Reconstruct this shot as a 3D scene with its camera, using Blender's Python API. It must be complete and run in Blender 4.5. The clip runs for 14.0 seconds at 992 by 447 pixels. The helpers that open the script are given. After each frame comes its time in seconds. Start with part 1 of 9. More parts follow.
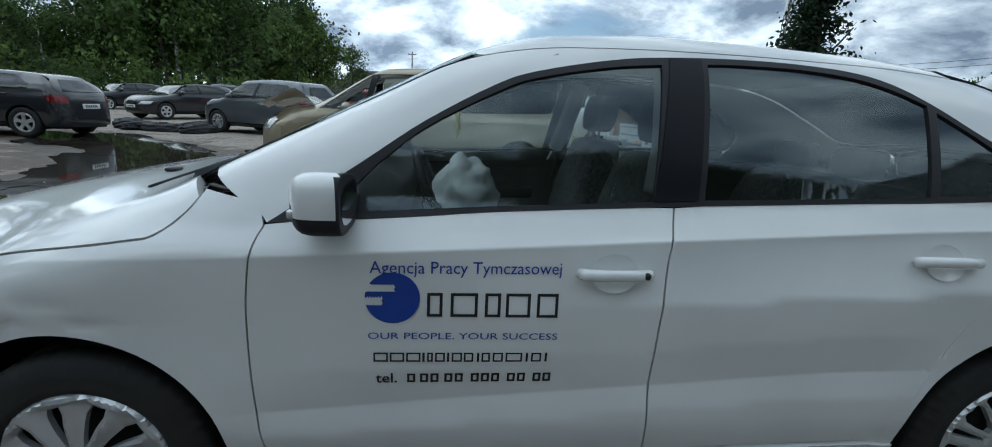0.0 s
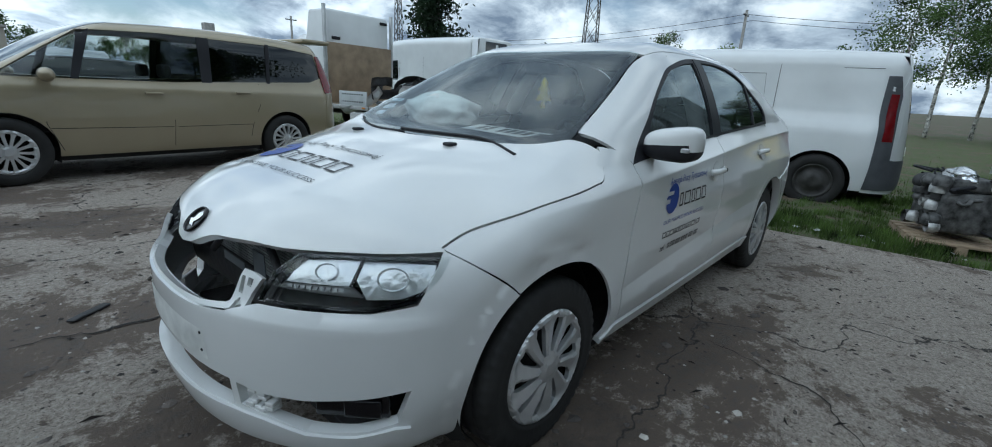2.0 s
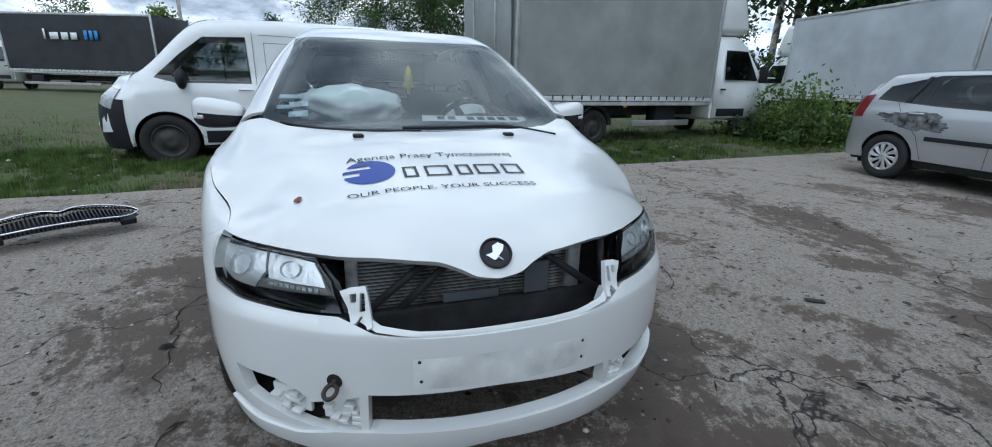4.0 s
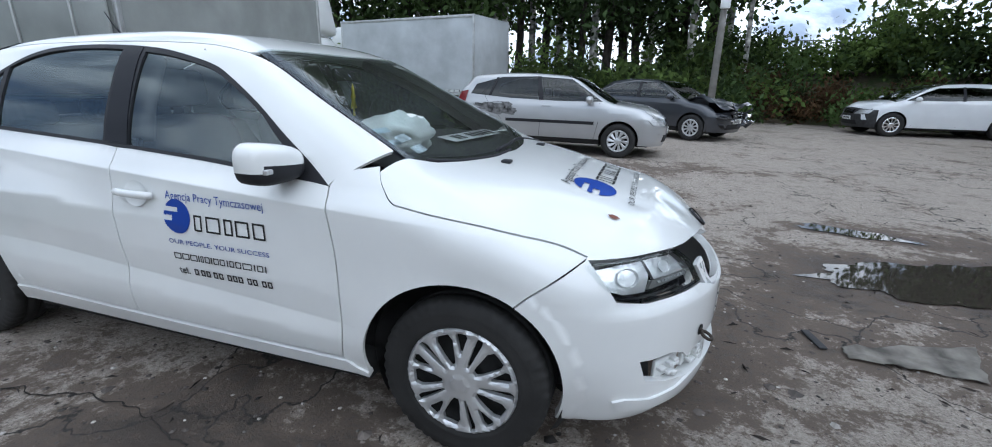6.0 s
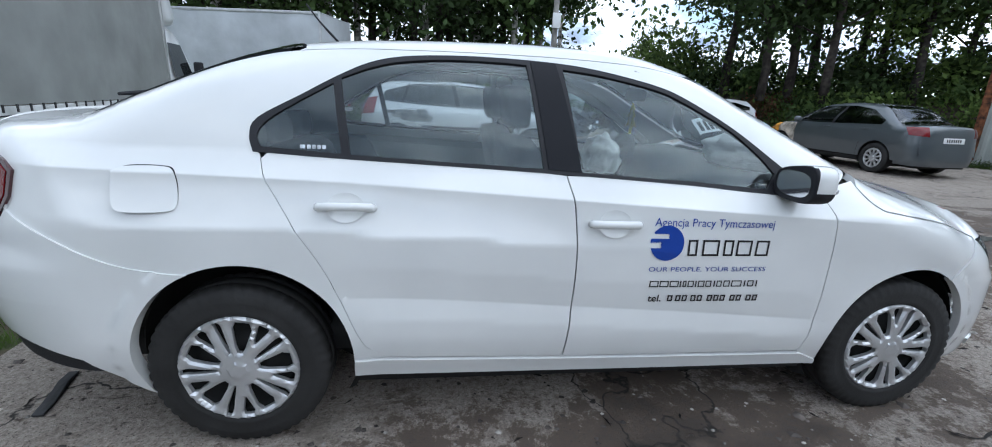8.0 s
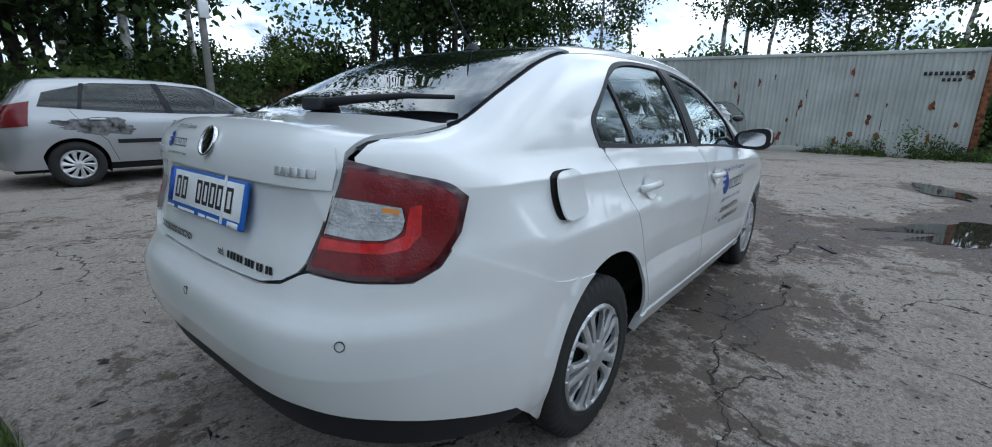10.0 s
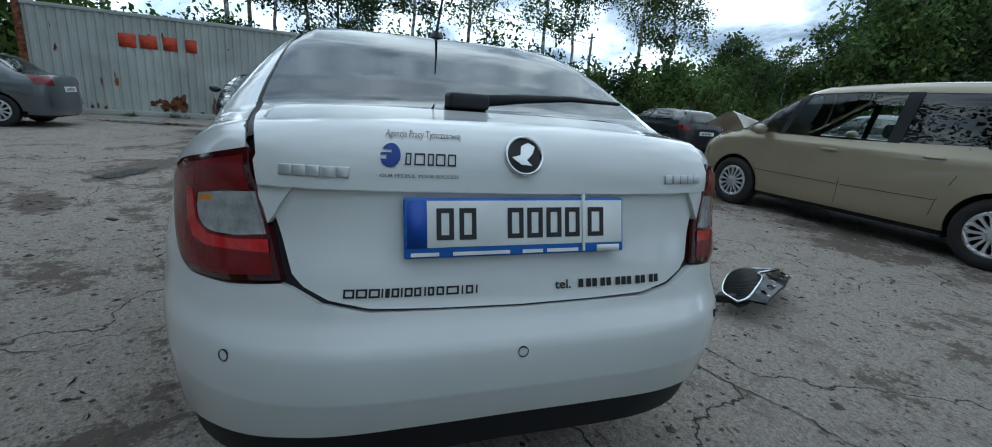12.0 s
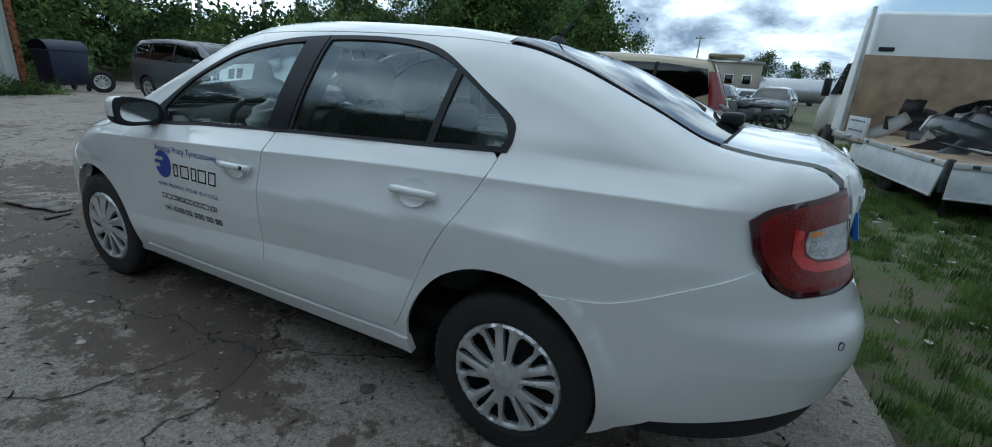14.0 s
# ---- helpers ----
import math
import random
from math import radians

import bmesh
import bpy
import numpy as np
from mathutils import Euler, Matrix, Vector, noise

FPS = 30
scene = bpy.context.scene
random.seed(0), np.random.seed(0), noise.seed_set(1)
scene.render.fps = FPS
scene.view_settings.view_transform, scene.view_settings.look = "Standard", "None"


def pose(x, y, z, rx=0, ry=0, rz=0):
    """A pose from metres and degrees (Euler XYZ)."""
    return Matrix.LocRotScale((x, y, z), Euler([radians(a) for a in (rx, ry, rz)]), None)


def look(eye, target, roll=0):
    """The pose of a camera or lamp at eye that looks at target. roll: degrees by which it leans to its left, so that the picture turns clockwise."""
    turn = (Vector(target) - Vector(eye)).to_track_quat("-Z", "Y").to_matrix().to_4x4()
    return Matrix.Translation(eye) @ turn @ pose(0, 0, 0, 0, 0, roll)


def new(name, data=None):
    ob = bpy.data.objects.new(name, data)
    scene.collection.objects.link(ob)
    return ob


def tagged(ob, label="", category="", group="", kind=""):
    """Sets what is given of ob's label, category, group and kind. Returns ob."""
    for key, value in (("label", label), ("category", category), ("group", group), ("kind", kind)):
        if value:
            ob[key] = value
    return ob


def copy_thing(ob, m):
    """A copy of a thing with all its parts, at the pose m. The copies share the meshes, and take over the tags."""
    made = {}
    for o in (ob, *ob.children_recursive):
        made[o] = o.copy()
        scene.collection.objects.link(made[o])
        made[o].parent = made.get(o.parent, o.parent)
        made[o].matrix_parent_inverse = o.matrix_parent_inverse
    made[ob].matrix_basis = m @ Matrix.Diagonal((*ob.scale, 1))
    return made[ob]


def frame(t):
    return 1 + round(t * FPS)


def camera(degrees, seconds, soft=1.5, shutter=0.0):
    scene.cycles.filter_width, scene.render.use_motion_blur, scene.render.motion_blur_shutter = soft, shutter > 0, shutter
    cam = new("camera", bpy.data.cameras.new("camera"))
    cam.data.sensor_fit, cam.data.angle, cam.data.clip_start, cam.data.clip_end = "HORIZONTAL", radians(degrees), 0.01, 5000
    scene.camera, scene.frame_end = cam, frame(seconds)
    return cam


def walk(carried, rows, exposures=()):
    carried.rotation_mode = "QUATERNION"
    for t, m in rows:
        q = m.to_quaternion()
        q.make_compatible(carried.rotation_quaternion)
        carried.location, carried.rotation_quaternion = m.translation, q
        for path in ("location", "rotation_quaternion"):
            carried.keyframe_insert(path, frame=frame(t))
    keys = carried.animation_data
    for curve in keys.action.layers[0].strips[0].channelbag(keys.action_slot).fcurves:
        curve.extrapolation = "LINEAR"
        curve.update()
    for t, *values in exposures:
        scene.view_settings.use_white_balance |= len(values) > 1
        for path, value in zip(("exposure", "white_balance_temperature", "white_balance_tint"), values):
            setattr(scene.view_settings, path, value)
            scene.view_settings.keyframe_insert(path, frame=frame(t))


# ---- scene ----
cam = camera(93.1, 14.0, 1.0)
PATH = [
    (0, (0.413, 1.895, 1.229), (0.206, -0.034, 0.74), 3.1),
    (0.5, (0.972, 2.039, 1.203), (0.465, 0.16, 0.741), 5.6),
    (0.8, (1.241, 2.071, 1.235), (0.545, 0.263, 0.74), 5.7),
    (1, (1.468, 2.021, 1.173), (0.643, 0.269, 0.672), 3.9),
    (1.5, (2.026, 1.836, 1.178), (0.91, 0.278, 0.605), 4.2),
    (2, (2.456, 1.569, 1.171), (1.011, 0.298, 0.625), 3.1),
    (2.2, (2.652, 1.356, 1.205), (1.074, 0.26, 0.649), 1.2),
    (2.5, (2.835, 1.143, 1.17), (1.141, 0.231, 0.624), 2.8),
    (3, (3.095, 0.69, 1.194), (1.223, 0.304, 0.605), 3.4),
    (3.5, (3.152, 0.106, 1.171), (1.25, 0.283, 0.578), 3.6),
    (3.8, (3.155, -0.195, 1.187), (1.301, 0.256, 0.586), 3.9),
    (4, (3.143, -0.388, 1.196), (1.339, 0.241, 0.604), 1.7),
    (4.2, (3.069, -0.575, 1.168), (1.316, 0.172, 0.563), 2.2),
    (4.725, (2.862, -1.083, 1.185), (1.32, 0.074, 0.585), 1.9),
    (5.25, (2.518, -1.562, 1.221), (1.313, -0.075, 0.635), 1.5),
    (5.775, (2.056, -1.943, 1.258), (1.267, -0.21, 0.684), 1.2),
    (6.3, (1.495, -2.156, 1.275), (1.153, -0.269, 0.707), 0.8),
    (6.5, (1.281, -2.185, 1.273), (1.052, -0.28, 0.711), 0.2),
    (6.8, (0.898, -2.244, 1.29), (0.775, -0.323, 0.746), 1.3),
    (7, (0.691, -2.301, 1.278), (0.561, -0.378, 0.745), 0.8),
    (7.5, (0.034, -2.372, 1.281), (0.019, -0.444, 0.747), -0.5),
    (8, (-0.634, -2.356, 1.261), (-0.366, -0.446, 0.731), 2.8),
    (8.2, (-0.864, -2.362, 1.28), (-0.483, -0.469, 0.759), 3.5),
    (8.725, (-1.489, -2.256, 1.263), (-0.763, -0.446, 0.747), 3.0),
    (9.25, (-2.072, -2.013, 1.227), (-0.987, -0.366, 0.722), 2.6),
    (9.775, (-2.562, -1.673, 1.19), (-1.149, -0.293, 0.697), 2.1),
    (10.3, (-2.912, -1.271, 1.173), (-1.24, -0.289, 0.685), 1.7),
    (10.5, (-3.026, -1.114, 1.188), (-1.247, -0.338, 0.704), 3.8),
    (11, (-3.128, -0.65, 1.173), (-1.202, -0.477, 0.662), 2.2),
    (11.5, (-3.185, -0.135, 1.192), (-1.264, -0.312, 0.666), 3.4),
    (12, (-3.17, 0.391, 1.178), (-1.337, -0.235, 0.68), 4.3),
    (12.5, (-2.919, 0.907, 1.158), (-1.302, -0.165, 0.674), 5.8),
    (13, (-2.682, 1.375, 1.222), (-1.219, 0.103, 0.732), 5.8),
    (13.2, (-2.567, 1.497, 1.207), (-1.209, 0.115, 0.712), 4.6),
    (13.5, (-2.267, 1.704, 1.251), (-1.114, 0.157, 0.722), 2.1),
    (14, (-1.865, 2.05, 1.277), (-0.993, 0.355, 0.673), 3.8),
]
walk(cam, [(t, look(eye, target, roll)) for t, eye, target, roll in PATH], [(t, e, k, tint) for t, e, k, tint in ((0.0, -0.22, 5690, 2), (2.0, -0.24, 5670, 2), (2.5, -0.08, 5670, 3), (3.0, 0.06, 5680, 5), (3.8, 0.06, 5680, 6), (4.2, 0.15, 5710, 7), (6.3, 0.42, 5800, 10), (8.2, 0.40, 5800, 10), (10.3, -0.10, 5600, 6), (11.4, -0.33, 5500, 1), (12.8, -0.30, 5510, 1), (14.0, -0.20, 5530, 1))])

# ---------------------------------------------------------------- light
SUN_EL, SUN_ROT = 52.0, 118.0
world = bpy.data.worlds.new("sky")
scene.world = world
world.use_nodes = True
wn, wl = world.node_tree.nodes, world.node_tree.links
wn.clear()


def wnode(kind, **values):
    n = wn.new(kind)
    for k, v in values.items():
        if k in n.inputs:
            n.inputs[k].default_value = v
    return n


sky = wn.new("ShaderNodeTexSky")
sky.sky_type, sky.sun_disc = "NISHITA", False
sky.sun_elevation, sky.sun_rotation = radians(SUN_EL), radians(SUN_ROT)
sky_gain = wn.new("ShaderNodeVectorMath")
sky_gain.operation = "SCALE"
sky_gain.inputs["Scale"].default_value = 1.0
wl.new(sky.outputs[0], sky_gain.inputs[0])
coord = wn.new("ShaderNodeTexCoord")
# flatten the dome, so that clouds crowd towards the horizon
sep = wn.new("ShaderNodeSeparateXYZ")
wl.new(coord.outputs["Generated"], sep.inputs[0])
zz = wn.new("ShaderNodeMath")
zz.operation = "MAXIMUM"
zz.inputs[1].default_value = 0.0
wl.new(sep.outputs[2], zz.inputs[0])
za = wn.new("ShaderNodeMath")
za.operation = "ADD"
za.inputs[1].default_value = 0.42
wl.new(zz.outputs[0], za.inputs[0])
dome = wn.new("ShaderNodeCombineXYZ")
for i in range(2):
    d = wn.new("ShaderNodeMath")
    d.operation = "DIVIDE"
    wl.new(sep.outputs[i], d.inputs[0])
    wl.new(za.outputs[0], d.inputs[1])
    wl.new(d.outputs[0], dome.inputs[i])
big = wnode("ShaderNodeTexNoise", Scale=1.15, Detail=9.0, Roughness=0.55, Distortion=0.35)
wl.new(dome.outputs[0], big.inputs["Vector"])
shade = wnode("ShaderNodeTexNoise", Scale=3.4, Detail=10.0, Roughness=0.60, Distortion=0.25)
wl.new(dome.outputs[0], shade.inputs["Vector"])
cover = wn.new("ShaderNodeValToRGB")
cover.color_ramp.elements[0].position, cover.color_ramp.elements[1].position = 0.33, 0.44
wl.new(big.outputs[0], cover.inputs[0])
cloud = wn.new("ShaderNodeValToRGB")
ramp = cloud.color_ramp
ramp.elements[0].position, ramp.elements[0].color = 0.37, (2.3, 2.8, 3.6, 1)
ramp.elements[1].position, ramp.elements[1].color = 0.61, (12.0, 12.2, 12.2, 1)
mid = ramp.elements.new(0.48)
mid.color = (5.8, 6.4, 7.1, 1)
wl.new(shade.outputs[0], cloud.inputs[0])
mixed = wn.new("ShaderNodeMix")
mixed.data_type = "RGBA"
wl.new(cover.outputs[0], mixed.inputs["Factor"])
wl.new(sky_gain.outputs[0], mixed.inputs[6])
wl.new(cloud.outputs[0], mixed.inputs[7])
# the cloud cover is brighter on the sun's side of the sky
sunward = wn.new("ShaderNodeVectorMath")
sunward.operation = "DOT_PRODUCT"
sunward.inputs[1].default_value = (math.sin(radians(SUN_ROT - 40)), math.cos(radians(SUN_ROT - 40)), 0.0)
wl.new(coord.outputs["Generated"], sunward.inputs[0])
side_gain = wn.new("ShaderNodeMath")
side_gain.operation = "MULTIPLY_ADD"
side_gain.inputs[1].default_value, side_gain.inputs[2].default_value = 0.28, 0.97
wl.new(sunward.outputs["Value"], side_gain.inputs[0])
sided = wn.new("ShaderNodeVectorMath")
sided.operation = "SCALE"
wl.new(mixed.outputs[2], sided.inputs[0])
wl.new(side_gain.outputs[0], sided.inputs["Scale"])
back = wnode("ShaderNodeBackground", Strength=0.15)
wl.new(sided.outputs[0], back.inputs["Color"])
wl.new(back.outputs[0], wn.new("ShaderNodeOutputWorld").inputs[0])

sun = new("sun", bpy.data.lights.new("sun", "SUN"))
sun.data.energy, sun.data.angle, sun.data.color = 0.5, radians(100), (1.0, 0.96, 0.9)
se, sr = radians(SUN_EL), radians(SUN_ROT)
sun.matrix_world = look((0, 0, 0), (-math.sin(sr) * math.cos(se), -math.cos(sr) * math.cos(se), -math.sin(se)))


# ---------------------------------------------------------------- materials
def material(name, colour, rough=0.5, metal=0.0, coat=0.0, vary=0.06, scale=8.0, bump=0.0, bump_scale=60.0, spec=0.5, emit=0.0):
    """A surface with fine and coarse variation of tone, and relief."""
    m = bpy.data.materials.new(name)
    m.use_nodes = True
    nodes, links = m.node_tree.nodes, m.node_tree.links
    b = nodes["Principled BSDF"]
    b.inputs["Metallic"].default_value = metal
    b.inputs["Roughness"].default_value = rough
    b.inputs["Coat Weight"].default_value = coat
    b.inputs["Coat Roughness"].default_value = 0.06
    b.inputs["Specular IOR Level"].default_value = spec
    place = nodes.new("ShaderNodeTexCoord")
    n1 = nodes.new("ShaderNodeTexNoise")
    n1.inputs["Scale"].default_value, n1.inputs["Detail"].default_value = scale, 6
    links.new(place.outputs["Object"], n1.inputs["Vector"])
    mixer = nodes.new("ShaderNodeMix")
    mixer.data_type = "RGBA"
    lo = [max(0, c * (1 - 2 * vary)) for c in colour]
    hi = [min(1, c * (1 + vary)) for c in colour]
    mixer.inputs[6].default_value, mixer.inputs[7].default_value = (*lo, 1), (*hi, 1)
    r = nodes.new("ShaderNodeMapRange")
    r.inputs[1].default_value, r.inputs[2].default_value = 0.3, 0.7
    links.new(n1.outputs[0], r.inputs[0])
    links.new(r.outputs[0], mixer.inputs[0])
    links.new(mixer.outputs[2], b.inputs["Base Color"])
    rr = nodes.new("ShaderNodeMapRange")
    rr.inputs[3].default_value, rr.inputs[4].default_value = rough * 0.85, min(1, rough * 1.2)
    links.new(n1.outputs[0], rr.inputs[0])
    links.new(rr.outputs[0], b.inputs["Roughness"])
    if bump:
        n2 = nodes.new("ShaderNodeTexNoise")
        n2.inputs["Scale"].default_value, n2.inputs["Detail"].default_value = bump_scale, 5
        links.new(place.outputs["Object"], n2.inputs["Vector"])
        k = nodes.new("ShaderNodeBump")
        k.inputs["Strength"].default_value, k.inputs["Distance"].default_value = 1.0, bump
        links.new(n2.outputs[0], k.inputs["Height"])
        links.new(k.outputs[0], b.inputs["Normal"])
    if emit:
        b.inputs["Emission Color"].default_value = (*colour, 1)
        b.inputs["Emission Strength"].default_value = emit
    return m


def glazing(name, tint, gloss=(0.98, 1.0, 1.0), ior=1.5, rough=0.01, pale_film=0.0):
    """A pane: see-through with a tint, and a mirror towards grazing angles."""
    m = bpy.data.materials.new(name)
    m.use_nodes = True
    nodes, links = m.node_tree.nodes, m.node_tree.links
    nodes.remove(nodes["Principled BSDF"])
    clear, shine, fres = nodes.new("ShaderNodeBsdfTransparent"), nodes.new("ShaderNodeBsdfGlossy"), nodes.new("ShaderNodeFresnel")
    clear.inputs[0].default_value, shine.inputs[0].default_value = (*tint, 1), (*gloss, 1)
    shine.inputs["Roughness"].default_value, fres.inputs[0].default_value = rough, ior
    mixer = nodes.new("ShaderNodeMixShader")
    links.new(fres.outputs[0], mixer.inputs[0])
    links.new(clear.outputs[0], mixer.inputs[1])
    links.new(shine.outputs[0], mixer.inputs[2])
    last = mixer.outputs[0]
    # a thin pale matt layer mixed over the pane, uneven by noise
    if pale_film:
        film, over, spots, much = nodes.new("ShaderNodeBsdfDiffuse"), nodes.new("ShaderNodeMixShader"), nodes.new("ShaderNodeTexNoise"), nodes.new("ShaderNodeMapRange")
        film.inputs[0].default_value = (0.62, 0.63, 0.60, 1)
        place = nodes.new("ShaderNodeTexCoord")
        links.new(place.outputs["Object"], spots.inputs["Vector"])
        spots.inputs["Scale"].default_value, spots.inputs["Detail"].default_value = 3.0, 8
        much.inputs[1].default_value, much.inputs[2].default_value, much.inputs[3].default_value, much.inputs[4].default_value = 0.3, 0.7, pale_film * 0.5, pale_film * 1.5
        links.new(spots.outputs[0], much.inputs[0])
        links.new(much.outputs[0], over.inputs[0])
        links.new(last, over.inputs[1])
        links.new(film.outputs[0], over.inputs[2])
        last = over.outputs[0]
    links.new(last, nodes["Material Output"].inputs[0])
    return m


def paint(name, colour, vary=0.03, metal=0.0, rough=0.32, coat=1.0):
    m = material(name, colour, rough, metal, coat, vary, 2.5, spec=0.35)
    m.node_tree.nodes["Principled BSDF"].inputs["Coat Roughness"].default_value = 0.025
    return m


white_paint = paint("white_paint", (0.72, 0.73, 0.72))
black_plastic = material("black_plastic", (0.015, 0.0155, 0.019), 0.55, bump=0.0004, bump_scale=400, spec=0.32)
post_film = material("post_film", (0.006, 0.007, 0.011), 0.40, spec=0.18, bump=0.0003, bump_scale=300)
gloss_black = material("gloss_black", (0.006, 0.006, 0.008), 0.12, coat=0.1, spec=0.35)
dark_void = material("dark_void", (0.012, 0.012, 0.012), 0.9)
rubber = material("rubber", (0.017, 0.0165, 0.016), 0.75, vary=0.3, bump=0.001, bump_scale=90)
silver = material("silver_plastic", (0.60, 0.61, 0.62), 0.30, metal=0.65, vary=0.06)
chrome = material("chrome", (0.75, 0.76, 0.78), 0.10, metal=1.0, vary=0.02)
car_glass = glazing("car_glass", (0.86, 0.92, 0.92), (0.82, 0.95, 1.0), ior=1.76, pale_film=0.010)
screen_glass = glazing("windshield_glass", (0.86, 0.92, 0.92), (0.90, 0.97, 1.0), ior=1.62, pale_film=0.024)
dark_glass = glazing("tinted_glass", (0.30, 0.34, 0.35), ior=1.72)
lamp_glass = glazing("lamp_glass", (0.90, 0.92, 0.92), ior=1.45)
bright_red = material("bright_red_lens", (0.56, 0.010, 0.012), 0.10, coat=1.0, vary=0.15, scale=50, bump=0.001, bump_scale=160)
red_lamp = material("red_lamp", (0.17, 0.003, 0.006), 0.12, coat=0.4, vary=0.12, scale=30, bump=0.0012, bump_scale=160)
dark_red = material("dark_red_lamp", (0.05, 0.003, 0.006), 0.10, coat=1.0)
clear_lamp = material("clear_lamp", (0.58, 0.59, 0.60), 0.18, metal=0.45, coat=1.0, vary=0.15, scale=40, bump=0.003, bump_scale=120)
amber_lamp = material("amber_lamp", (0.75, 0.28, 0.04), 0.15, coat=1.0)
blue_vinyl = material("blue_vinyl", (0.006, 0.045, 0.30), 0.35)
black_vinyl = material("black_vinyl", (0.012, 0.012, 0.014), 0.4)
seat_cloth = material("seat_cloth", (0.085, 0.088, 0.092), 0.95, vary=0.25, scale=60, bump=0.001, bump_scale=300)
trim_grey = material("trim_grey", (0.16, 0.16, 0.155), 0.8, vary=0.1)
airbag_cloth = material("airbag_cloth", (0.72, 0.75, 0.73), 0.9, vary=0.1, scale=6, bump=0.004, bump_scale=18)


# ---------------------------------------------------------------- mesh helpers
def finish(bm, name, mat, smooth=True):
    me = bpy.data.meshes.new(name)
    bm.to_mesh(me)
    bm.free()
    for f in me.polygons:
        f.use_smooth = smooth
    me.materials.append(mat)
    return me


def part(name, bm, mat, parent=None, label="", smooth=True):
    me = bm if isinstance(bm, bpy.types.Mesh) else finish(bm, name, mat, smooth)
    ob = new(name, me)
    ob.parent = parent
    if label:
        tagged(ob, label)
    return ob


def thing(name, label, category, m=None, group="", kind=""):
    ob = new(name)
    ob.empty_display_size = 0.2
    if m is not None:
        ob.matrix_basis = m
    return tagged(ob, label, category, group, kind)


def box(bm, x0, x1, y0, y1, z0, z1, bevel=0.0, seg=2):
    vs = [bm.verts.new((x, y, z)) for x in (x0, x1) for y in (y0, y1) for z in (z0, z1)]
    faces = [bm.faces.new([vs[i] for i in q]) for q in ((0, 1, 3, 2), (4, 6, 7, 5), (0, 4, 5, 1), (2, 3, 7, 6), (0, 2, 6, 4), (1, 5, 7, 3))]
    if bevel:
        edges = list({e for f in faces for e in f.edges})
        bmesh.ops.bevel(bm, geom=edges, offset=bevel, segments=seg, profile=0.5, affect="EDGES")
    return bm


def boxes(*args, bevel=0.0):
    bm = bmesh.new()
    for a in args:
        box(bm, *a, bevel=bevel)
    return bm


def lathe(bm, profile, seg=48, axis="y", centre=(0, 0, 0), close=False, turn=math.tau, start=0.0):
    """Turns (radius, along) pairs round an axis."""
    full = abs(turn - math.tau) < 1e-6
    rings = []
    for i in range(seg if full else seg + 1):
        a = start + turn * i / seg
        ring = []
        for r, h in profile:
            p = {"y": (r * math.cos(a), h, r * math.sin(a)), "z": (r * math.cos(a), r * math.sin(a), h), "x": (h, r * math.cos(a), r * math.sin(a))}[axis]
            ring.append(bm.verts.new(Vector(p) + Vector(centre)))
        rings.append(ring)
    n = len(profile)
    for i in range(len(rings) if full else len(rings) - 1):
        a, b = rings[i], rings[(i + 1) % len(rings)]
        for j in range(n if close else n - 1):
            k = (j + 1) % n
            bm.faces.new((a[j], a[k], b[k], b[j]))
    return bm


def tube(bm, points, radius, seg=8, caps=True):
    """A round bar along points; radius may be one number or one a point."""
    pts = [Vector(p) for p in points]
    rings = []
    side = None
    for i, p in enumerate(pts):
        ahead = (pts[min(i + 1, len(pts) - 1)] - pts[max(i - 1, 0)]).normalized()
        if side is None:
            side = ahead.orthogonal().normalized()
        side = (side - ahead * side.dot(ahead)).normalized()
        up = ahead.cross(side)
        r = radius[i] if isinstance(radius, (list, tuple)) else radius
        rings.append([bm.verts.new(p + r * (math.cos(math.tau * k / seg) * side + math.sin(math.tau * k / seg) * up)) for k in range(seg)])
    for a, b in zip(rings, rings[1:]):
        for k in range(seg):
            bm.faces.new((a[k], a[(k + 1) % seg], b[(k + 1) % seg], b[k]))
    if caps:
        bm.faces.new(rings[0][::-1])
        bm.faces.new(rings[-1])
    return bm


def spline(points, n=8):
    """Points along a smooth line through the given ones."""
    p = [np.array(q, float) for q in points]
    p = [2 * p[0] - p[1], *p, 2 * p[-1] - p[-2]]
    out = []
    for i in range(1, len(p) - 2):
        for k in range(n):
            t = k / n
            out.append(0.5 * (2 * p[i] + (p[i + 1] - p[i - 1]) * t + (2 * p[i - 1] - 5 * p[i] + 4 * p[i + 1] - p[i + 2]) * t * t + (3 * p[i] - p[i - 1] - 3 * p[i + 1] + p[i + 2]) * t ** 3))
    out.append(p[-2])
    return [tuple(float(v) for v in q) for q in out]


def inside(poly, q):
    """Which of the points q lie in a polygon."""
    poly, q = np.asarray(poly, float), np.asarray(q, float)
    x, y, hit = q[:, 0], q[:, 1], np.zeros(len(q), bool)
    for (x0, y0), (x1, y1) in zip(poly, np.roll(poly, -1, 0)):
        if y0 != y1:
            hit ^= ((y0 > y) != (y1 > y)) & (x < (x1 - x0) * (y - y0) / (y1 - y0) + x0)
    return hit


def evened(poly, step):
    out = []
    for a, b in zip(poly, [*poly[1:], poly[0]]):
        n = max(1, int(math.ceil(math.dist(a, b) / step)))
        out += [(a[0] + (b[0] - a[0]) * k / n, a[1] + (b[1] - a[1]) * k / n) for k in range(n)]
    return out


from mathutils.geometry import delaunay_2d_cdt  # noqa: E402


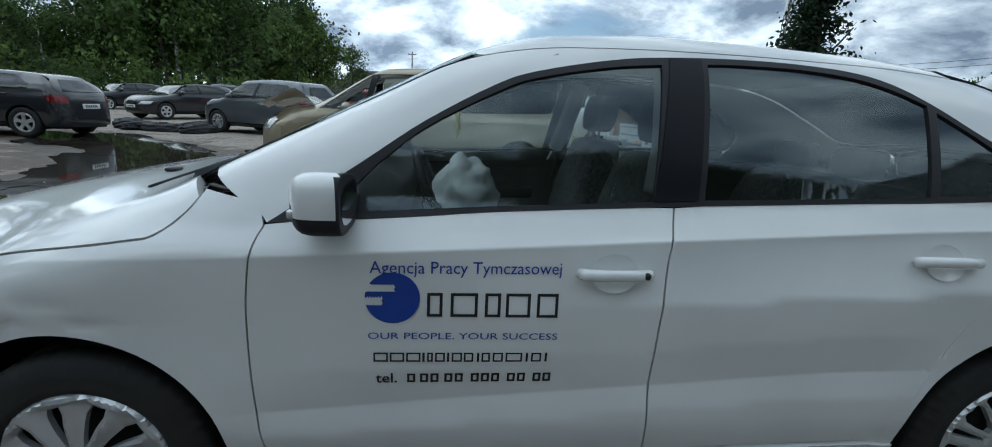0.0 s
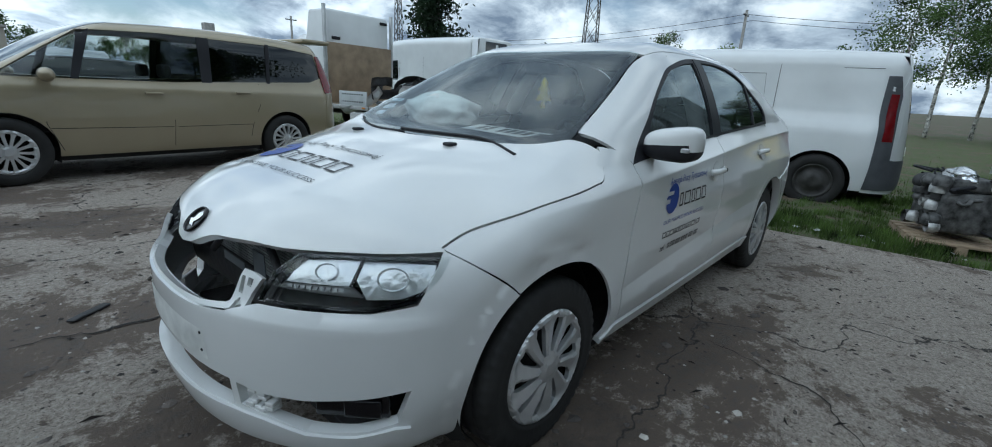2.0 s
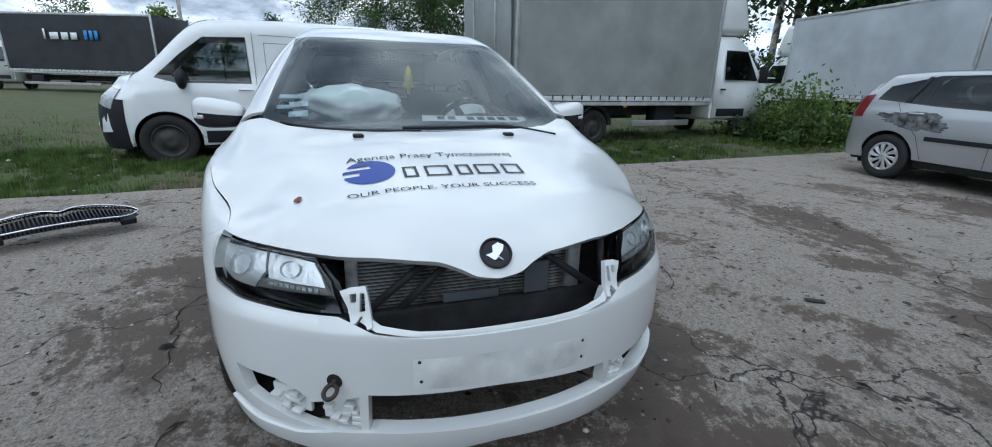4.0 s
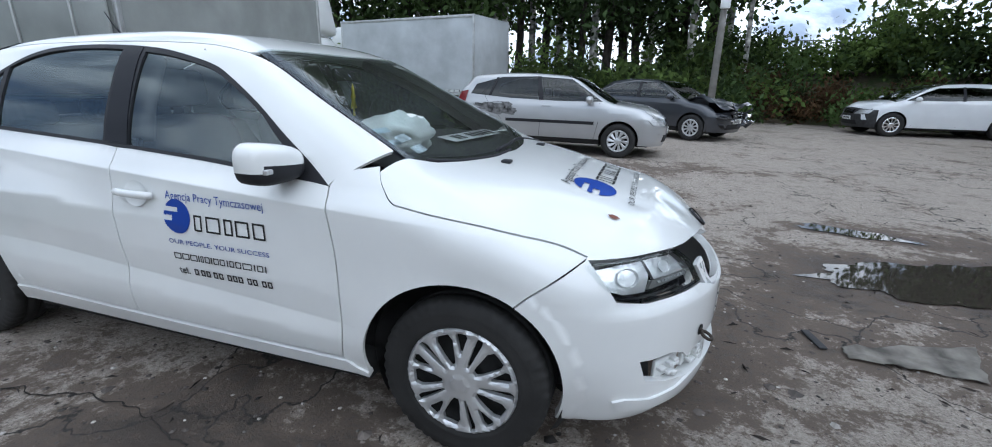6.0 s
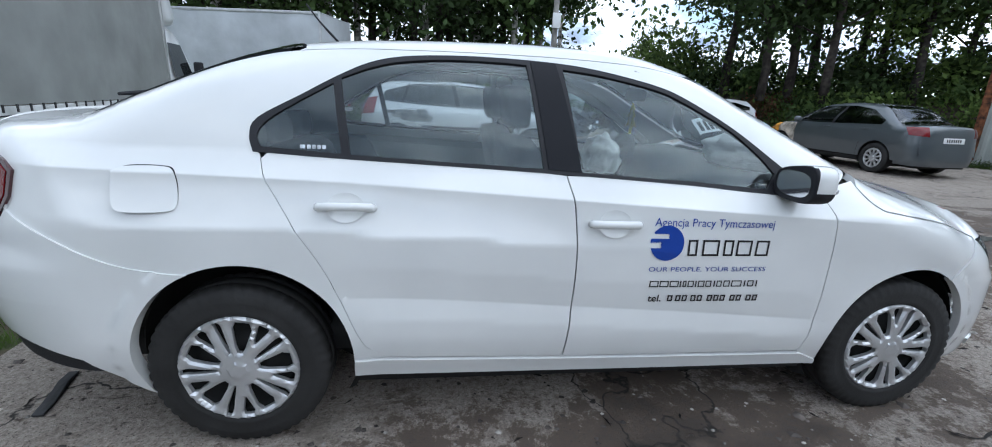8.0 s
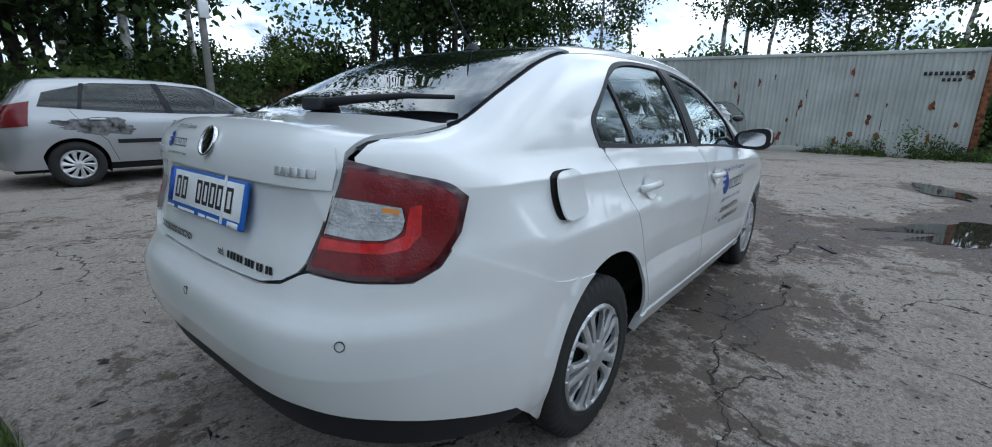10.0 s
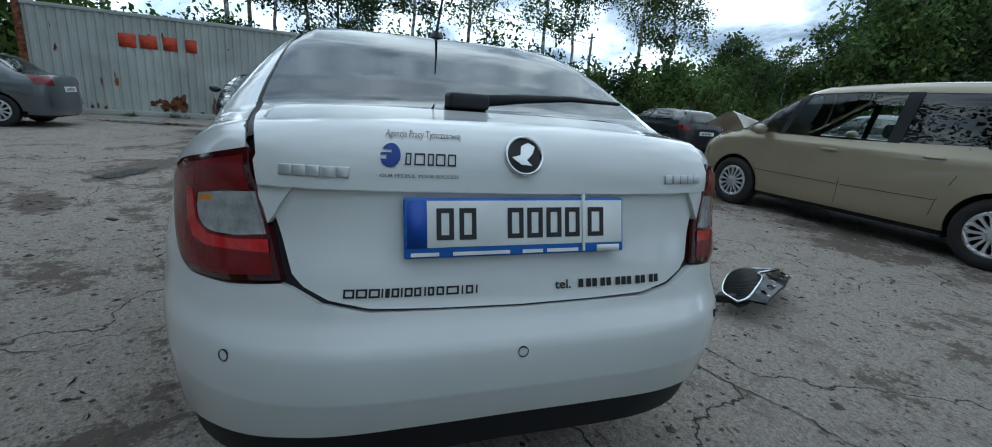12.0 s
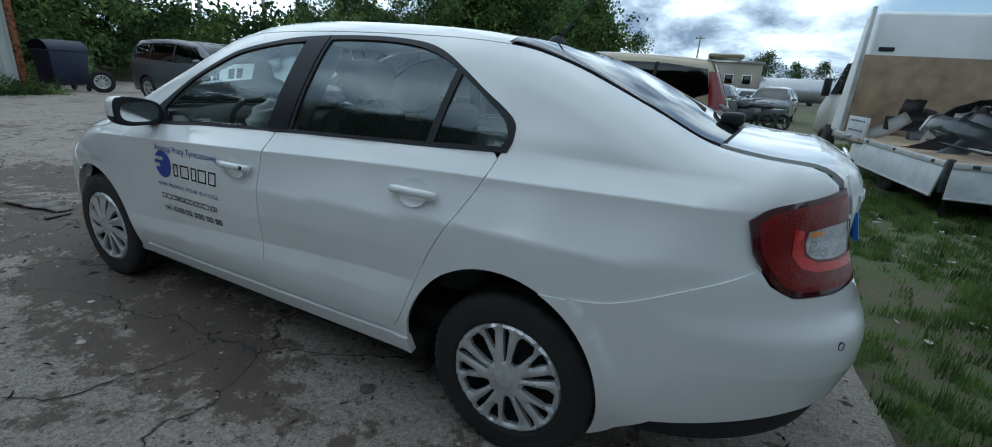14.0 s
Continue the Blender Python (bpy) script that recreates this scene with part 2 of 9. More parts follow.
def fill(poly, holes=(), step=0.05, extra=()):
    """Triangles of a flat region with holes: points, faces, and the loops of its rim. extra: points that must be corners."""
    rings = [evened(poly, step)] + [evened(h, step) for h in holes]
    pts, edges, loops = [], [], []
    for ring in rings:
        at = len(pts)
        pts += ring
        loops.append(list(range(at, at + len(ring))))
        edges += [(at + k, at + (k + 1) % len(ring)) for k in range(len(ring))]
    rim = np.array(pts)
    (x0, y0), (x1, y1) = rim.min(0), rim.max(0)
    gx, gy = np.meshgrid(np.arange(x0, x1, step), np.arange(y0, y1, step * 0.9))
    gx = gx + (np.arange(len(gx)) % 2)[:, None] * step / 2
    q = np.stack([gx.ravel(), gy.ravel()], 1)
    keep = inside(poly, q)
    for h in holes:
        keep &= ~inside(h, q)
    q = q[keep]
    if len(q):
        near = np.array([((rim - p) ** 2).sum(1).min() for p in q])
        q = q[near > (0.45 * step) ** 2]
    if len(extra):
        w = np.array(extra, float)
        keep = inside(poly, w)
        for h in holes:
            keep &= ~inside(h, w)
        w = w[keep]
        if len(w):
            near = np.array([((rim - p) ** 2).sum(1).min() for p in w])
            w = w[near > 0.003 ** 2]
        if len(w) and len(q):
            near = np.array([((w - p) ** 2).sum(1).min() for p in q])
            q = np.concatenate([q[near > (0.5 * step) ** 2], w])
        elif len(w):
            q = w
    allp = [Vector(p) for p in pts] + [Vector(p) for p in q]
    vs, _, fs, orig, _, _ = delaunay_2d_cdt(allp, edges, [], 0, 1e-7)
    first = {}
    for k, o in enumerate(orig):
        for j in o:
            first[j] = k
    v2 = np.array([tuple(v) for v in vs])
    mid = np.array([v2[list(f)].mean(0) for f in fs])
    keep = inside(poly, mid)
    for h in holes:
        keep &= ~inside(h, mid)
    return v2, [f for f, k in zip(fs, keep) if k], [[first[k] for k in loop] for loop in loops]


# ---------------------------------------------------------------- car bodies as rounded solids
def curve(*pts):
    """A monotone cubic through (x, value) pairs, flat beyond its ends."""
    p = np.array(sorted(pts), float)
    x, y = p[:, 0], p[:, 1]
    h = np.diff(x)
    d = np.diff(y) / h
    m = np.zeros(len(x))
    m[0], m[-1] = d[0], d[-1]
    for i in range(1, len(x) - 1):
        if d[i - 1] * d[i] > 0:
            w1, w2 = 2 * h[i] + h[i - 1], h[i] + 2 * h[i - 1]
            m[i] = (w1 + w2) / (w1 / d[i - 1] + w2 / d[i])

    def f(v):
        v = np.clip(np.asarray(v, float), x[0], x[-1])
        i = np.clip(np.searchsorted(x, v) - 1, 0, len(h) - 1)
        t = (v - x[i]) / h[i]
        return (2 * t**3 - 3 * t * t + 1) * y[i] + (t**3 - 2 * t * t + t) * h[i] * m[i] + (3 * t * t - 2 * t**3) * y[i + 1] + (t**3 - t * t) * h[i] * m[i + 1]

    return f


def smax(a, b, k):
    h = np.maximum(k - np.abs(a - b), 0) / k
    return np.maximum(a, b) + h * h * k / 4


class Body:
    """A car's outer form: side walls, top, nose and tail that meet in rounded edges. x ahead, y to its left, z up."""

    def __init__(s, top, crown, section, plan, front, rear, fa=0.77, fp=3.3, ra=1.3, rp=5.0, kt=0.10, ke=0.10):
        s.top, s.crown, s.section, s.plan, s.front, s.rear = (curve(*c) for c in (top, crown, section, plan, front, rear))
        s.fa, s.fp, s.ra, s.rp, s.kt, s.ke = fa, fp, ra, rp, kt, ke
        s.dents = []
        s.shoulder = s.crease = None
        s.arches = ()
        s.tuck = 0.0
        s.lines, s.rows = [], {1: (), -1: ()}

    def f(s, x, y, z):
        dent = sum((deep * np.exp(-((x - a) / wa) ** 2 - ((y - b) / wb) ** 2 - ((z - c) / wc) ** 2) for a, b, c, wa, wb, wc, deep in s.dents), 0.0)
        y = np.abs(y)
        wide = s.section(z)
        if s.shoulder:
            # a sharp shoulder line: the flank below it, the sill of the windows above
            at, proud = s.shoulder(x), 0.014 + 0.012 * np.clip((-0.9 - x) / 0.5, 0, 1)
            edge = s.section(at) + proud
            rise = np.clip((z - at + 0.16) / 0.16, 0.0, 1.0)
            low = s.section(at - 0.16)
            wide = np.where(z < at, np.where(z < at - 0.16, wide, low + (edge - low) * (1 - (1 - rise) ** 1.5)), wide + proud * np.clip(1 - (z - at) / 0.07, 0, 1))
        if s.crease:
            line, fade = s.crease
            d = z - line(x)
            wide = wide - 0.012 * fade(x) * np.clip(1 - np.where(d > 0, d / 0.11, -d / 0.075), 0, 1)
        for cx, cz, r in s.arches:
            wide = wide + 0.006 * np.clip((r + 0.058 - np.hypot(x - cx, z - cz)) / 0.010, 0, 1)
        side = y - wide * s.plan(x)
        top = (z - s.top(x) + s.crown(x) * y**3) * 0.8
        nose = x - s.front(z) + s.fa * y**s.fp
        tail = -x + s.rear(z) + s.tuck * np.maximum(0.0, 0.552 - z) + s.ra * y**s.rp
        return smax(smax(smax(side, top, s.kt), nose, s.ke), tail, s.ke) + dent

    def place(s, how, u, v, side=1, cx=0.0):
        """Points on the surface. how: y from the side (u = x, v = z), z from above (u = x, v = y), r round the upright axis
        at cx (u = turn, v = z; side 1 ahead, -1 behind), d from ahead and above (u = x sin 60 - z cos 60, v = y)."""
        u, v = np.asarray(u, float), np.asarray(v, float)
        zero = np.zeros_like(u)
        if how == "y":
            o, d = (u, zero, v), (zero, zero + side, zero)
        elif how == "z":
            o, d = (u, v, zero + 0.45), (zero, zero, zero + 1)
        elif how == "r":
            o, d = (zero + cx, zero, v), (side * np.cos(u), np.sin(u), zero)
        else:
            ca, sa = math.cos(radians(60)), math.sin(radians(60))
            s0 = (0.5 + u * ca) / sa
            o, d = (u * sa + s0 * ca, v, -u * ca + s0 * sa), (zero + ca, zero, zero + sa)
        lo, hi = zero.copy(), zero + 3.2
        for _ in range(34):
            m = (lo + hi) / 2
            out = s.f(o[0] + m * d[0], o[1] + m * d[1], o[2] + m * d[2]) > 0
            hi, lo = np.where(out, m, hi), np.where(out, lo, m)
        return np.stack([o[0] + lo * d[0], o[1] + lo * d[1], o[2] + lo * d[2]], -1)

    def normal(s, p):
        e, g = 2e-3, []
        for i in range(3):
            d = np.zeros(3)
            d[i] = e
            g.append(s.f(*(p + d).T) - s.f(*(p - d).T))
        g = np.array(g).T
        return g / np.maximum(np.linalg.norm(g, axis=-1, keepdims=True), 1e-9)


def panel(name, body, how, poly, mat, parent, side=1, cx=0.0, holes=(), step=0.05, off=0.0, deep=0.012, label="", scale=1.0):
    """A sheet that lies on a body within an outline, with its edges turned in."""
    pts = [(u * scale, v) for u, v in poly]
    extra = body.lines if how == "y" else [(float(u), z + d) for z in body.rows[side] for d in (-0.004, 0.004) for u in np.arange(-1.2, 1.2, 0.02)] if how == "r" else ()
    v2, faces, loops = fill(pts, [[(u * scale, v) for u, v in h] for h in holes], step, extra)
    p = body.place(how, v2[:, 0] / scale, v2[:, 1], side, cx)
    n = body.normal(p)
    q = p + n * off
    verts, normals = [tuple(a) for a in q], [tuple(a) for a in n]
    out = []
    for f in faces:
        a, b, c = (q[k] for k in f[:3])
        flip = np.dot(np.cross(b - a, c - a), n[f[0]]) < 0
        out.append(list(f)[::-1] if flip else list(f))
    split = [normals[k] for f in out for k in f]
    if deep:
        for loop in loops:
            at = len(verts)
            inner = q[loop] - n[loop] * deep
            verts += [tuple(a) for a in q[loop]] + [tuple(a) for a in inner]
            m = len(loop)
            for k in range(m):
                j = (k + 1) % m
                if loop[k] == loop[j]:
                    continue
                out.append([at + k, at + j, at + m + j, at + m + k])
                flat = np.cross(q[loop[j]] - q[loop[k]], inner[k] - q[loop[k]])
                flat = tuple(flat / max(np.linalg.norm(flat), 1e-9))
                split += [flat] * 4
    me = bpy.data.meshes.new(name)
    me.from_pydata(verts, [], out)
    for f in me.polygons:
        f.use_smooth = True
    me.materials.append(mat)
    me.update(calc_edges=True)
    me.normals_split_custom_set(split)
    return part(name, me, mat, parent, label)


def arc(cx, cz, r, a0, a1, n=20):
    """Points on a circle from a0 to a1 degrees."""
    return [(cx + r * math.cos(radians(a0 + (a1 - a0) * k / n)), cz + r * math.sin(radians(a0 + (a1 - a0) * k / n))) for k in range(n + 1)]


def mirror(poly):
    return [(-u, v) for u, v in poly]


def letters(name, text, size, mat, parent, place, width=None, bold=0.0, shear=0.0, label="", spacing=1.0):
    """Writing laid on a surface: place(points n x 2) gives points n x 3. Its left end is at 0, its base line at 0."""
    c = bpy.data.curves.new(name, "FONT")
    c.body, c.size, c.offset, c.shear, c.space_character, c.resolution_u = text, size, bold, shear, spacing, 3
    ob = new(name, c)
    me = bpy.data.meshes.new_from_object(ob.evaluated_get(bpy.context.evaluated_depsgraph_get()))
    bpy.data.objects.remove(ob)
    bpy.data.curves.remove(c)
    co = np.empty(len(me.vertices) * 3)
    me.vertices.foreach_get("co", co)
    co = co.reshape(-1, 3)
    if width:
        co[:, 0] = (co[:, 0] - co[:, 0].min()) * width / np.ptp(co[:, 0])
    me.vertices.foreach_set("co", np.ascontiguousarray(place(co[:, :2])).ravel())
    me.materials.clear()
    me.materials.append(mat)
    return part(name, me, mat, parent, label)


def flat_shape(name, poly, mat, parent, place, holes=(), step=0.03, label=""):
    v2, faces, _ = fill(poly, holes, step)
    me = bpy.data.meshes.new(name)
    me.from_pydata([tuple(a) for a in place(v2)], [], [list(f) for f in faces])
    me.materials.append(mat)
    return part(name, me, mat, parent, label)


# ---------------------------------------------------------------- wheels
def tyre_mesh(r=0.302, wide=0.185, rim=0.195, seg=144):
    """A tyre of one skin, with lugs at both shoulders and three grooves round it."""
    bm = bmesh.new()
    w = wide / 2
    half = [(rim, 0.80), (rim + 0.006, 0.90), (rim + 0.02, 0.98), (rim + 0.026, 0.955), (rim + 0.055, 1.0), (r - 0.045, 0.99), (r - 0.030, 0.97), (r - 0.012, 0.90), (r - 0.002, 0.78), (r, 0.62), (r, 0.36), (r - 0.007, 0.34), (r - 0.007, 0.26), (r, 0.24)]
    if seg < 100:
        half = [half[k] for k in (0, 2, 4, 6, 8, 9)]
    profile = [(a, -b * w) for a, b in half] + [(a, b * w) for a, b in half[::-1]]
    lathe(bm, profile, seg)
    n = len(profile)
    bm.verts.ensure_lookup_table()
    for i in range(seg if seg > 100 else 0):
        if i % 3 == 0:
            for j in (*range(6, 10), *range(n - 10, n - 6)):
                v = bm.verts[i * n + j].co
                k = 1 - 0.006 / math.hypot(v.x, v.z)
                v.x, v.z, v.y = v.x * k, v.z * k, v.y * 0.985
    return finish(bm, "tyre", rubber)


def slot(a0, r0, r1, w0, w1, sweep=0.0, n=5):
    """A rounded opening in a wheel cover, from r0 to r1, its half width in degrees going from w0 to w1."""
    left, right = [], []
    for k in range(n + 1):
        t = k / n
        r = r0 + (r1 - r0) * t
        w = (w0 + (w1 - w0) * t) * (0.62 if k in (0, n) else 1.0)
        a = a0 + sweep * t
        left.append((r * math.cos(radians(a - w)), r * math.sin(radians(a - w))))
        right.append((r * math.cos(radians(a + w)), r * math.sin(radians(a + w))))
    return left + right[::-1]


def cover_mesh(kind):
    """A wheel cover, facing +y: one dished disc with openings, hub and rim."""
    R = 0.203
    if kind == "turbine":
        holes = [slot(36 * k, 0.058, 0.172, 5.5, 8.5, 9.0) for k in range(10)]
    else:
        holes = []
        for k in range(5):
            a = 72 * k
            holes += [slot(a, 0.066, 0.178, 11.0, 12.5), slot(a - 27, 0.068, 0.190, 3.6, 4.2), slot(a - 48.5, 0.112, 0.184, 2.6, 8.0)]
    v2, faces, loops = fill(arc(0, 0, R, 0, 356.25, 95), holes, 0.0105)
    rad, ang = np.hypot(v2[:, 0], v2[:, 1]), np.degrees(np.arctan2(v2[:, 1], v2[:, 0]))
    edge = np.full(len(v2), 1.0)
    for h in holes:
        rim_ = np.array(evened(h, 0.004))
        edge = np.minimum(edge, np.sqrt(((v2[:, None] - rim_[None]) ** 2).sum(2)).min(1))
    y = np.interp(rad, (0.0, 0.030, 0.034, 0.038, 0.060, 0.12, 0.176, 0.186, 0.198, R), (0.019, 0.019, 0.014, 0.014, 0.012, 0.010, 0.004, 0.008, 0.006, -0.006))
    mid_ = (rad > 0.05) & (rad < 0.186)
    y = y - np.where(mid_, 0.006 * np.clip(1 - edge / 0.009, 0, 1), 0.0)
    if kind == "turbine":
        swept = (ang - 9.0 * (rad - 0.062) / 0.106) % 36
        y = y + np.where(mid_, 0.009 * np.clip(np.abs(swept - 24) / 12, 0, 1) - 0.005, 0.0)
    verts, out = [(a, c, b) for (a, b), c in zip(v2, y)], [list(f)[::-1] for f in faces]
    for loop in loops:
        at = len(verts)
        for k in loop:
            a, c, b = verts[k]
            verts += [(a, c, b), (a, c - 0.016, b)]
        m = len(loop)
        for k in range(m):
            j = (k + 1) % m
            out.append([at + 2 * k, at + 2 * k + 1, at + 2 * j + 1, at + 2 * j])
    me = bpy.data.meshes.new("wheel_cover")
    me.from_pydata(verts, [], out)
    bm = bmesh.new()
    bm.from_mesh(me)
    bmesh.ops.remove_doubles(bm, verts=bm.verts[:], dist=1e-5)
    bmesh.ops.recalc_face_normals(bm, faces=bm.faces[:])
    for ed in bm.edges:
        ed.smooth = len(ed.link_faces) == 2 and ed.calc_face_angle(0) < 0.42
    bm.to_mesh(me)
    bm.free()
    for f in me.polygons:
        f.use_smooth = True
    me.materials.append(silver)
    return me


def steel_mesh(r=0.2):
    """A dark pressed wheel, behind a cover or bare."""
    bm = bmesh.new()
    lathe(bm, [(r, -0.07), (r * 0.97, 0.0), (r * 0.9, -0.02), (r * 0.86, -0.05), (r * 0.55, -0.03), (r * 0.42, -0.012), (r * 0.3, -0.02), (0.0, -0.02)], 40)
    return finish(bm, "rim", dark_void)


TYRE, STEEL = tyre_mesh(), steel_mesh()
COVERS = {k: cover_mesh(k) for k in ("turbine", "twin")}


def wheel(parent, x, y, z, cover, steer=0.0, spin=0.0):
    """A wheel whose cover faces away from the car."""
    hub = part("wheel", TYRE, rubber, parent)
    out = 1 if y > 0 else -1
    hub.matrix_basis = pose(x, y, z, 0, 0, steer if out > 0 else 180 + steer) @ pose(0, 0, 0, 0, spin, 0)
    part("rim", STEEL, dark_void, hub).matrix_basis = pose(0, 0.06, 0)
    c = part("wheel_cover", COVERS[cover], silver, hub, "silver plastic wheel cover")
    c.matrix_basis = pose(0, 0.083, 0)
    return hub


def frame_at(body, how, u, v, side=1, cx=0.0, off=0.0):
    """A pose on a body: z out of the surface, y up along it."""
    p = body.place(how, np.array([u]), np.array([v]), side, cx)
    n = Vector(body.normal(p)[0])
    up = (Vector((0, 0, 1)) - n * n.z).normalized() if abs(n.z) < 0.95 else Vector((-1, 0, 0))
    x = up.cross(n)
    m = Matrix((x, up, n)).transposed().to_4x4()
    m.translation = Vector(p[0]) + n * off
    return m


def emblem(parent, m, r=0.045, rim=None):
    """A round badge: chrome ring, black disc and a plain winged form."""
    bm = bmesh.new()
    lathe(bm, [(r, 0.0), (r, 0.006), (r * 0.94, 0.010), (r * 0.86, 0.006), (r * 0.84, 0.003)], 36, "z")
    ring = part("badge", bm, rim or chrome, parent, "round chrome badge with a plain winged shape")
    ring.matrix_basis = m
    bm = bmesh.new()
    lathe(bm, [(r * 0.86, 0.003), (0.0, 0.004)], 32, "z")
    part("badge_disc", bm, gloss_black, ring)
    bm = bmesh.new()
    wing = [(-0.66, -0.10), (-0.20, -0.46), (0.36, -0.50), (0.10, -0.22), (0.42, 0.10), (0.56, 0.46), (0.22, 0.66), (-0.16, 0.46), (-0.22, 0.02)]
    v2, faces, _ = fill(wing, [], 0.3)
    vs = [bm.verts.new((x * r, y * r, 0.0062)) for x, y in v2]
    for f in faces:
        bm.faces.new([vs[k] for k in f])
    part("badge_wing", bm, chrome, ring)
    return ring


def bars(name, spans, height, mat, parent, place, label="", hollow=0.0):
    """Plain upright blocks that stand for characters: (start, width) pairs along the line."""
    bm = bmesh.new()
    for u, w in spans:
        quads = [((u, 0), (u + w, 0), (u + w, height), (u, height))]
        if hollow and w > 2.4 * hollow:
            t = hollow
            quads = [((u, 0), (u + w, 0), (u + w, t), (u, t)), ((u, height - t), (u + w, height - t), (u + w, height), (u, height)), ((u, t), (u + t, t), (u + t, height - t), (u, height - t)), ((u + w - t, t), (u + w, t), (u + w, height - t), (u + w - t, height - t))]
        for quad in quads:
            bm.faces.new([bm.verts.new(p) for p in place(np.array(quad, float))])
    return tagged(part(name, bm, mat, parent, label), kind="stuff")


# ---------------------------------------------------------------- the white saloon
SALOON = Body(
    top=[(-2.4, 1.05), (-2.2, 1.112), (-1.95, 1.128), (-1.82, 1.145), (-1.6, 1.235), (-1.3, 1.36), (-1.1, 1.415), (-0.8, 1.445), (-0.25, 1.461), (0.1, 1.445), (0.3, 1.405), (0.6, 1.27), (0.95, 1.09), (1.1, 1.012), (1.16, 0.993), (1.4, 0.955), (1.73, 0.885), (2.0, 0.80), (2.08, 0.76), (2.2, 0.66)],
    crown=[(-2.2, 0.12), (-1.8, 0.12), (-1.3, 0.10), (0, 0.10), (0.6, 0.16), (1.05, 0.10), (1.4, 0.22), (1.67, 0.40), (1.85, 0.28), (2.05, 0.14)],
    section=[(0.15, 0.74), (0.2, 0.775), (0.27, 0.80), (0.34, 0.824), (0.42, 0.838), (0.5, 0.841), (0.6, 0.842), (0.8, 0.846), (0.87, 0.838), (0.93, 0.797), (1.0, 0.756), (1.1, 0.718), (1.25, 0.644), (1.4, 0.548), (1.5, 0.475)],
    plan=[(-2.3, 0.985), (-1.9, 0.99), (-1.3, 1.003), (0, 1.005), (0.9, 1.0), (1.2, 0.992), (1.45, 0.962), (1.7, 0.910), (2.2, 0.79)],
    front=[(0.15, 2.06), (0.22, 2.12), (0.3, 2.138), (0.5, 2.143), (0.578, 2.141), (0.588, 2.137), (0.62, 2.112), (0.68, 2.088), (0.75, 2.045), (0.85, 1.95), (1.0, 1.78)],
    rear=[(0.15, -2.2), (0.3, -2.255), (0.5, -2.287), (0.6, -2.291), (0.645, -2.287), (0.665, -2.276), (0.72, -2.245), (0.80, -2.225), (0.9, -2.195), (1.0, -2.185), (1.06, -2.18), (1.14, -2.155)],
    fa=0.70, fp=2.4, ra=1.1, rp=5.0, kt=0.10, ke=0.09,
)
# the crumpled fender by the driver's wheel, and ripples in the hood
SALOON.dents = [(1.33, 0.82, 0.745, 0.08, 0.2, 0.022, 0.0045), (1.45, 0.80, 0.735, 0.04, 0.2, 0.03, -0.004), (1.22, 0.82, 0.70, 0.06, 0.2, 0.014, 0.0035), (1.40, 0.82, 0.69, 0.05, 0.2, 0.012, 0.003), (1.95, -0.1, 0.82, 0.06, 0.10, 0.2, 0.006), (1.80, -0.32, 0.85, 0.05, 0.05, 0.2, 0.005), (1.98, 0.16, 0.80, 0.03, 0.06, 0.2, 0.005)]
SHOULDER = curve((-2.2, 0.995), (-1.76, 0.986), (-1.2, 0.970), (-0.88, 0.958), (-0.55, 0.942), (-0.13, 0.920), (0.4, 0.894), (0.85, 0.871), (1.2, 0.850), (1.45, 0.815), (1.72, 0.762))
FLANK = curve((-1.0, 0.572), (-0.7, 0.564), (-0.16, 0.531), (0.4, 0.494), (0.85, 0.459), (1.0, 0.45))
SALOON.shoulder = SHOULDER
SALOON.crease = (FLANK, curve((-1.02, 0.0), (-0.86, 0.75), (-0.70, 1.0), (0.6, 1.0), (0.80, 0.8), (0.96, 0.0)))
SALOON.arches = ((-1.260, 0.335, 0.358), (1.290, 0.322, 0.346))
SALOON.tuck = 0.20
SALOON.rows = {1: (0.583, 0.505), -1: (0.552,)}
for x in np.arange(-2.2, 1.72, 0.014):
    SALOON.lines += [(x, float(SHOULDER(x)) + d) for d in (-0.004, 0.004)]
    if -1.0 < x < 0.95:
        SALOON.lines += [(x, float(FLANK(x)) + d) for d in (-0.004, 0.004)]
for cx, cz, r in SALOON.arches:
    for k in range(120):
        a = math.tau * k / 120
        SALOON.lines += [(cx + q * math.cos(a), cz + q * math.sin(a)) for q in (r + 0.046, r + 0.060)]

car = thing("sedan", "white four-door sedan with blue company stickers and damaged front bumper", "car")
JOINT = curve((-2.15, 0.57), (-1.8, 0.60), (-1.5, 0.575), (-1.15, 0.535), (-0.8, 0.53), (0.0, 0.535), (0.4, 0.545), (0.7, 0.60), (1.0, 0.65))
BELT = spline([(-1.213, 1.045), (-0.939, 1.030), (-0.6, 1.017), (-0.166, 0.998), (0.285, 0.974), (0.5, 0.957), (0.828, 0.936)], 6)
ROOFLINE = spline([(-1.213, 1.045), (-1.226, 1.095), (-1.205, 1.151), (-1.074, 1.229), (-0.966, 1.293), (-0.86, 1.345), (-0.747, 1.373), (-0.583, 1.386), (-0.395, 1.388), (-0.184, 1.380), (-0.021, 1.362), (0.185, 1.320), (0.297, 1.279), (0.472, 1.182), (0.619, 1.08), (0.742, 0.995), (0.828, 0.936)], 4)
DOOR_FRONT = spline([(0.831, 0.933), (0.847, 0.886), (0.864, 0.768), (0.869, 0.676), (0.869, 0.552), (0.863, 0.409), (0.847, 0.314)], 5)
DOOR_MID = spline([(-0.166, 0.995), (-0.142, 0.886), (-0.130, 0.71), (-0.130, 0.509), (-0.143, 0.322)], 6)
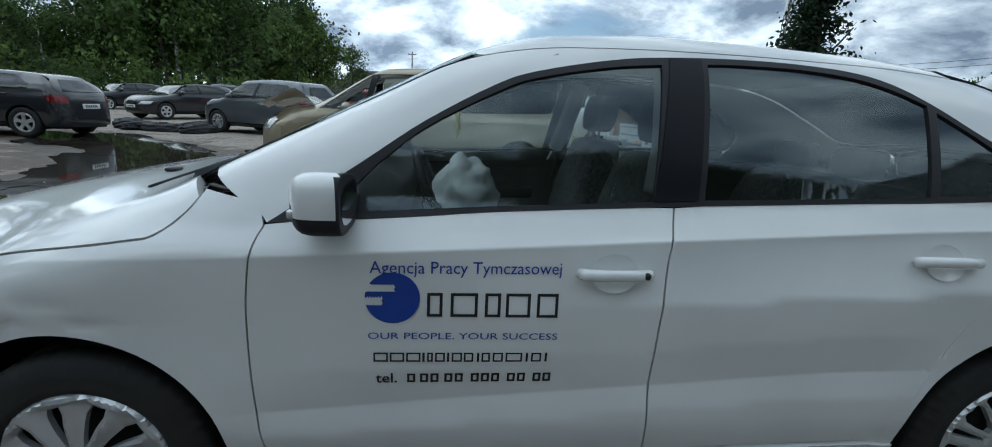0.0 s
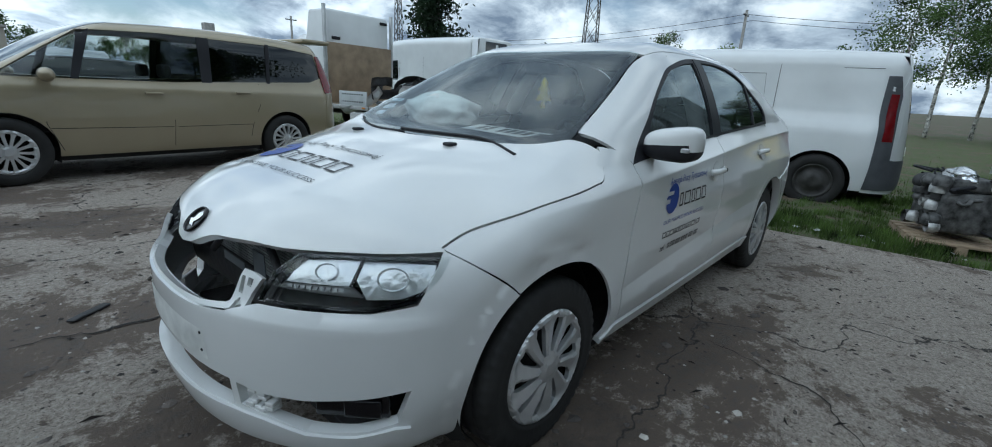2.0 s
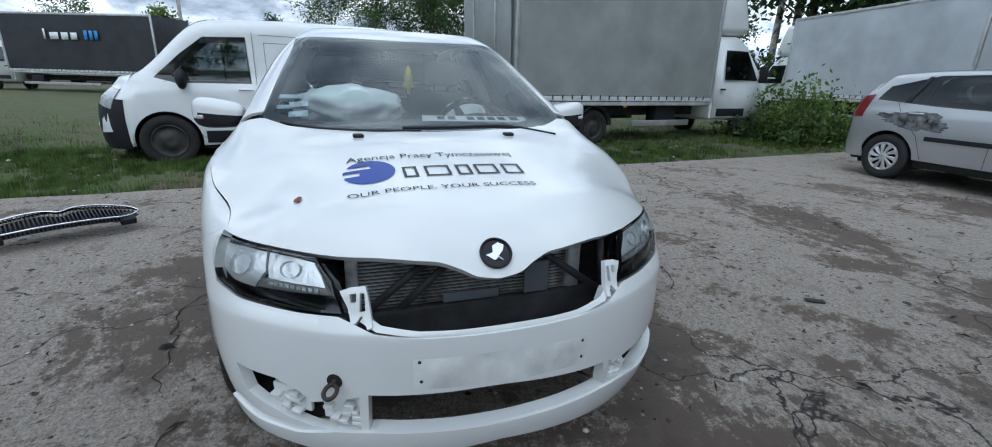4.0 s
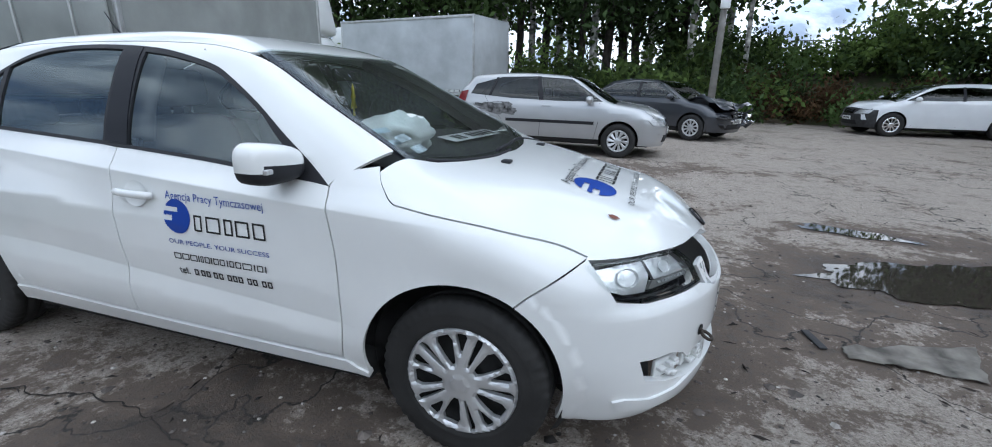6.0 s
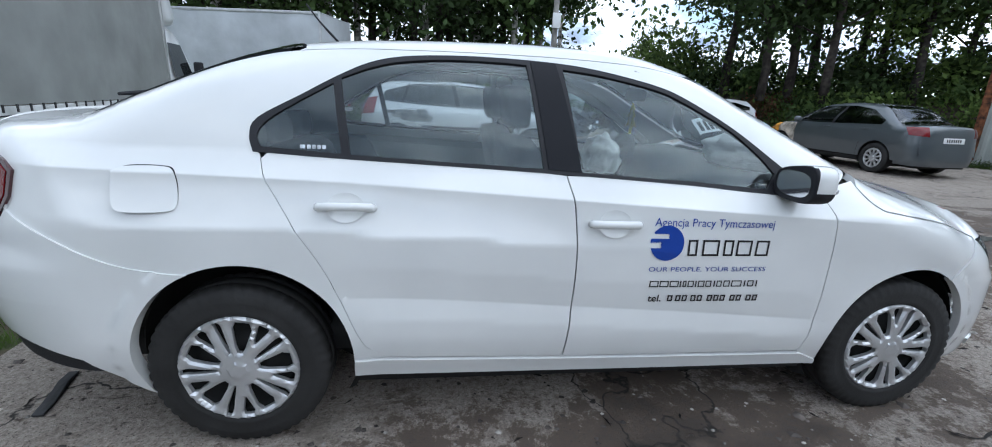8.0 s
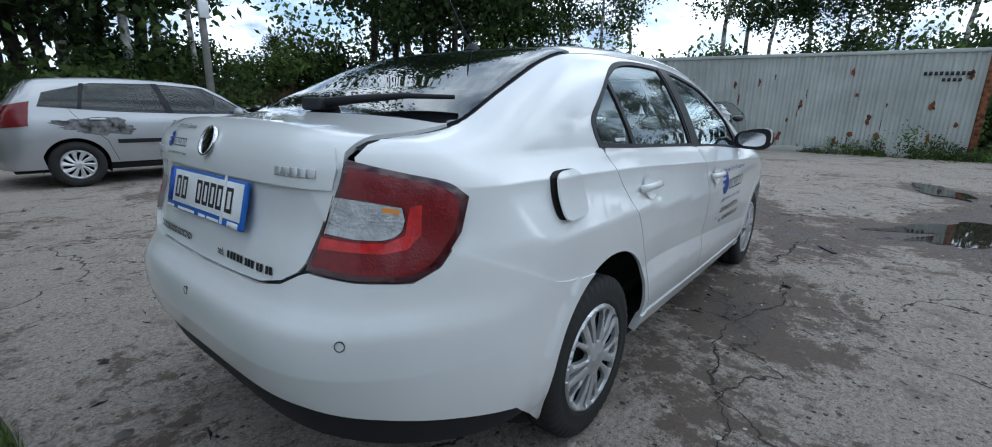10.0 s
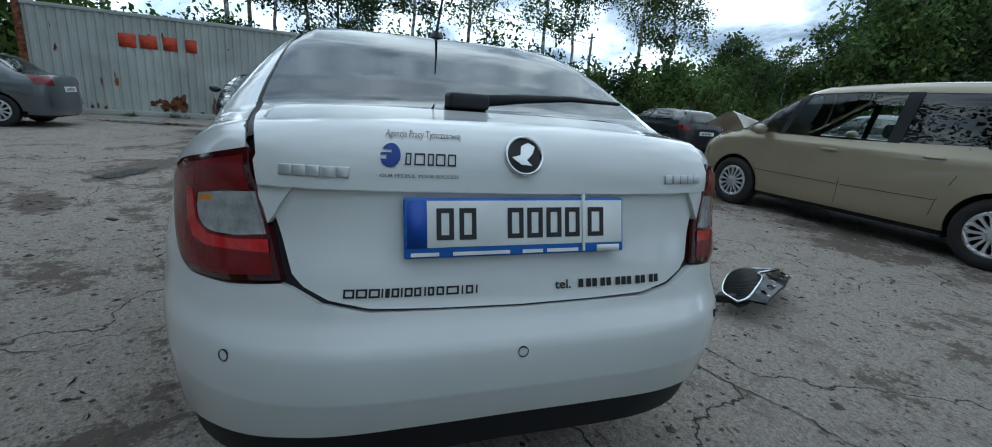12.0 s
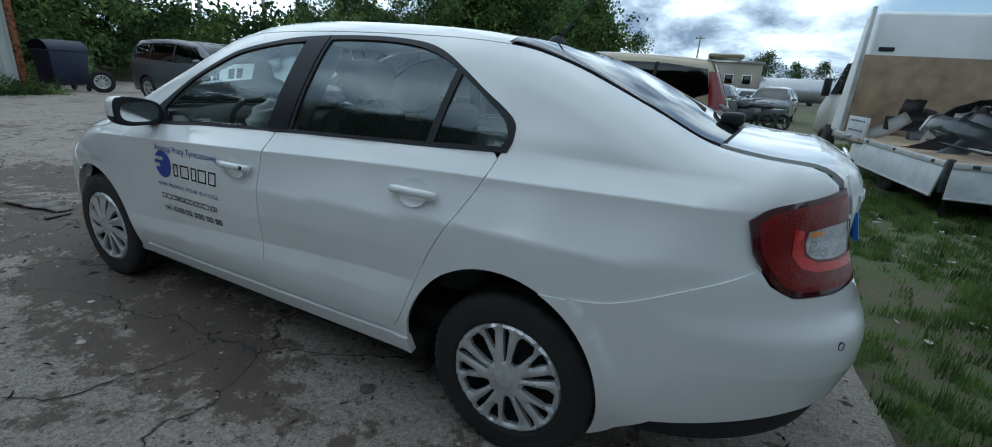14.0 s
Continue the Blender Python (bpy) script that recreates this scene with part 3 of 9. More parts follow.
DOOR_REAR = spline([(-1.190, 1.040), (-1.164, 0.963), (-1.085, 0.833), (-1.003, 0.704), (-0.939, 0.568), (-0.877, 0.42), (-0.835, 0.365), (-0.785, 0.337)], 5)
ARCH_REAR = arc(-1.260, 0.335, 0.358, 205, -9, 40)
ARCH_FRONT = arc(1.290, 0.322, 0.346, 188, -23, 40)
HOOD_EDGE = spline([(0.985, 0.997), (1.018, 0.945), (1.07, 0.902), (1.134, 0.888), (1.373, 0.847), (1.55, 0.802), (1.672, 0.762)], 6)
SEAM_FRONT = spline([(1.672, 0.758), (1.60, 0.708), (1.52, 0.650), (1.478, 0.612)], 4)
SEAM_REAR = spline([(-1.99, 0.862), (-1.9, 0.815), (-1.769, 0.758), (-1.651, 0.704), (-1.565, 0.678), (-1.45, 0.664), (-1.405, 0.6625)], 4)
GAP = 0.0025


def joint_line(x0, x1, n):
    """The edge between the sides and the top, as (x, z)."""
    xs = np.linspace(x0, x1, n)
    z = SALOON.place("z", xs, JOINT(xs))[:, 2]
    return [(float(a), float(b)) for a, b in zip(xs, z)]


def nudged(poly, dx=0.0, dz=0.0):
    return [(x + dx, z + dz) for x, z in poly]


def strip_between(belt, x0, x1):
    return [p for p in belt if x0 < p[0] < x1]


def turned(poly, end, cx):
    """An outline seen from the side as (turn, z) round the upright axis at cx."""
    p = SALOON.place("y", *np.array(poly).T)
    return [(math.atan2(y, end * (x - cx)), float(z)) for x, y, z in p]


def turns(poly):
    """(degrees, z) to (radians, z)."""
    return [(radians(a), z) for a, z in poly]


TAIL, NOSE = -1.2, 1.2
for s in (1, -1):
    side_frame = joint_line(0.99, -2.13, 90) + [(-2.13, 0.98), (-2.02, 0.872)] + SEAM_REAR
    side_frame += [p for p in ARCH_REAR if p[0] > -1.40] + [(-0.906, 0.262), (-0.90, 0.33), (-0.80, 0.333)]
    side_frame += nudged(DOOR_REAR[::-1], -GAP) + ROOFLINE[1:] + [(0.845, 0.955), (0.90, 0.985)]
    panel("side_frame", SALOON, "y", side_frame, white_paint, car, s, step=0.024)
    fender = [(0.985, 1.0)] + HOOD_EDGE[1:] + nudged(SEAM_FRONT, -0.005, 0.003) + [p for p in ARCH_FRONT[::-1] if p[0] < 1.476] + [(0.948, 0.262), (0.86, 0.262)]
    fender += nudged(DOOR_FRONT[::-1], 2 * GAP) + [(0.845, 0.957), (0.90, 0.986)]
    panel("front_fender", SALOON, "y", fender, white_paint, car, s, step=0.026)
    front_door = DOOR_FRONT + [(-0.143 + GAP, 0.322)] + nudged(DOOR_MID[::-1], GAP) + strip_between(BELT, -0.15, 0.82)
    door = panel("front_door", SALOON, "y", front_door, white_paint, car, s, step=0.024, off=0.001)
    rear_door = nudged(DOOR_MID, -GAP) + DOOR_REAR[::-1][:-1] + strip_between(BELT, -1.18, -0.17)
    door2 = panel("rear_door", SALOON, "y", rear_door, white_paint, car, s, step=0.024, off=0.001)
    panel("sill", SALOON, "y", [(-0.905, 0.255), (0.945, 0.243), (0.945, 0.262), (0.862, 0.300), (-0.143, 0.314), (-0.79, 0.327), (-0.9, 0.327)], white_paint, car, s, step=0.05, off=0.008, deep=0.03)
    # window surround, panes and the black post between the doors
    pane_f = spline([(-0.165, 1.358), (-0.021, 1.343), (0.184, 1.303), (0.296, 1.260), (0.47, 1.166), (0.585, 1.075)], 5) + [(0.638, 1.02), (0.60, 0.966), (0.30, 0.986), (-0.085, 1.006), (-0.112, 1.008)]
    pane_r = spline([(-0.948, 1.289), (-0.855, 1.327), (-0.744, 1.355), (-0.58, 1.370), (-0.393, 1.371), (-0.300, 1.367)], 5) + [(-0.250, 1.016), (-0.6, 1.030), (-0.906, 1.044)]
    pane_q = [(-0.972, 1.272)] + spline([(-1.074, 1.212), (-1.168, 1.149), (-1.203, 1.100), (-1.190, 1.062)], 5) + [(-0.936, 1.046)]
    panel("window_surround", SALOON, "y", BELT[::-1] + ROOFLINE[1:-1], black_plastic, car, s, holes=[pane_f, pane_r, pane_q], step=0.03, off=0.003, label="black rubber window surround")
    for pane in (pane_f, pane_r, pane_q):
        panel("window_pane", SALOON, "y", pane, car_glass, car, s, step=0.06, off=-0.003, deep=0).visible_shadow = False
    panel("door_post", SALOON, "y", [(-0.285, 1.378), (-0.190, 1.377), (-0.112, 1.008), (-0.232, 1.014)], post_film, car, s, step=0.04, off=0.006, deep=0.006, label="gloss black post between the doors")
    # dark inner shell that closes the gaps
    shell = [(-2.05, 0.3), (-2.05, 0.98), (-1.2, 1.00), (0.8, 0.91), (1.5, 0.7), (1.58, 0.6), (1.58, 0.3)]
    panel("inner_shell", SALOON, "y", shell, dark_void, car, s, step=0.08, off=-0.03, deep=0, holes=[arc(-1.26, 0.335, 0.385, 0, 350, 35), arc(1.29, 0.322, 0.375, 0, 350, 35)])
    # wheel wells
    for cx, cz, r in ((-1.26, 0.335, 0.362), (1.29, 0.322, 0.350)):
        bm = bmesh.new()
        lathe(bm, [(r + 0.005, 0.74), (r + 0.03, 0.70), (r + 0.03, 0.52), (0.05, 0.50)], 32, "y", (cx, 0, cz), turn=radians(240), start=radians(-30))
        ob = part("wheel_well", bm, dark_void, car)
        ob.scale.y = s
    # door handles with their bowls
    for who, x0, z0 in ((door, 0.0, 0.842), (door2, -0.915, 0.880)):
        m = frame_at(SALOON, "y", x0, z0, s, off=0.002)
        bm = bmesh.new()
        lathe(bm, [(0.060, 0.0004), (0.052, -0.002), (0.03, -0.005), (0.0, -0.006)], 32, "z")
        bowl = part("handle_bowl", bm, white_paint, who)
        bowl.matrix_basis = m @ Matrix.Translation((0, 0, 0.006)) @ Matrix.Diagonal((1.0, 0.82, 1, 1))
        bm = bmesh.new()
        tube(bm, [(-0.088, 0, 0.004), (-0.08, 0, 0.022), (-0.04, 0, 0.030), (0.04, 0, 0.030), (0.08, 0, 0.022), (0.088, 0, 0.004)], 0.0135, 10)
        for v in bm.verts:
            v.co.y *= 1.05
            v.co.z = v.co.z * 0.9 + 0.004
        handle = part("door_handle", bm, white_paint, who)
        handle.matrix_basis = m
        if s > 0 and who is door:
            bm = bmesh.new()
            lathe(bm, [(0.009, 0.0), (0.009, 0.004), (0.0, 0.005)], 16, "z", (0.07, 0, 0.034))
            part("lock", bm, gloss_black, handle)
    # mirror
    m = pose(0.665, s * 0.81, 1.008)
    bm = bmesh.new()
    bmesh.ops.create_uvsphere(bm, u_segments=28, v_segments=18, radius=1.0)
    for v in bm.verts:
        x, y, z = v.co
        sq = lambda a: math.copysign(abs(a) ** 0.62, a)  # noqa: E731
        x, y, z = sq(x), sq(y), sq(z)
        flat = max(x, -0.45)
        v.co = ((flat if x < 0 else x) * 0.086 * (1 - 0.35 * max(0, y * s) * max(0, x)), y * 0.105 + s * 0.060, z * 0.064 * (1 + 0.15 * y * s) + 0.008 * y * s)

    me = finish(bm, "mirror_housing", white_paint)
    me.materials.append(black_plastic)
    for f in me.polygons:
        if f.center.z < -0.006 or f.center.x < -0.030:
            f.material_index = 1
    mir = part("wing_mirror", me, white_paint, car, "white wing mirror with black underside")
    mir.matrix_basis = m
    bm = boxes((-0.03, 0.03, min(-s * 0.09, s * 0.02), max(-s * 0.09, s * 0.02), -0.055, -0.015), bevel=0.008)
    part("mirror_arm", bm, black_plastic, mir)
    bm = bmesh.new()
    lathe(bm, [(0.95, 0.0), (0.0, 0.001)], 32, "x")
    for v in bm.verts:
        v.co = (-0.0400, math.copysign(abs(v.co.y) ** 0.7, v.co.y) * 0.082 + s * 0.058, math.copysign(abs(v.co.z) ** 0.7, v.co.z) * 0.046)
    part("mirror_glass", bm, chrome, mir)
    bm = boxes((0.015, 0.068, min(s * 0.11, s * 0.142), max(s * 0.11, s * 0.142), -0.022, -0.004), bevel=0.004)
    part("indicator", bm, clear_lamp, mir, "clear turn indicator")

# fuel flap and its seam, seen on the passenger's side
flap = spline([(-1.600, 0.985), (-1.56, 0.998), (-1.47, 0.998), (-1.432, 0.985), (-1.420, 0.93), (-1.425, 0.875), (-1.46, 0.860), (-1.56, 0.860), (-1.598, 0.875), (-1.605, 0.93), (-1.600, 0.985)], 4)[:-1]
panel("fuel_flap", SALOON, "y", [(x * 1.0, z) for x, z in flap], dark_void, car, -1, step=0.04, off=0.0012, deep=0.0)
panel("fuel_flap", SALOON, "y", [(-1.512 + (x + 1.512) * 0.972, 0.929 + (z - 0.929) * 0.972) for x, z in flap], white_paint, car, -1, step=0.03, off=0.0035, deep=0.006, label="fuel flap standing ajar").matrix_basis = pose(-1.42, -0.80, 0.93) @ pose(0, 0, 0, 0, 0, 8) @ pose(1.42, 0.80, -0.93)

# roof, glass and lids
roof_poly = [(float(x), float(JOINT(x)) - GAP) for x in np.linspace(0.36, -1.10, 40)]
roof_front = [(0.40 - 0.05 * (y / 0.53) ** 2, y) for y in np.linspace(-0.52, 0.52, 9)]
roof_rear = [(-1.13 + 0.05 * (y / 0.53) ** 2, y) for y in np.linspace(0.52, -0.52, 9)]
panel("roof", SALOON, "z", roof_front + roof_poly[1:] + roof_rear + [(x, -y) for x, y in roof_poly[::-1][:-1]], white_paint, car, step=0.045, off=0.001)
ws_edge = [(float(x), float(JOINT(x)) - 0.005) for x in np.linspace(0.38, 1.06, 24)]
ws_base = [(1.235 - 0.40 * y * y, y) for y in np.linspace(0.60, -0.60, 15)]
ws_top = [(0.39 - 0.05 * (y / 0.53) ** 2, y) for y in np.linspace(-0.52, 0.52, 11)]
ws = ws_top + ws_edge[1:] + ws_base + [(x, -y) for x, y in ws_edge[::-1][:-1]]
panel("windshield", SALOON, "z", ws, screen_glass, car, step=0.045, off=0.002, deep=0.0).visible_shadow = False
inner = [(0.75 + (x - 0.75) * 0.93 - 0.012, y * 0.945) for x, y in ws]
panel("windshield_band", SALOON, "z", ws, gloss_black, car, holes=[inner], step=0.045, off=-0.002, deep=0.0, label="black band round the windshield")
rg_edge = [(float(x), float(JOINT(x)) - 0.014) for x in np.linspace(-1.17, -1.76, 16)]
rg_top = [(-1.145 + 0.05 * (y / 0.52) ** 2, y) for y in np.linspace(-0.515, 0.515, 11)]
rg_low = [(-1.80 - 0.03 * (1 - (y / 0.58) ** 2), y) for y in np.linspace(0.575, -0.575, 11)]
rg = rg_top + rg_edge + rg_low + [(x, -y) for x, y in rg_edge[::-1]]
panel("rear_window", SALOON, "z", rg, dark_glass, car, step=0.045, off=0.004, deep=0.0).visible_shadow = False
dark_seal = [(float(x), float(JOINT(x)) - 0.003) for x in np.linspace(-1.14, -2.08, 24)]
panel("gate_seal", SALOON, "z", [(-1.135, 0.40)] + dark_seal + [(-2.08, 0.3), (-2.08, -0.3)] + [(x, -y) for x, y in dark_seal[::-1]] + [(-1.135, -0.40)], black_plastic, car, step=0.05, off=-0.004, deep=0.0)
deck_side = [(-1.80, 0.578), (-1.95, 0.574), (-2.08, 0.558), (-2.145, 0.545)]
deck = deck_side + [(-2.182 + 0.04 * abs(y / 0.55) ** 4, y) for y in np.linspace(0.52, -0.52, 17)] + [(x, -y) for x, y in deck_side[::-1]]
deck += [(-1.812 - 0.03 * (1 - (y / 0.58) ** 2), y) for y in np.linspace(-0.56, 0.56, 9)]
gate = panel("tailgate", SALOON, "z", deck, white_paint, car, step=0.026, off=0.006, deep=0.02)
upper_half = [(0.0, 1.120), (15, 1.118), (25, 1.106), (30.2, 1.075), (30.9, 1.03), (30.3, 0.984), (20, 0.984), (0.0, 0.982)]
panel("tailgate_lip", SALOON, "r", turns(upper_half + mirror(upper_half[::-1][1:-1])), white_paint, gate, -1, TAIL, step=0.026, off=0.012, deep=0.03)
lower_half = [(0.0, 0.99), (30.3, 0.99), (28.3, 0.90), (26.3, 0.81), (25.0, 0.785), (22.3, 0.758), (18.0, 0.740), (10, 0.735), (0.0, 0.732)]
panel("tailgate_face", SALOON, "r", turns(lower_half + mirror(lower_half[::-1][1:-1])), white_paint, gate, -1, TAIL, step=0.03, off=-0.006, deep=0.02)
seal_half = [(0.0, 1.10), (31.6, 1.07), (31.4, 0.97), (27.4, 0.79), (23.5, 0.748), (0, 0.718)]
panel("gate_seal", SALOON, "r", turns(seal_half + mirror(seal_half[::-1][1:-1])), black_plastic, car, -1, TAIL, step=0.05, off=-0.014, deep=0)

# tail lamps
lamp = spline([(46.8, 0.968), (44.0, 1.002), (38.1, 1.028), (32.0, 1.052)], 4) + [(31.2, 1.0), (28.9, 0.89), (27.0, 0.797)] + spline([(33.0, 0.783), (39.6, 0.780), (43.0, 0.812), (45.8, 0.885)], 4)
clear = spline([(38.6, 0.948), (34.5, 0.962), (30.6, 0.970)], 3) + [(29.2, 0.884)] + spline([(33.0, 0.874), (36.6, 0.874), (38.4, 0.892), (38.9, 0.92)], 3)


def inset(poly, k, kz, c):
    return [(c[0] + (a - c[0]) * k, c[1] + (z - c[1]) * kz) for a, z in poly]


for s in (1, -1):
    f = (lambda p: p) if s > 0 else mirror
    tl = panel("tail_lamp", SALOON, "r", turns(f(lamp)), dark_red, car, -1, TAIL, step=0.024, off=0.009, deep=0.03, label="red tail lamp with a clear window")
    ring_in = inset(lamp, 0.90, 0.90, (35.6, 0.905))
    panel("red_lens", SALOON, "r", turns(f(ring_in)), red_lamp, tl, -1, TAIL, holes=[turns(f(inset(clear, 1.04, 1.05, (35, 0.92))))], step=0.022, off=0.0115, deep=0.003)
    glow = [(a, z) for a, z in ((40.9, 0.955), (40.8, 0.885), (39.2, 0.852), (36.5, 0.842), (28.6, 0.848), (28.9, 0.874), (33.0, 0.866), (36.8, 0.866), (38.9, 0.885), (39.5, 0.950))]
    panel("red_band", SALOON, "r", turns(f(glow)), bright_red, tl, -1, TAIL, step=0.03, off=0.013, deep=0.0015)
    panel("clear_lens", SALOON, "r", turns(f(clear)), clear_lamp, tl, -1, TAIL, step=0.024, off=0.0105, deep=0.002, label="clear reversing lens")
    panel("amber_bulb", SALOON, "r", turns(f([(38.3, 0.945), (36.4, 0.951), (36.3, 0.936), (38.3, 0.931)])), amber_lamp, tl, -1, TAIL, step=0.03, off=0.0115, deep=0.001)
    for k in range(5):
        z = 0.905 + 0.0085 * k
        panel("lens_rib", SALOON, "r", turns(f([(29.9 + 0.05 * k, z), (38.0, z - 0.006), (38.0, z - 0.0035), (29.9 + 0.05 * k, z + 0.0025)])), clear_lamp, tl, -1, TAIL, step=0.05, off=0.0125, deep=0.002)

# rear bumper
shelf_half = [(0.0, 0.728), (18, 0.734), (23, 0.752), (26.0, 0.782), (27.2, 0.790), (33.0, 0.776), (39.8, 0.772), (43.2, 0.805), (45.3, 0.860)]
arch_r = turned([p for p in ARCH_REAR if p[0] <= -1.40][::-1], -1, TAIL)
bump_low = [(55, 0.350), (45, 0.395), (36, 0.430), (26, 0.457), (14, 0.468), (0, 0.470)]
bump = turns(shelf_half) + turned(SEAM_REAR[1:], -1, TAIL) + arch_r + turns(bump_low)
rear_bumper = panel("rear_bumper", SALOON, "r", bump + mirror(bump[::-1][1:-1]), white_paint, car, -1, TAIL, step=0.03, off=0.006, deep=0.05)
skirt = bump_low[::-1] + [(60.0, 0.285), (50, 0.30), (30, 0.345), (0, 0.36)]
panel("rear_skirt", SALOON, "r", turns(skirt + mirror(skirt[::-1][1:-1])), black_plastic, car, -1, TAIL, step=0.05, off=-0.004, deep=0.03, label="black plastic bumper skirt")
for a, z in ((0.2, 0.640), (32.0, 0.640), (-32.0, 0.640)):
    bm = bmesh.new()
    lathe(bm, [(0.0125, -0.002), (0.0125, 0.0015), (0.0108, 0.0015), (0.0108, 0.0005)], 24, "z")
    part("sensor_ring", bm, black_plastic, rear_bumper).matrix_basis = frame_at(SALOON, "r", radians(a), z, -1, TAIL, 0.006)


def lid(points):
    """Places to the outline seen from ahead and above."""
    sa, ca = math.sin(radians(60)), math.cos(radians(60))
    return [(x * sa - z * ca, y) for x, y, z in points]


edge3 = SALOON.place("y", *np.array(nudged(HOOD_EDGE, 0, 0.003)).T)
lip_half = [(56.5, 0.756), (46, 0.756), (39, 0.755), (28, 0.749), (21, 0.749), (14, 0.742), (10.2, 0.737), (6.6, 0.720), (3.8, 0.702), (0.0, 0.694)]
lip3 = SALOON.place("r", *np.array(spline(turns(lip_half), 3)).T, 1, NOSE)
base3 = SALOON.place("z", np.array([1.245, 1.225, 1.175, 1.11, 1.04]), np.array([0.0, 0.2, 0.4, 0.55, 0.64]))
hood_half = lid([tuple(p) for p in base3] + [tuple(p) for p in edge3[2:]] + [tuple(p) for p in lip3])
hood = panel("hood", SALOON, "d", hood_half + [(u, -v) for u, v in hood_half[::-1][1:-1]], white_paint, car, step=0.035, off=0.003, deep=0.025)
emblem(hood, frame_at(SALOON, "r", 0.0, 0.746, 1, NOSE, 0.004), 0.045, gloss_black)
# cowl under the windshield, wipers and washer jets
cowl = [(1.255 - 0.40 * y * y, y) for y in np.linspace(-0.64, 0.64, 13)] + [(1.17 - 0.46 * y * y, y) for y in np.linspace(0.66, -0.66, 13)]
panel("cowl", SALOON, "z", cowl, black_plastic, car, step=0.04, off=-0.006, deep=0.0, label="black plastic cowl")
for pts in ([(1.16, 0.55), (1.10, 0.35), (1.12, 0.1), (1.13, -0.12)], [(1.17, -0.05), (1.16, -0.25), (1.09, -0.45), (1.02, -0.58)]):
    p = SALOON.place("z", *(np.array(pts) + np.array((0.06, 0.0))).T) + np.array((0, 0, 0.004))
    bm = bmesh.new()
    tube(bm, spline([tuple(q) for q in p], 4), 0.0065, 8)
    part("wiper", bm, black_plastic, car)
for y in (-0.3, 0.3):
    bm = boxes((-0.02, 0.02, -0.02, 0.02, 0, 0.012), bevel=0.005)
    part("washer_jet", bm, black_plastic, hood).matrix_basis = pose(1.29, y, float(SALOON.place("z", [1.29], [y])[0, 2]) + 0.002)

# headlights
facet_chrome = material("faceted_chrome", (0.86, 0.87, 0.88), 0.18, metal=0.6, vary=0.08, scale=25, bump=0.007, bump_scale=20)
head = [(57.3, 0.744), (50, 0.751), (39, 0.750), (31.5, 0.744), (28.0, 0.70), (25.6, 0.625), (33, 0.623), (44.5, 0.628), (51.3, 0.648), (55.2, 0.70)]
for s in (1, -1):
    f = (lambda p: p) if s > 0 else mirror
    hl = panel("headlight", SALOON, "r", turns(f(head)), gloss_black, car, 1, NOSE, step=0.035, off=-0.050, deep=0.0, label="clear headlight with black surround")
    # two faceted mirror chambers, a slim light strip and a grey shelf under them
    for poly, deep_ in (([(55.0, 0.737), (49, 0.746), (42.6, 0.746), (41.6, 0.700), (43.4, 0.650), (49, 0.653), (52.4, 0.670), (54.4, 0.702)], -0.024), ([(41.9, 0.746), (37, 0.744), (32.4, 0.738), (30.4, 0.706), (29.4, 0.680), (40.4, 0.683), (40.9, 0.702)], -0.022)):
        panel("reflector", SALOON, "r", turns(f(poly)), facet_chrome, hl, 1, NOSE, step=0.018, off=deep_, deep=0.012)
    for a, z, r in ((47.6, 0.704, 0.030), (36.4, 0.714, 0.022)):
        bm = bmesh.new()
        lathe(bm, [(r, 0.004), (r * 0.94, 0.0), (r * 0.8, -0.012), (r * 0.5, -0.022), (r * 0.22, -0.026), (r * 0.2, -0.006), (0, -0.004)], 28, "z")
        for v in bm.verts:
            v.co.x *= 1.35
        part("lamp_bowl", bm, facet_chrome, hl).matrix_basis = frame_at(SALOON, "r", radians(s * a), z, 1, NOSE, -0.020)
    panel("lamp_shelf", SALOON, "r", turns(f([(41.0, 0.681), (29.2, 0.678), (28.2, 0.662), (42.8, 0.655), (41.9, 0.668)])), trim_grey, hl, 1, NOSE, step=0.03, off=-0.020, deep=0.012)
    for k in range(9):
        a = 30.2 + 1.1 * k
        panel("running_light", SALOON, "r", turns(f([(a, 0.667), (a + 0.8, 0.667), (a + 0.9, 0.676), (a + 0.1, 0.676)])), clear_lamp, hl, 1, NOSE, step=0.05, off=-0.013, deep=0.008)
    lens = panel("headlight_lens", SALOON, "r", turns(f(head)), lamp_glass, hl, 1, NOSE, step=0.035, off=0.004, deep=0.0)
    lens.visible_shadow = False
    panel("lens_rim", SALOON, "r", turns(f(head)), gloss_black, hl, 1, NOSE, holes=[turns(f([(41.0 + (a - 41.0) * 0.984, 0.692 + (z - 0.692) * 0.965) for a, z in head]))], step=0.03, off=0.002, deep=0.02)

# front bumper with its openings
fb_top = [(51.6, 0.640), (44.5, 0.621), (33, 0.617), (26.2, 0.618), (23.2, 0.604), (20.2, 0.588), (14, 0.578), (5, 0.576), (0, 0.576)]
fb_low = [(0, 0.245), (20, 0.225), (35, 0.205), (45, 0.195), (56, 0.188)]
arch_f = turned([p for p in ARCH_FRONT[::-1] if p[0] >= 1.476], 1, NOSE)
fb = turns(fb_low) + arch_f + turned(SEAM_FRONT[::-1], 1, NOSE) + turns(fb_top)
mouth = [(-21.5, 0.417), (-4.5, 0.421), (0, 0.419), (20.3, 0.392), (20.8, 0.312), (0, 0.302), (-21.8, 0.288)]
fog_l = [(50.7, 0.409), (48.6, 0.310), (44, 0.290), (34, 0.278), (28, 0.305), (22.2, 0.322), (21.6, 0.388), (26, 0.374), (34, 0.374), (43, 0.391)]
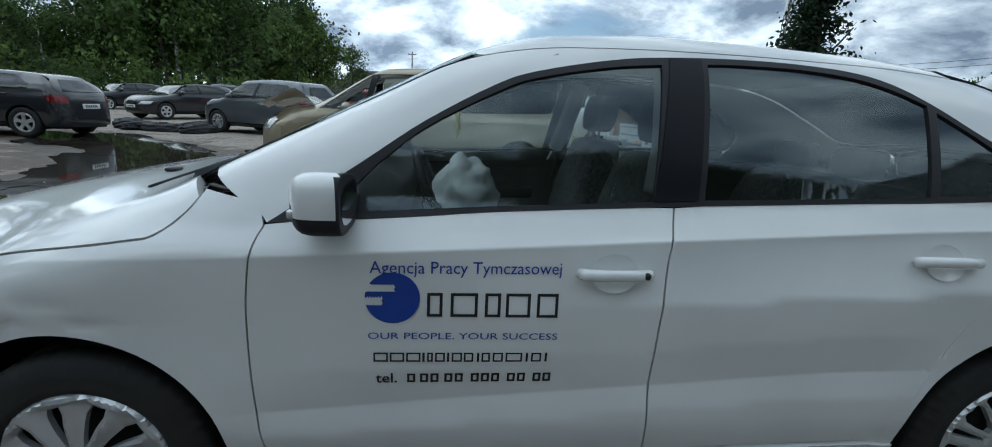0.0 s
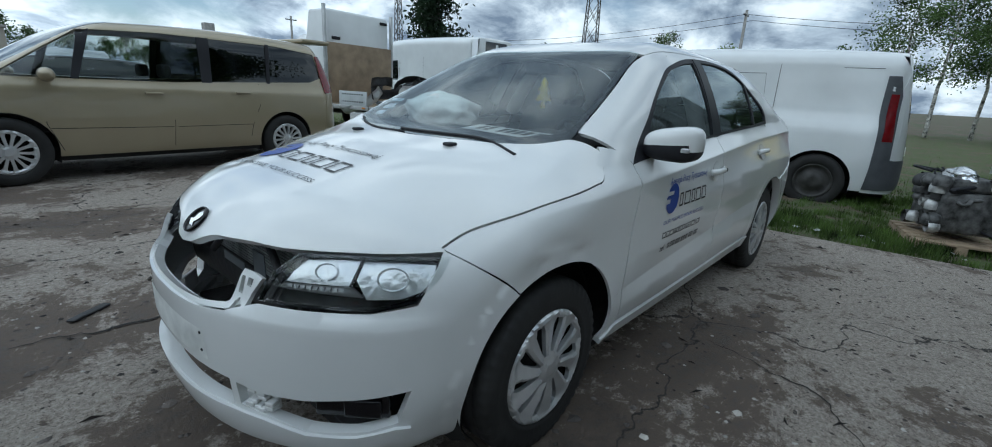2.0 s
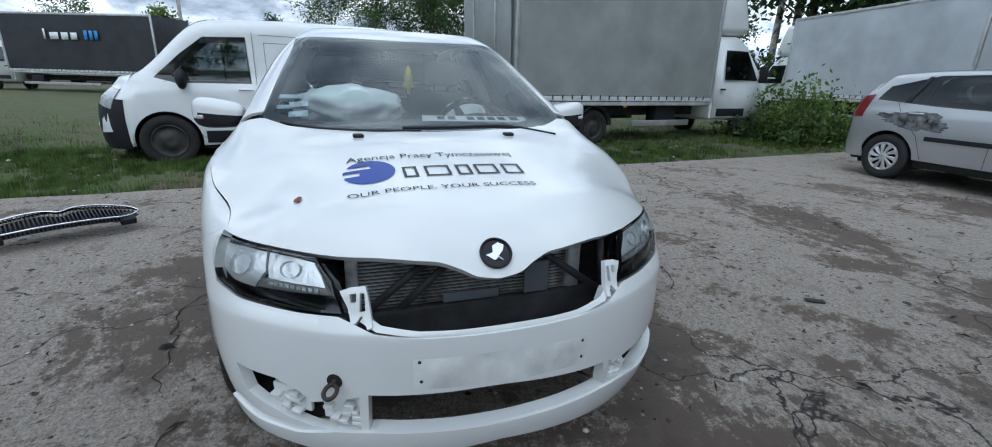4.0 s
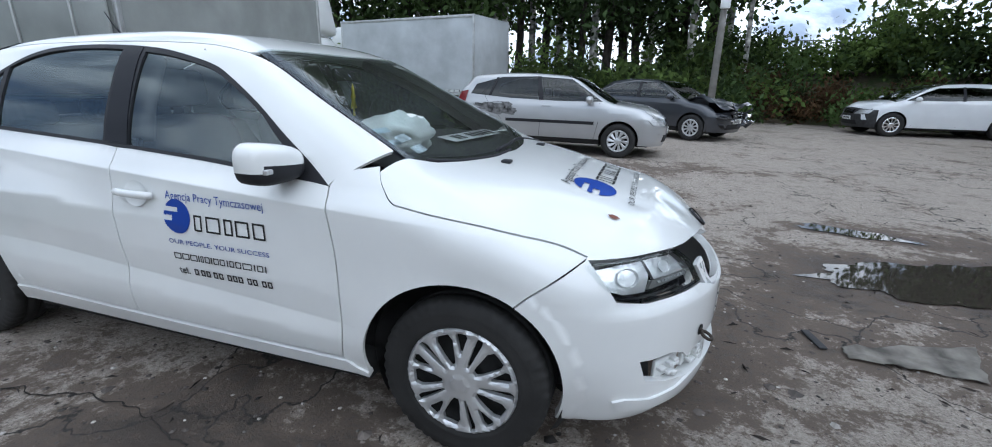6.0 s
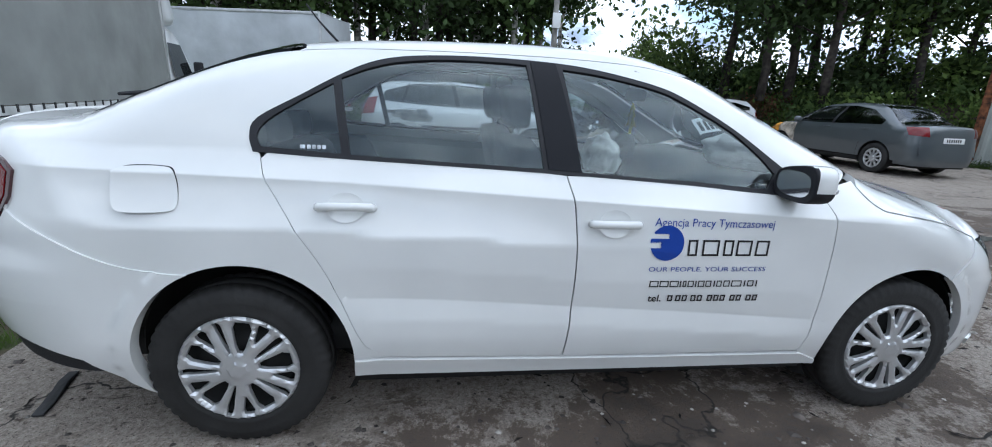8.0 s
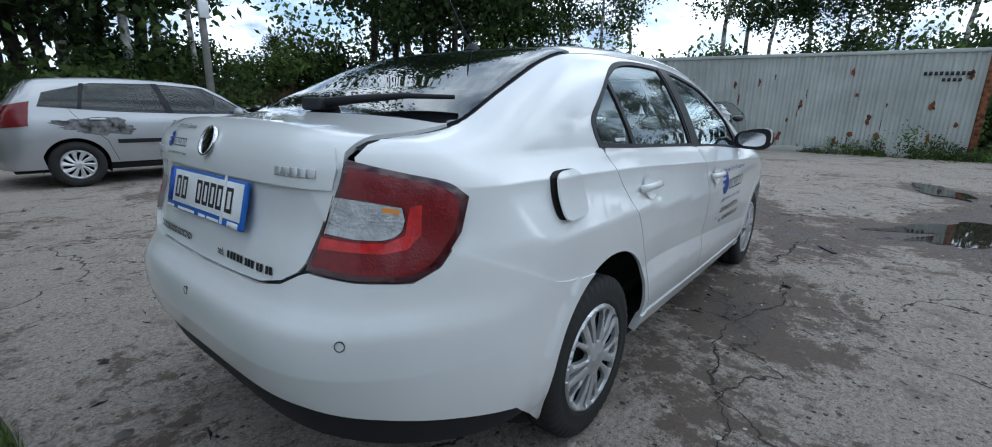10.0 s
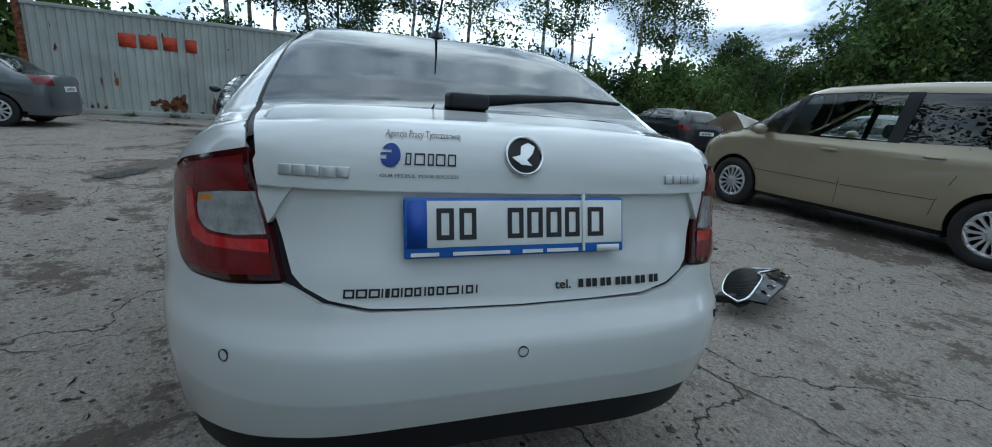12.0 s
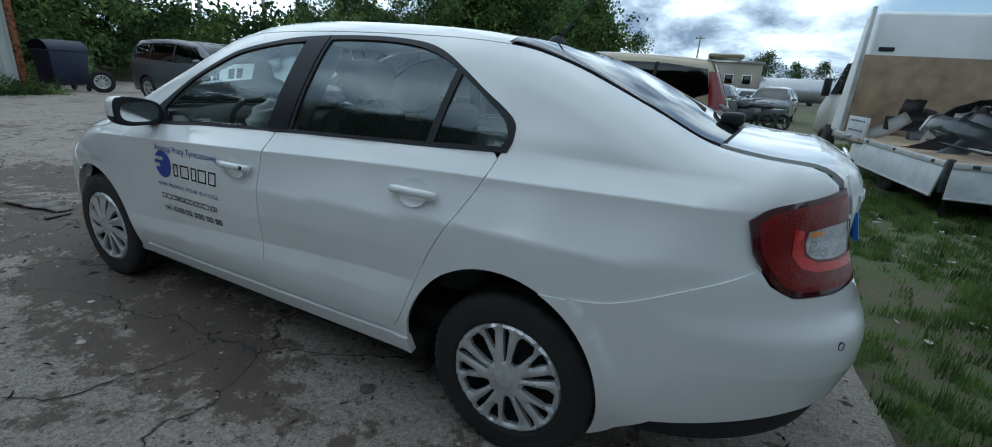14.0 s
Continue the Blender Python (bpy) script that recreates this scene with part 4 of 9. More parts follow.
fog_r = [(-46, 0.432), (-43, 0.428), (-37.4, 0.426), (-33.0, 0.402), (-31, 0.375), (-23, 0.408), (-23, 0.302), (-30, 0.292), (-38, 0.320), (-44, 0.352)]
front_bumper = panel("front_bumper", SALOON, "r", fb + mirror(fb[::-1][1:-1]), white_paint, car, 1, NOSE, holes=[turns(mouth), turns(fog_l), turns(fog_r)], step=0.026, off=0.003, deep=0.03)
rim_top = [(22.8, 0.612), (20, 0.592), (14, 0.580), (5, 0.577), (0, 0.577)]
panel("grille_edge", SALOON, "r", turns(rim_top + mirror(rim_top[::-1][1:]) + mirror([(a * 0.97, z + 0.014) for a, z in rim_top]) + [(a * 0.97, z + 0.014) for a, z in rim_top[::-1][1:]]), white_paint, front_bumper, 1, NOSE, step=0.03, off=-0.006, deep=0.03)
spoiler = [(0, 0.300), (20.5, 0.306), (27, 0.298), (34, 0.272), (42, 0.276), (48, 0.296), (50.5, 0.29), (49, 0.255), (42, 0.232), (30, 0.215), (20, 0.218), (0, 0.238)]
panel("bumper_spoiler", SALOON, "r", turns(spoiler + mirror(spoiler[::-1][1:-1])), white_paint, front_bumper, 1, NOSE, step=0.03, off=0.012, deep=0.05, label="chipped white lower bumper lip")
for a, z in ((14.2, 0.500), (14.2, 0.448), (-13.6, 0.514), (-13.4, 0.458)):
    bm = bmesh.new()
    lathe(bm, [(0.005, 0.0), (0.004, 0.003), (0, 0.0035)], 12, "z")
    part("screw", bm, black_plastic, front_bumper).matrix_basis = frame_at(SALOON, "r", radians(a), z, 1, NOSE, 0.003)
scuffed = material("scuffed_paint", (0.70, 0.71, 0.69), 0.5, vary=0.16, scale=9, bump=0.0006, bump_scale=60)
panel("plate_mark", SALOON, "r", turns([(-14.6, 0.523), (0, 0.522), (15.0, 0.512), (15.6, 0.425), (0, 0.429), (-14.6, 0.436)]), scuffed, front_bumper, 1, NOSE, step=0.03, off=0.0042, deep=0.0, label="scuffed patch where the number plate was")
# torn mounts beside the grille
mount = [(26.2, 0.678), (24.4, 0.688), (22.2, 0.692), (21.7, 0.672), (20.6, 0.600), (21.3, 0.596), (21.8, 0.612), (22.5, 0.624), (23.2, 0.606), (23.9, 0.604), (24.7, 0.640)]
for s in (1, -1):
    f = (lambda p: p) if s > 0 else mirror
    panel("grille_mount", SALOON, "r", turns(f(mount)), white_paint, front_bumper, 1, NOSE, holes=[turns(f([(24.6, 0.672), (23.5, 0.675), (23.4, 0.655), (24.3, 0.652)])), turns(f([(22.9, 0.676), (22.2, 0.676), (21.9, 0.635), (22.8, 0.632)]))], step=0.012, off=0.004, deep=0.014, label="broken white plastic grille mount")
# behind the openings
front_dark = material("front_plastic", (0.03, 0.03, 0.032), 0.6, vary=0.3, scale=14, bump=0.003, bump_scale=40)
fin_grey = material("radiator_fins", (0.42, 0.43, 0.43), 0.5, metal=0.5, vary=0.3, scale=20)
rad = part("radiator", boxes((1.845, 1.86, -0.36, 0.32, 0.44, 0.74), bevel=0.004), dark_void, car, "grey radiator with fine fins")
fin = finish(boxes((1.86, 1.868, -0.35, 0.31, 0.455, 0.4595)), "fin", fin_grey, False)
for k in range(26):
    part("fin", fin, fin_grey, rad).location.z = 0.0108 * k
for y0, y1 in ((0.30, 0.345), (-0.385, -0.35)):
    part("radiator_tank", boxes((1.85, 1.885, y0, y1, 0.44, 0.74), bevel=0.006), fin_grey, rad)
bm = bmesh.new()
box(bm, 1.72, 1.86, -0.46, 0.46, 0.70, 0.745, 0.01)
part("slam_panel", bm, front_dark, car)
for a, b in (((1.90, -0.10, 0.74), (1.92, -0.34, 0.56)), ((1.90, 0.12, 0.74), (1.93, 0.38, 0.56)), ((1.91, -0.05, 0.73), (1.93, -0.24, 0.57)), ((1.9, 0.40, 0.72), (1.92, 0.42, 0.52))):
    bm = bmesh.new()
    tube(bm, [a, b], 0.012, 8)
    part("brace", bm, front_dark, car)
for y0, y1, z0, z1, x in ((0.36, 0.56, 0.50, 0.70, 1.76), (-0.56, -0.40, 0.50, 0.70, 1.76), (-0.6, 0.6, 0.43, 0.55, 1.90)):
    bm = boxes((x - 0.03, x, y0, y1, z0, z1), bevel=0.012)
    bmesh.ops.subdivide_edges(bm, edges=bm.edges[:], cuts=2, use_grid_fill=True)
    for v in bm.verts:
        v.co += Vector((0.02, 0.01, 0.01)) * noise.noise(v.co * 9)
    part("crash_bar" if z1 < 0.6 else "lamp_carrier", bm, front_dark, car)
part("torn_flap", boxes((1.93, 1.935, 0.13, 0.21, 0.57, 0.67), (1.93, 1.935, -0.12, 0.05, 0.57, 0.60), bevel=0.002), material("torn_plastic", (0.09, 0.10, 0.11), 0.6), car, "torn grey plastic flap").matrix_basis = pose(0, 0, 0)
part("intake_floor", boxes((1.5, 1.90, -0.60, 0.60, 0.23, 0.27), (1.66, 1.70, -0.56, 0.56, 0.25, 0.60), bevel=0.005), front_dark, car)
# lamp pods and torn brackets in the side openings
bm = boxes((-0.10, 0.10, -0.035, 0.035, -0.05, -0.02), (-0.02, 0.08, -0.028, 0.028, -0.02, -0.006), bevel=0.006)
part("fog_grille", bm, gloss_black, front_bumper, "black fog lamp grille").matrix_basis = frame_at(SALOON, "r", radians(41), 0.345, 1, NOSE, -0.01)
for s, a, z in ((1, 24.6, 0.342), (-1, -26.2, 0.345), (-1, -36, 0.352)):
    rnd = random.Random(int(a * 7))
    bracket = part("bumper_bracket", boxes((-0.06, 0.06, -0.034, 0.034, -0.04, -0.026), bevel=0.003), white_paint, car, "broken white bumper bracket")
    for k in range(9):
        u, v = rnd.uniform(-0.05, 0.05), rnd.uniform(-0.028, 0.028)
        part("bracket_rib", boxes((u - 0.012, u + 0.014, v - 0.006, v + 0.006, -0.03, -0.006 + rnd.uniform(0, 0.006)), bevel=0.002), white_paint, bracket)
    bracket.matrix_basis = frame_at(SALOON, "r", radians(a), z, 1, NOSE, 0.002)
# towing eye
m = frame_at(SALOON, "r", radians(-26.6), 0.452, 1, NOSE, 0.0)
bm = bmesh.new()
lathe(bm, [(0.021, 0.0045), (0.0, 0.005)], 20, "z")
part("tow_hole", bm, dark_void, front_bumper).matrix_basis = m
bm = bmesh.new()
tube(bm, [(0, 0, -0.02), (0, 0, 0.012)], 0.008, 10)
ring = [(0.016 * math.sin(math.tau * k / 16), 0, 0.032 - 0.020 * math.cos(math.tau * k / 16)) for k in range(17)]
tube(bm, ring, 0.0058, 8)
part("tow_eye", bm, material("rusty_steel", (0.07, 0.055, 0.045), 0.6, metal=0.6, vary=0.3), front_bumper, "dark steel towing eye").matrix_basis = m @ pose(0, 0, 0, 25, 0, 0)

# aerial, rear wiper
z = float(SALOON.place("z", [-1.05], [0.0])[0, 2])
bm = bmesh.new()
lathe(bm, [(0.030, 0.0), (0.024, 0.012), (0.014, 0.026), (0.008, 0.03)], 20, "z")
for v in bm.verts:
    v.co.x *= 1.5
tube(bm, [(-0.005, 0, 0.02), (-0.10, 0, 0.12), (-0.15, 0, 0.185)], [0.006, 0.004, 0.003], 8)
part("aerial", bm, black_plastic, car, "black roof aerial").matrix_basis = pose(-1.05, 0.0, z)
pts = SALOON.place("z", np.array([-1.795, -1.755, -1.72, -1.70]), np.array([-0.02, -0.15, -0.33, -0.52])) + np.array((-0.012, 0, 0.03))
bm = bmesh.new()
tube(bm, [tuple(p) for p in pts], [0.017, 0.014, 0.009, 0.006], 8)
pivot = SALOON.place("z", np.array([-1.79]), np.array([0.0]))[0]
box(bm, pivot[0] - 0.05, pivot[0] + 0.03, -0.02, 0.10, pivot[2] + 0.0, pivot[2] + 0.045, 0.012)
part("rear_wiper", bm, black_plastic, car, "black rear wiper")

# ---- stickers and writing
def on_side(s, x0, z0, off=0.0035):
    return lambda q: SALOON.place("y", x0 - s * q[:, 0], z0 + q[:, 1], s) + SALOON.normal(SALOON.place("y", x0 - s * q[:, 0], z0 + q[:, 1], s)) * off


def on_tail(y0, z0, off):
    def f(q):
        turn = np.arctan2(y0 - q[:, 0], 0.985)
        p = SALOON.place("r", turn, z0 + q[:, 1], -1, TAIL)
        return p + SALOON.normal(p) * off
    return f


def on_hood(y0, x0, off=0.006):
    def f(q):
        p = SALOON.place("z", x0 - q[:, 1], y0 + q[:, 0])
        return p + SALOON.normal(p) * off
    return f


bright_metal = material("bright_metal", (0.62, 0.63, 0.64), 0.28, metal=0.6)
LOGO = arc(0, 0, 0.5, 0, 354, 50)
NOTCH_A, NOTCH_B = [(-0.62, 0.12), (-0.62, 0.28), (0.05, 0.28), (0.05, 0.12)], [(-0.62, -0.14), (-0.62, 0.02), (-0.18, 0.02), (-0.18, -0.14)]


def round_logo(parent, size, place):
    v2, faces, _ = fill(LOGO, [], 0.05)
    mids = np.array([v2[list(f)].mean(0) for f in faces])
    keep = ~(inside(NOTCH_A, mids) | inside(NOTCH_B, mids))
    me = bpy.data.meshes.new("logo_disc")
    me.from_pydata([tuple(a) for a in place(v2 * size)], [], [list(f) for f, k in zip(faces, keep) if k])
    part("logo_disc", me, blue_vinyl, parent, "round blue logo sticker")
    me.materials.append(blue_vinyl)


NAME5 = [(0.0, 0.115), (0.175, 0.205), (0.435, 0.12), (0.595, 0.19), (0.835, 0.165)]
URL = [(0.0, 0.075), (0.085, 0.075), (0.17, 0.075), (0.255, 0.012), (0.28, 0.03), (0.322, 0.052), (0.385, 0.012), (0.41, 0.055), (0.475, 0.05), (0.545, 0.012), (0.57, 0.045), (0.63, 0.055), (0.70, 0.09), (0.81, 0.012), (0.84, 0.055), (0.915, 0.012)]
PHONE = [(0.25, 0.035), (0.305, 0.035), (0.35, 0.035), (0.41, 0.035), (0.455, 0.035), (0.525, 0.035), (0.57, 0.035), (0.615, 0.035), (0.685, 0.035), (0.73, 0.035), (0.80, 0.035), (0.845, 0.035)]


def scaled(spans, w):
    return [(a * w, b * w) for a, b in spans]


def sticker(parent, at, w, ink=None):
    """The whole company sticker, w wide, by at(u, v), which gives a way of placing things from there."""
    k = w / 0.47
    letters("sticker_line", "Agencja Pracy Tymczasowej", 0.043 * k, ink or blue_vinyl, parent, at(0.012 * k, 0.290 * k), 0.455 * k)
    round_logo(parent, 0.128 * k, at(0.064 * k, 0.228 * k))
    bars("company_name", scaled(NAME5, 0.318 * k), 0.060 * k, black_vinyl, parent, at(0.145 * k, 0.182 * k), "plain black shapes in place of a company name", 0.0072 * k)
    letters("sticker_line", "OUR PEOPLE. YOUR SUCCESS", 0.025 * k, ink or blue_vinyl, parent, at(0.006 * k, 0.122 * k), 0.462 * k)


for s in (1, -1):
    side = [o for o in car.children if o.name.startswith("front_door")][0 if s > 0 else 1]
    x0 = 0.600 if s > 0 else 0.135
    at = lambda u, v, s=s, x0=x0: on_side(s, x0 - s * u, 0.548 + v)  # noqa: E731
    sticker(side, at, 0.47)
    bars("web_address", scaled(URL, 0.462), 0.025, black_vinyl, side, at(0.018, 0.060), "plain bars in place of a web address", 0.0042)
    letters("sticker_line", "tel.", 0.040, black_vinyl, side, at(0.022, 0.0), 0.052, bold=0.0006)
    bars("phone_number", scaled(PHONE, 0.575), 0.026, black_vinyl, side, at(-0.045, 0.0), "plain bars in place of a phone number", 0.0058)
at = lambda u, v: on_hood(-0.370 + u, 1.957 - v * 1.12)  # noqa: E731
sticker(hood, at, 0.59, black_vinyl)
tail_face, tail_lip = [o for o in gate.children if o.name.startswith("tailgate_face")][0], [o for o in gate.children if o.name.startswith("tailgate_lip")][0]
at = lambda u, v: on_tail(0.318 - u, 1.008 + v - 0.016, 0.0145)  # noqa: E731
letters("sticker_line", "Agencja Pracy Tymczasowej", 0.017, black_vinyl, tail_lip, at(0.005, 0.092), 0.165)
round_logo(tail_lip, 0.042, at(0.021, 0.060))
bars("company_name", scaled(NAME5, 0.108), 0.022, black_vinyl, tail_lip, at(0.052, 0.044), "plain black shapes in place of a company name", 0.003)
letters("sticker_line", "OUR PEOPLE. YOUR SUCCESS", 0.0095, black_vinyl, tail_lip, at(0.002, 0.020), 0.165)
bars("web_address", scaled(URL, 0.30), 0.019, black_vinyl, tail_face, on_tail(0.375, 0.762, -0.003), "plain bars in place of a web address", 0.0042)
letters("sticker_line", "tel.", 0.030, black_vinyl, tail_face, on_tail(-0.085, 0.762, -0.003), 0.040, bold=0.0005)
bars("phone_number", scaled(PHONE, 0.36), 0.020, black_vinyl, tail_face, on_tail(-0.055, 0.762, -0.003), "plain bars in place of a phone number", 0.0058)
for y0, n, w in ((0.525, 5, 0.15), (-0.385, 5, 0.145)):
    for k in range(n):
        m = frame_at(SALOON, "r", math.atan2(y0 - (k + 0.5) * w / n, 0.985), 1.018, -1, TAIL, 0.012)
        bm = boxes((-w / n * 0.42, w / n * 0.42, -0.011, 0.011, 0, 0.004), bevel=0.0015)
        part("chrome_letter_block", bm, bright_metal, tail_lip).matrix_basis = m
emblem(tail_lip, frame_at(SALOON, "r", 0.0, 1.060, -1, TAIL, 0.012), 0.046)
# number plate
plate_white, plate_blue = material("plate_white", (0.78, 0.79, 0.78), 0.35), material("plate_blue", (0.02, 0.08, 0.42), 0.4)
holder_blue = material("holder_blue", (0.02, 0.13, 0.50), 0.4)
m = pose(-2.205, 0.004, 0.909, 90, 0, -90) @ pose(0, 0, 0, -14, 0, 0.5)
holder = part("number_plate", boxes((-0.263, 0.263, -0.064, 0.064, 0.0, 0.014), bevel=0.004), holder_blue, gate, "white number plate in a blue holder, plain bars for characters")
holder.matrix_basis = m
part("plate_face", boxes((-0.258, 0.258, -0.042, 0.058, 0.014, 0.016), bevel=0.001), plate_white, holder)
part("plate_band", boxes((-0.258, -0.215, -0.042, 0.058, 0.016, 0.0166)), plate_blue, holder)
flat = lambda x, y: (lambda q: np.stack([q[:, 0] + x, q[:, 1] + y, np.full(len(q), 0.0172)], 1))  # noqa: E731
bars("plate_mark", [(-0.195, 0.038), (-0.145, 0.038), (-0.035, 0.038), (0.012, 0.038), (0.059, 0.038), (0.106, 0.038), (0.165, 0.042)], 0.068, black_vinyl, holder, flat(0, -0.026), hollow=0.0105)
bars("holder_line", [(-0.25, 0.06), (-0.16, 0.13), (0.0, 0.05), (0.06, 0.08)], 0.008, plate_white, holder, flat(0, -0.060))
part("holder_logo", boxes((0.19, 0.25, -0.063, -0.047, 0.014, 0.0165)), plate_white, holder)
part("cable_tie", boxes((0.150, 0.157, -0.06, 0.072, 0.014, 0.020), bevel=0.001), plate_white, holder)

# paper labels inside the glass, a fallen leaf
label_paper = material("label_paper", (0.62, 0.68, 0.72), 0.6, vary=0.25, scale=30)
for x0 in (0.955, 1.020):
    at_ = lambda q, x0=x0: SALOON.place("z", x0 - q[:, 1] * 0.8, -0.555 + q[:, 0]) + np.array((0, 0, -0.004))  # noqa: E731
    flat_shape("paper_label", [(0.0, -0.022), (0.075, -0.022), (0.075, 0.022), (0.0, 0.022)], label_paper, car, at_, label="small printed paper label behind the glass")
bars("window_label", [(0.0, 0.016), (0.022, 0.012), (0.038, 0.012), (0.054, 0.012), (0.07, 0.012)], 0.012, label_paper, car, on_side(-1, -1.068, 1.060, -0.001), "small white label in the quarter window")
leaf_poly = [(0, -0.02), (0.010, -0.006), (0.012, 0.008), (0.004, 0.022), (-0.008, 0.012), (-0.012, -0.004)]
flat_shape("fallen_leaf", leaf_poly, material("dry_leaf", (0.16, 0.06, 0.04), 0.8), hood, on_hood(-0.496, 1.728, 0.008), label="dry brown leaf on the hood")

# ---- inside
lining = material("headlining", (0.42, 0.42, 0.40), 0.95, vary=0.08)
panel("headlining", SALOON, "z", [(0.30, -0.45), (0.30, 0.45), (-1.10, 0.45), (-1.10, -0.45)], lining, car, step=0.1, off=-0.04, deep=0.0)
for s in (1, -1):
    trim_ = panel("door_trim", SALOON, "y", [(-0.80, 0.55), (0.80, 0.45), (0.76, 0.915), (0.28, 0.955), (-0.16, 0.980), (-0.6, 0.998), (-1.06, 1.015), (-1.0, 0.88)], trim_grey, car, s, step=0.08, off=-0.055, deep=0.0, label="grey cloth and plastic door trim")
    part("armrest", boxes((-0.05, 0.45, min(s * 0.60, s * 0.72), max(s * 0.60, s * 0.72), 0.74, 0.80), bevel=0.02), black_plastic, trim_)
    foot, bend_, head_ = SALOON.place("y", np.array([0.80, 0.46, 0.12]), np.array([0.99, 1.20, 1.355]), s) - np.array((0, s * 0.035, 0))
    bm = bmesh.new()
    tube(bm, spline([tuple(foot), tuple(bend_), tuple(head_)], 5), 0.026, 8)
    part("pillar_trim", bm, lining, car, "pale grey pillar trim")
    post = SALOON.place("y", np.array([-0.17, -0.20, -0.23]), np.array([1.02, 1.15, 1.34]), s) - np.array((0, s * 0.095, 0))
    bm = bmesh.new()
    tube(bm, [tuple(p) for p in post], 0.045, 8)
    part("pillar_trim", bm, lining, car, "pale grey pillar trim")
    belt_ = SALOON.place("y", np.array([-0.22, -0.19, -0.17]), np.array([1.26, 1.05, 0.80]), s) - np.array((0, s * 0.10, 0))
    bm = bmesh.new()
    tube(bm, [tuple(p) for p in belt_], 0.012, 6)
    part("seat_belt", bm, seat_cloth, car)
dash = bmesh.new()
prof = spline([(1.10, 0.93), (0.95, 0.985), (0.72, 0.985), (0.60, 0.955), (0.56, 0.89), (0.60, 0.70), (0.66, 0.45)], 4)
for y in np.linspace(-0.66, 0.66, 13):
    hump = 0.035 * math.exp(-((y - 0.36) / 0.17) ** 2)
    for x, z in prof:
        dash.verts.new((x, y, z + (hump if 0.55 < x < 0.8 and z > 0.9 else 0)))
dash.verts.ensure_lookup_table()
n = len(prof)
for i in range(12):
    for j in range(n - 1):
        dash.faces.new([dash.verts[i * n + j], dash.verts[i * n + j + 1], dash.verts[(i + 1) * n + j + 1], dash.verts[(i + 1) * n + j]])
part("dashboard", dash, material("dash_plastic", (0.035, 0.036, 0.038), 0.7, bump=0.0005, bump_scale=300), car, "dark grey dashboard")
bm = bmesh.new()
ringp = [(0.185 * math.cos(math.tau * k / 28), 0.185 * math.sin(math.tau * k / 28), 0) for k in range(29)]
tube(bm, ringp, 0.015, 8, caps=False)
for a in (90, 210, 330):
    tube(bm, [(0, 0, -0.02), (0.18 * math.cos(radians(a)), 0.18 * math.sin(radians(a)), 0)], [0.04, 0.016], 8)
part("steering_wheel", bm, black_plastic, car, "black steering wheel").matrix_basis = pose(0.44, 0.36, 0.90, 0, -66, 0)


def cushion(x0, x1, y0, y1, z0, z1, lean=0.0, bulge=0.03):
    bm = boxes((x0, x1, y0, y1, z0, z1))
    bmesh.ops.subdivide_edges(bm, edges=bm.edges[:], cuts=4, use_grid_fill=True)
    c, h = Vector(((x0 + x1) / 2, (y0 + y1) / 2, (z0 + z1) / 2)), Vector(((x1 - x0) / 2, (y1 - y0) / 2, (z1 - z0) / 2))
    for v in bm.verts:
        u = Vector([(v.co[i] - c[i]) / h[i] for i in range(3)])
        r = [math.copysign(1 - (1 - min(1, abs(a))) ** 1.6, a) for a in u]
        k = 1 - 0.09 * (u.x * u.x * u.y * u.y + u.y * u.y * u.z * u.z + u.x * u.x * u.z * u.z)
        v.co = c + Vector([r[i] * h[i] * k for i in range(3)])
        v.co.x += lean * (v.co.z - z0)
    return bm


for y in (0.36, -0.36):
    seat = part("seat", cushion(-0.15, 0.38, y - 0.25, y + 0.25, 0.42, 0.60), seat_cloth, car, "dark grey cloth front seat")
    part("backrest", cushion(-0.24, -0.08, y - 0.25, y + 0.25, 0.55, 1.10, -0.25), seat_cloth, seat)
    hr = part("headrest", cushion(-0.34, -0.24, y - 0.13, y + 0.13, 1.13, 1.30, -0.12), seat_cloth, seat)
    for dy in (-0.05, 0.05):
        bm = bmesh.new()
        tube(bm, [(-0.29, y + dy, 1.06), (-0.29, y + dy, 1.15)], 0.006, 8)
        part("headrest_post", bm, chrome, seat)
bench = part("rear_bench", cushion(-1.12, -0.62, -0.62, 0.62, 0.42, 0.62), seat_cloth, car, "dark grey cloth rear bench")
part("rear_backrest", cushion(-1.22, -1.08, -0.62, 0.62, 0.55, 1.00, -0.35), seat_cloth, bench)
for y in (-0.38, 0.0, 0.38):
    part("headrest", cushion(-1.40, -1.31, y - 0.12, y + 0.12, 1.00, 1.13, -0.1), seat_cloth, bench)
part("parcel_shelf", boxes((-1.78, -1.35, -0.55, 0.55, 0.985, 1.0), bevel=0.004), trim_grey, car)
part("rear_view_mirror", cushion(0.36, 0.39, -0.11, 0.11, 1.26, 1.32), black_plastic, car)


def crumpled(size, seed, at):
    """A limp airbag."""
    bm = bmesh.new()
    bmesh.ops.create_icosphere(bm, subdivisions=4, radius=1.0)
    for v in bm.verts:
        d = v.co.normalized()
        r = 0.85 + 0.22 * noise.noise(d * 2.1 + Vector((seed, 0, 0))) + 0.12 * noise.noise(d * 5 + Vector((0, seed, 0))) + 0.05 * abs(noise.noise(d * 11))
        p = Vector((d.x * size[0], d.y * size[1], d.z * size[2])) * r
        p.z = max(p.z, -size[2] * 0.55)
        v.co = p
    return bm


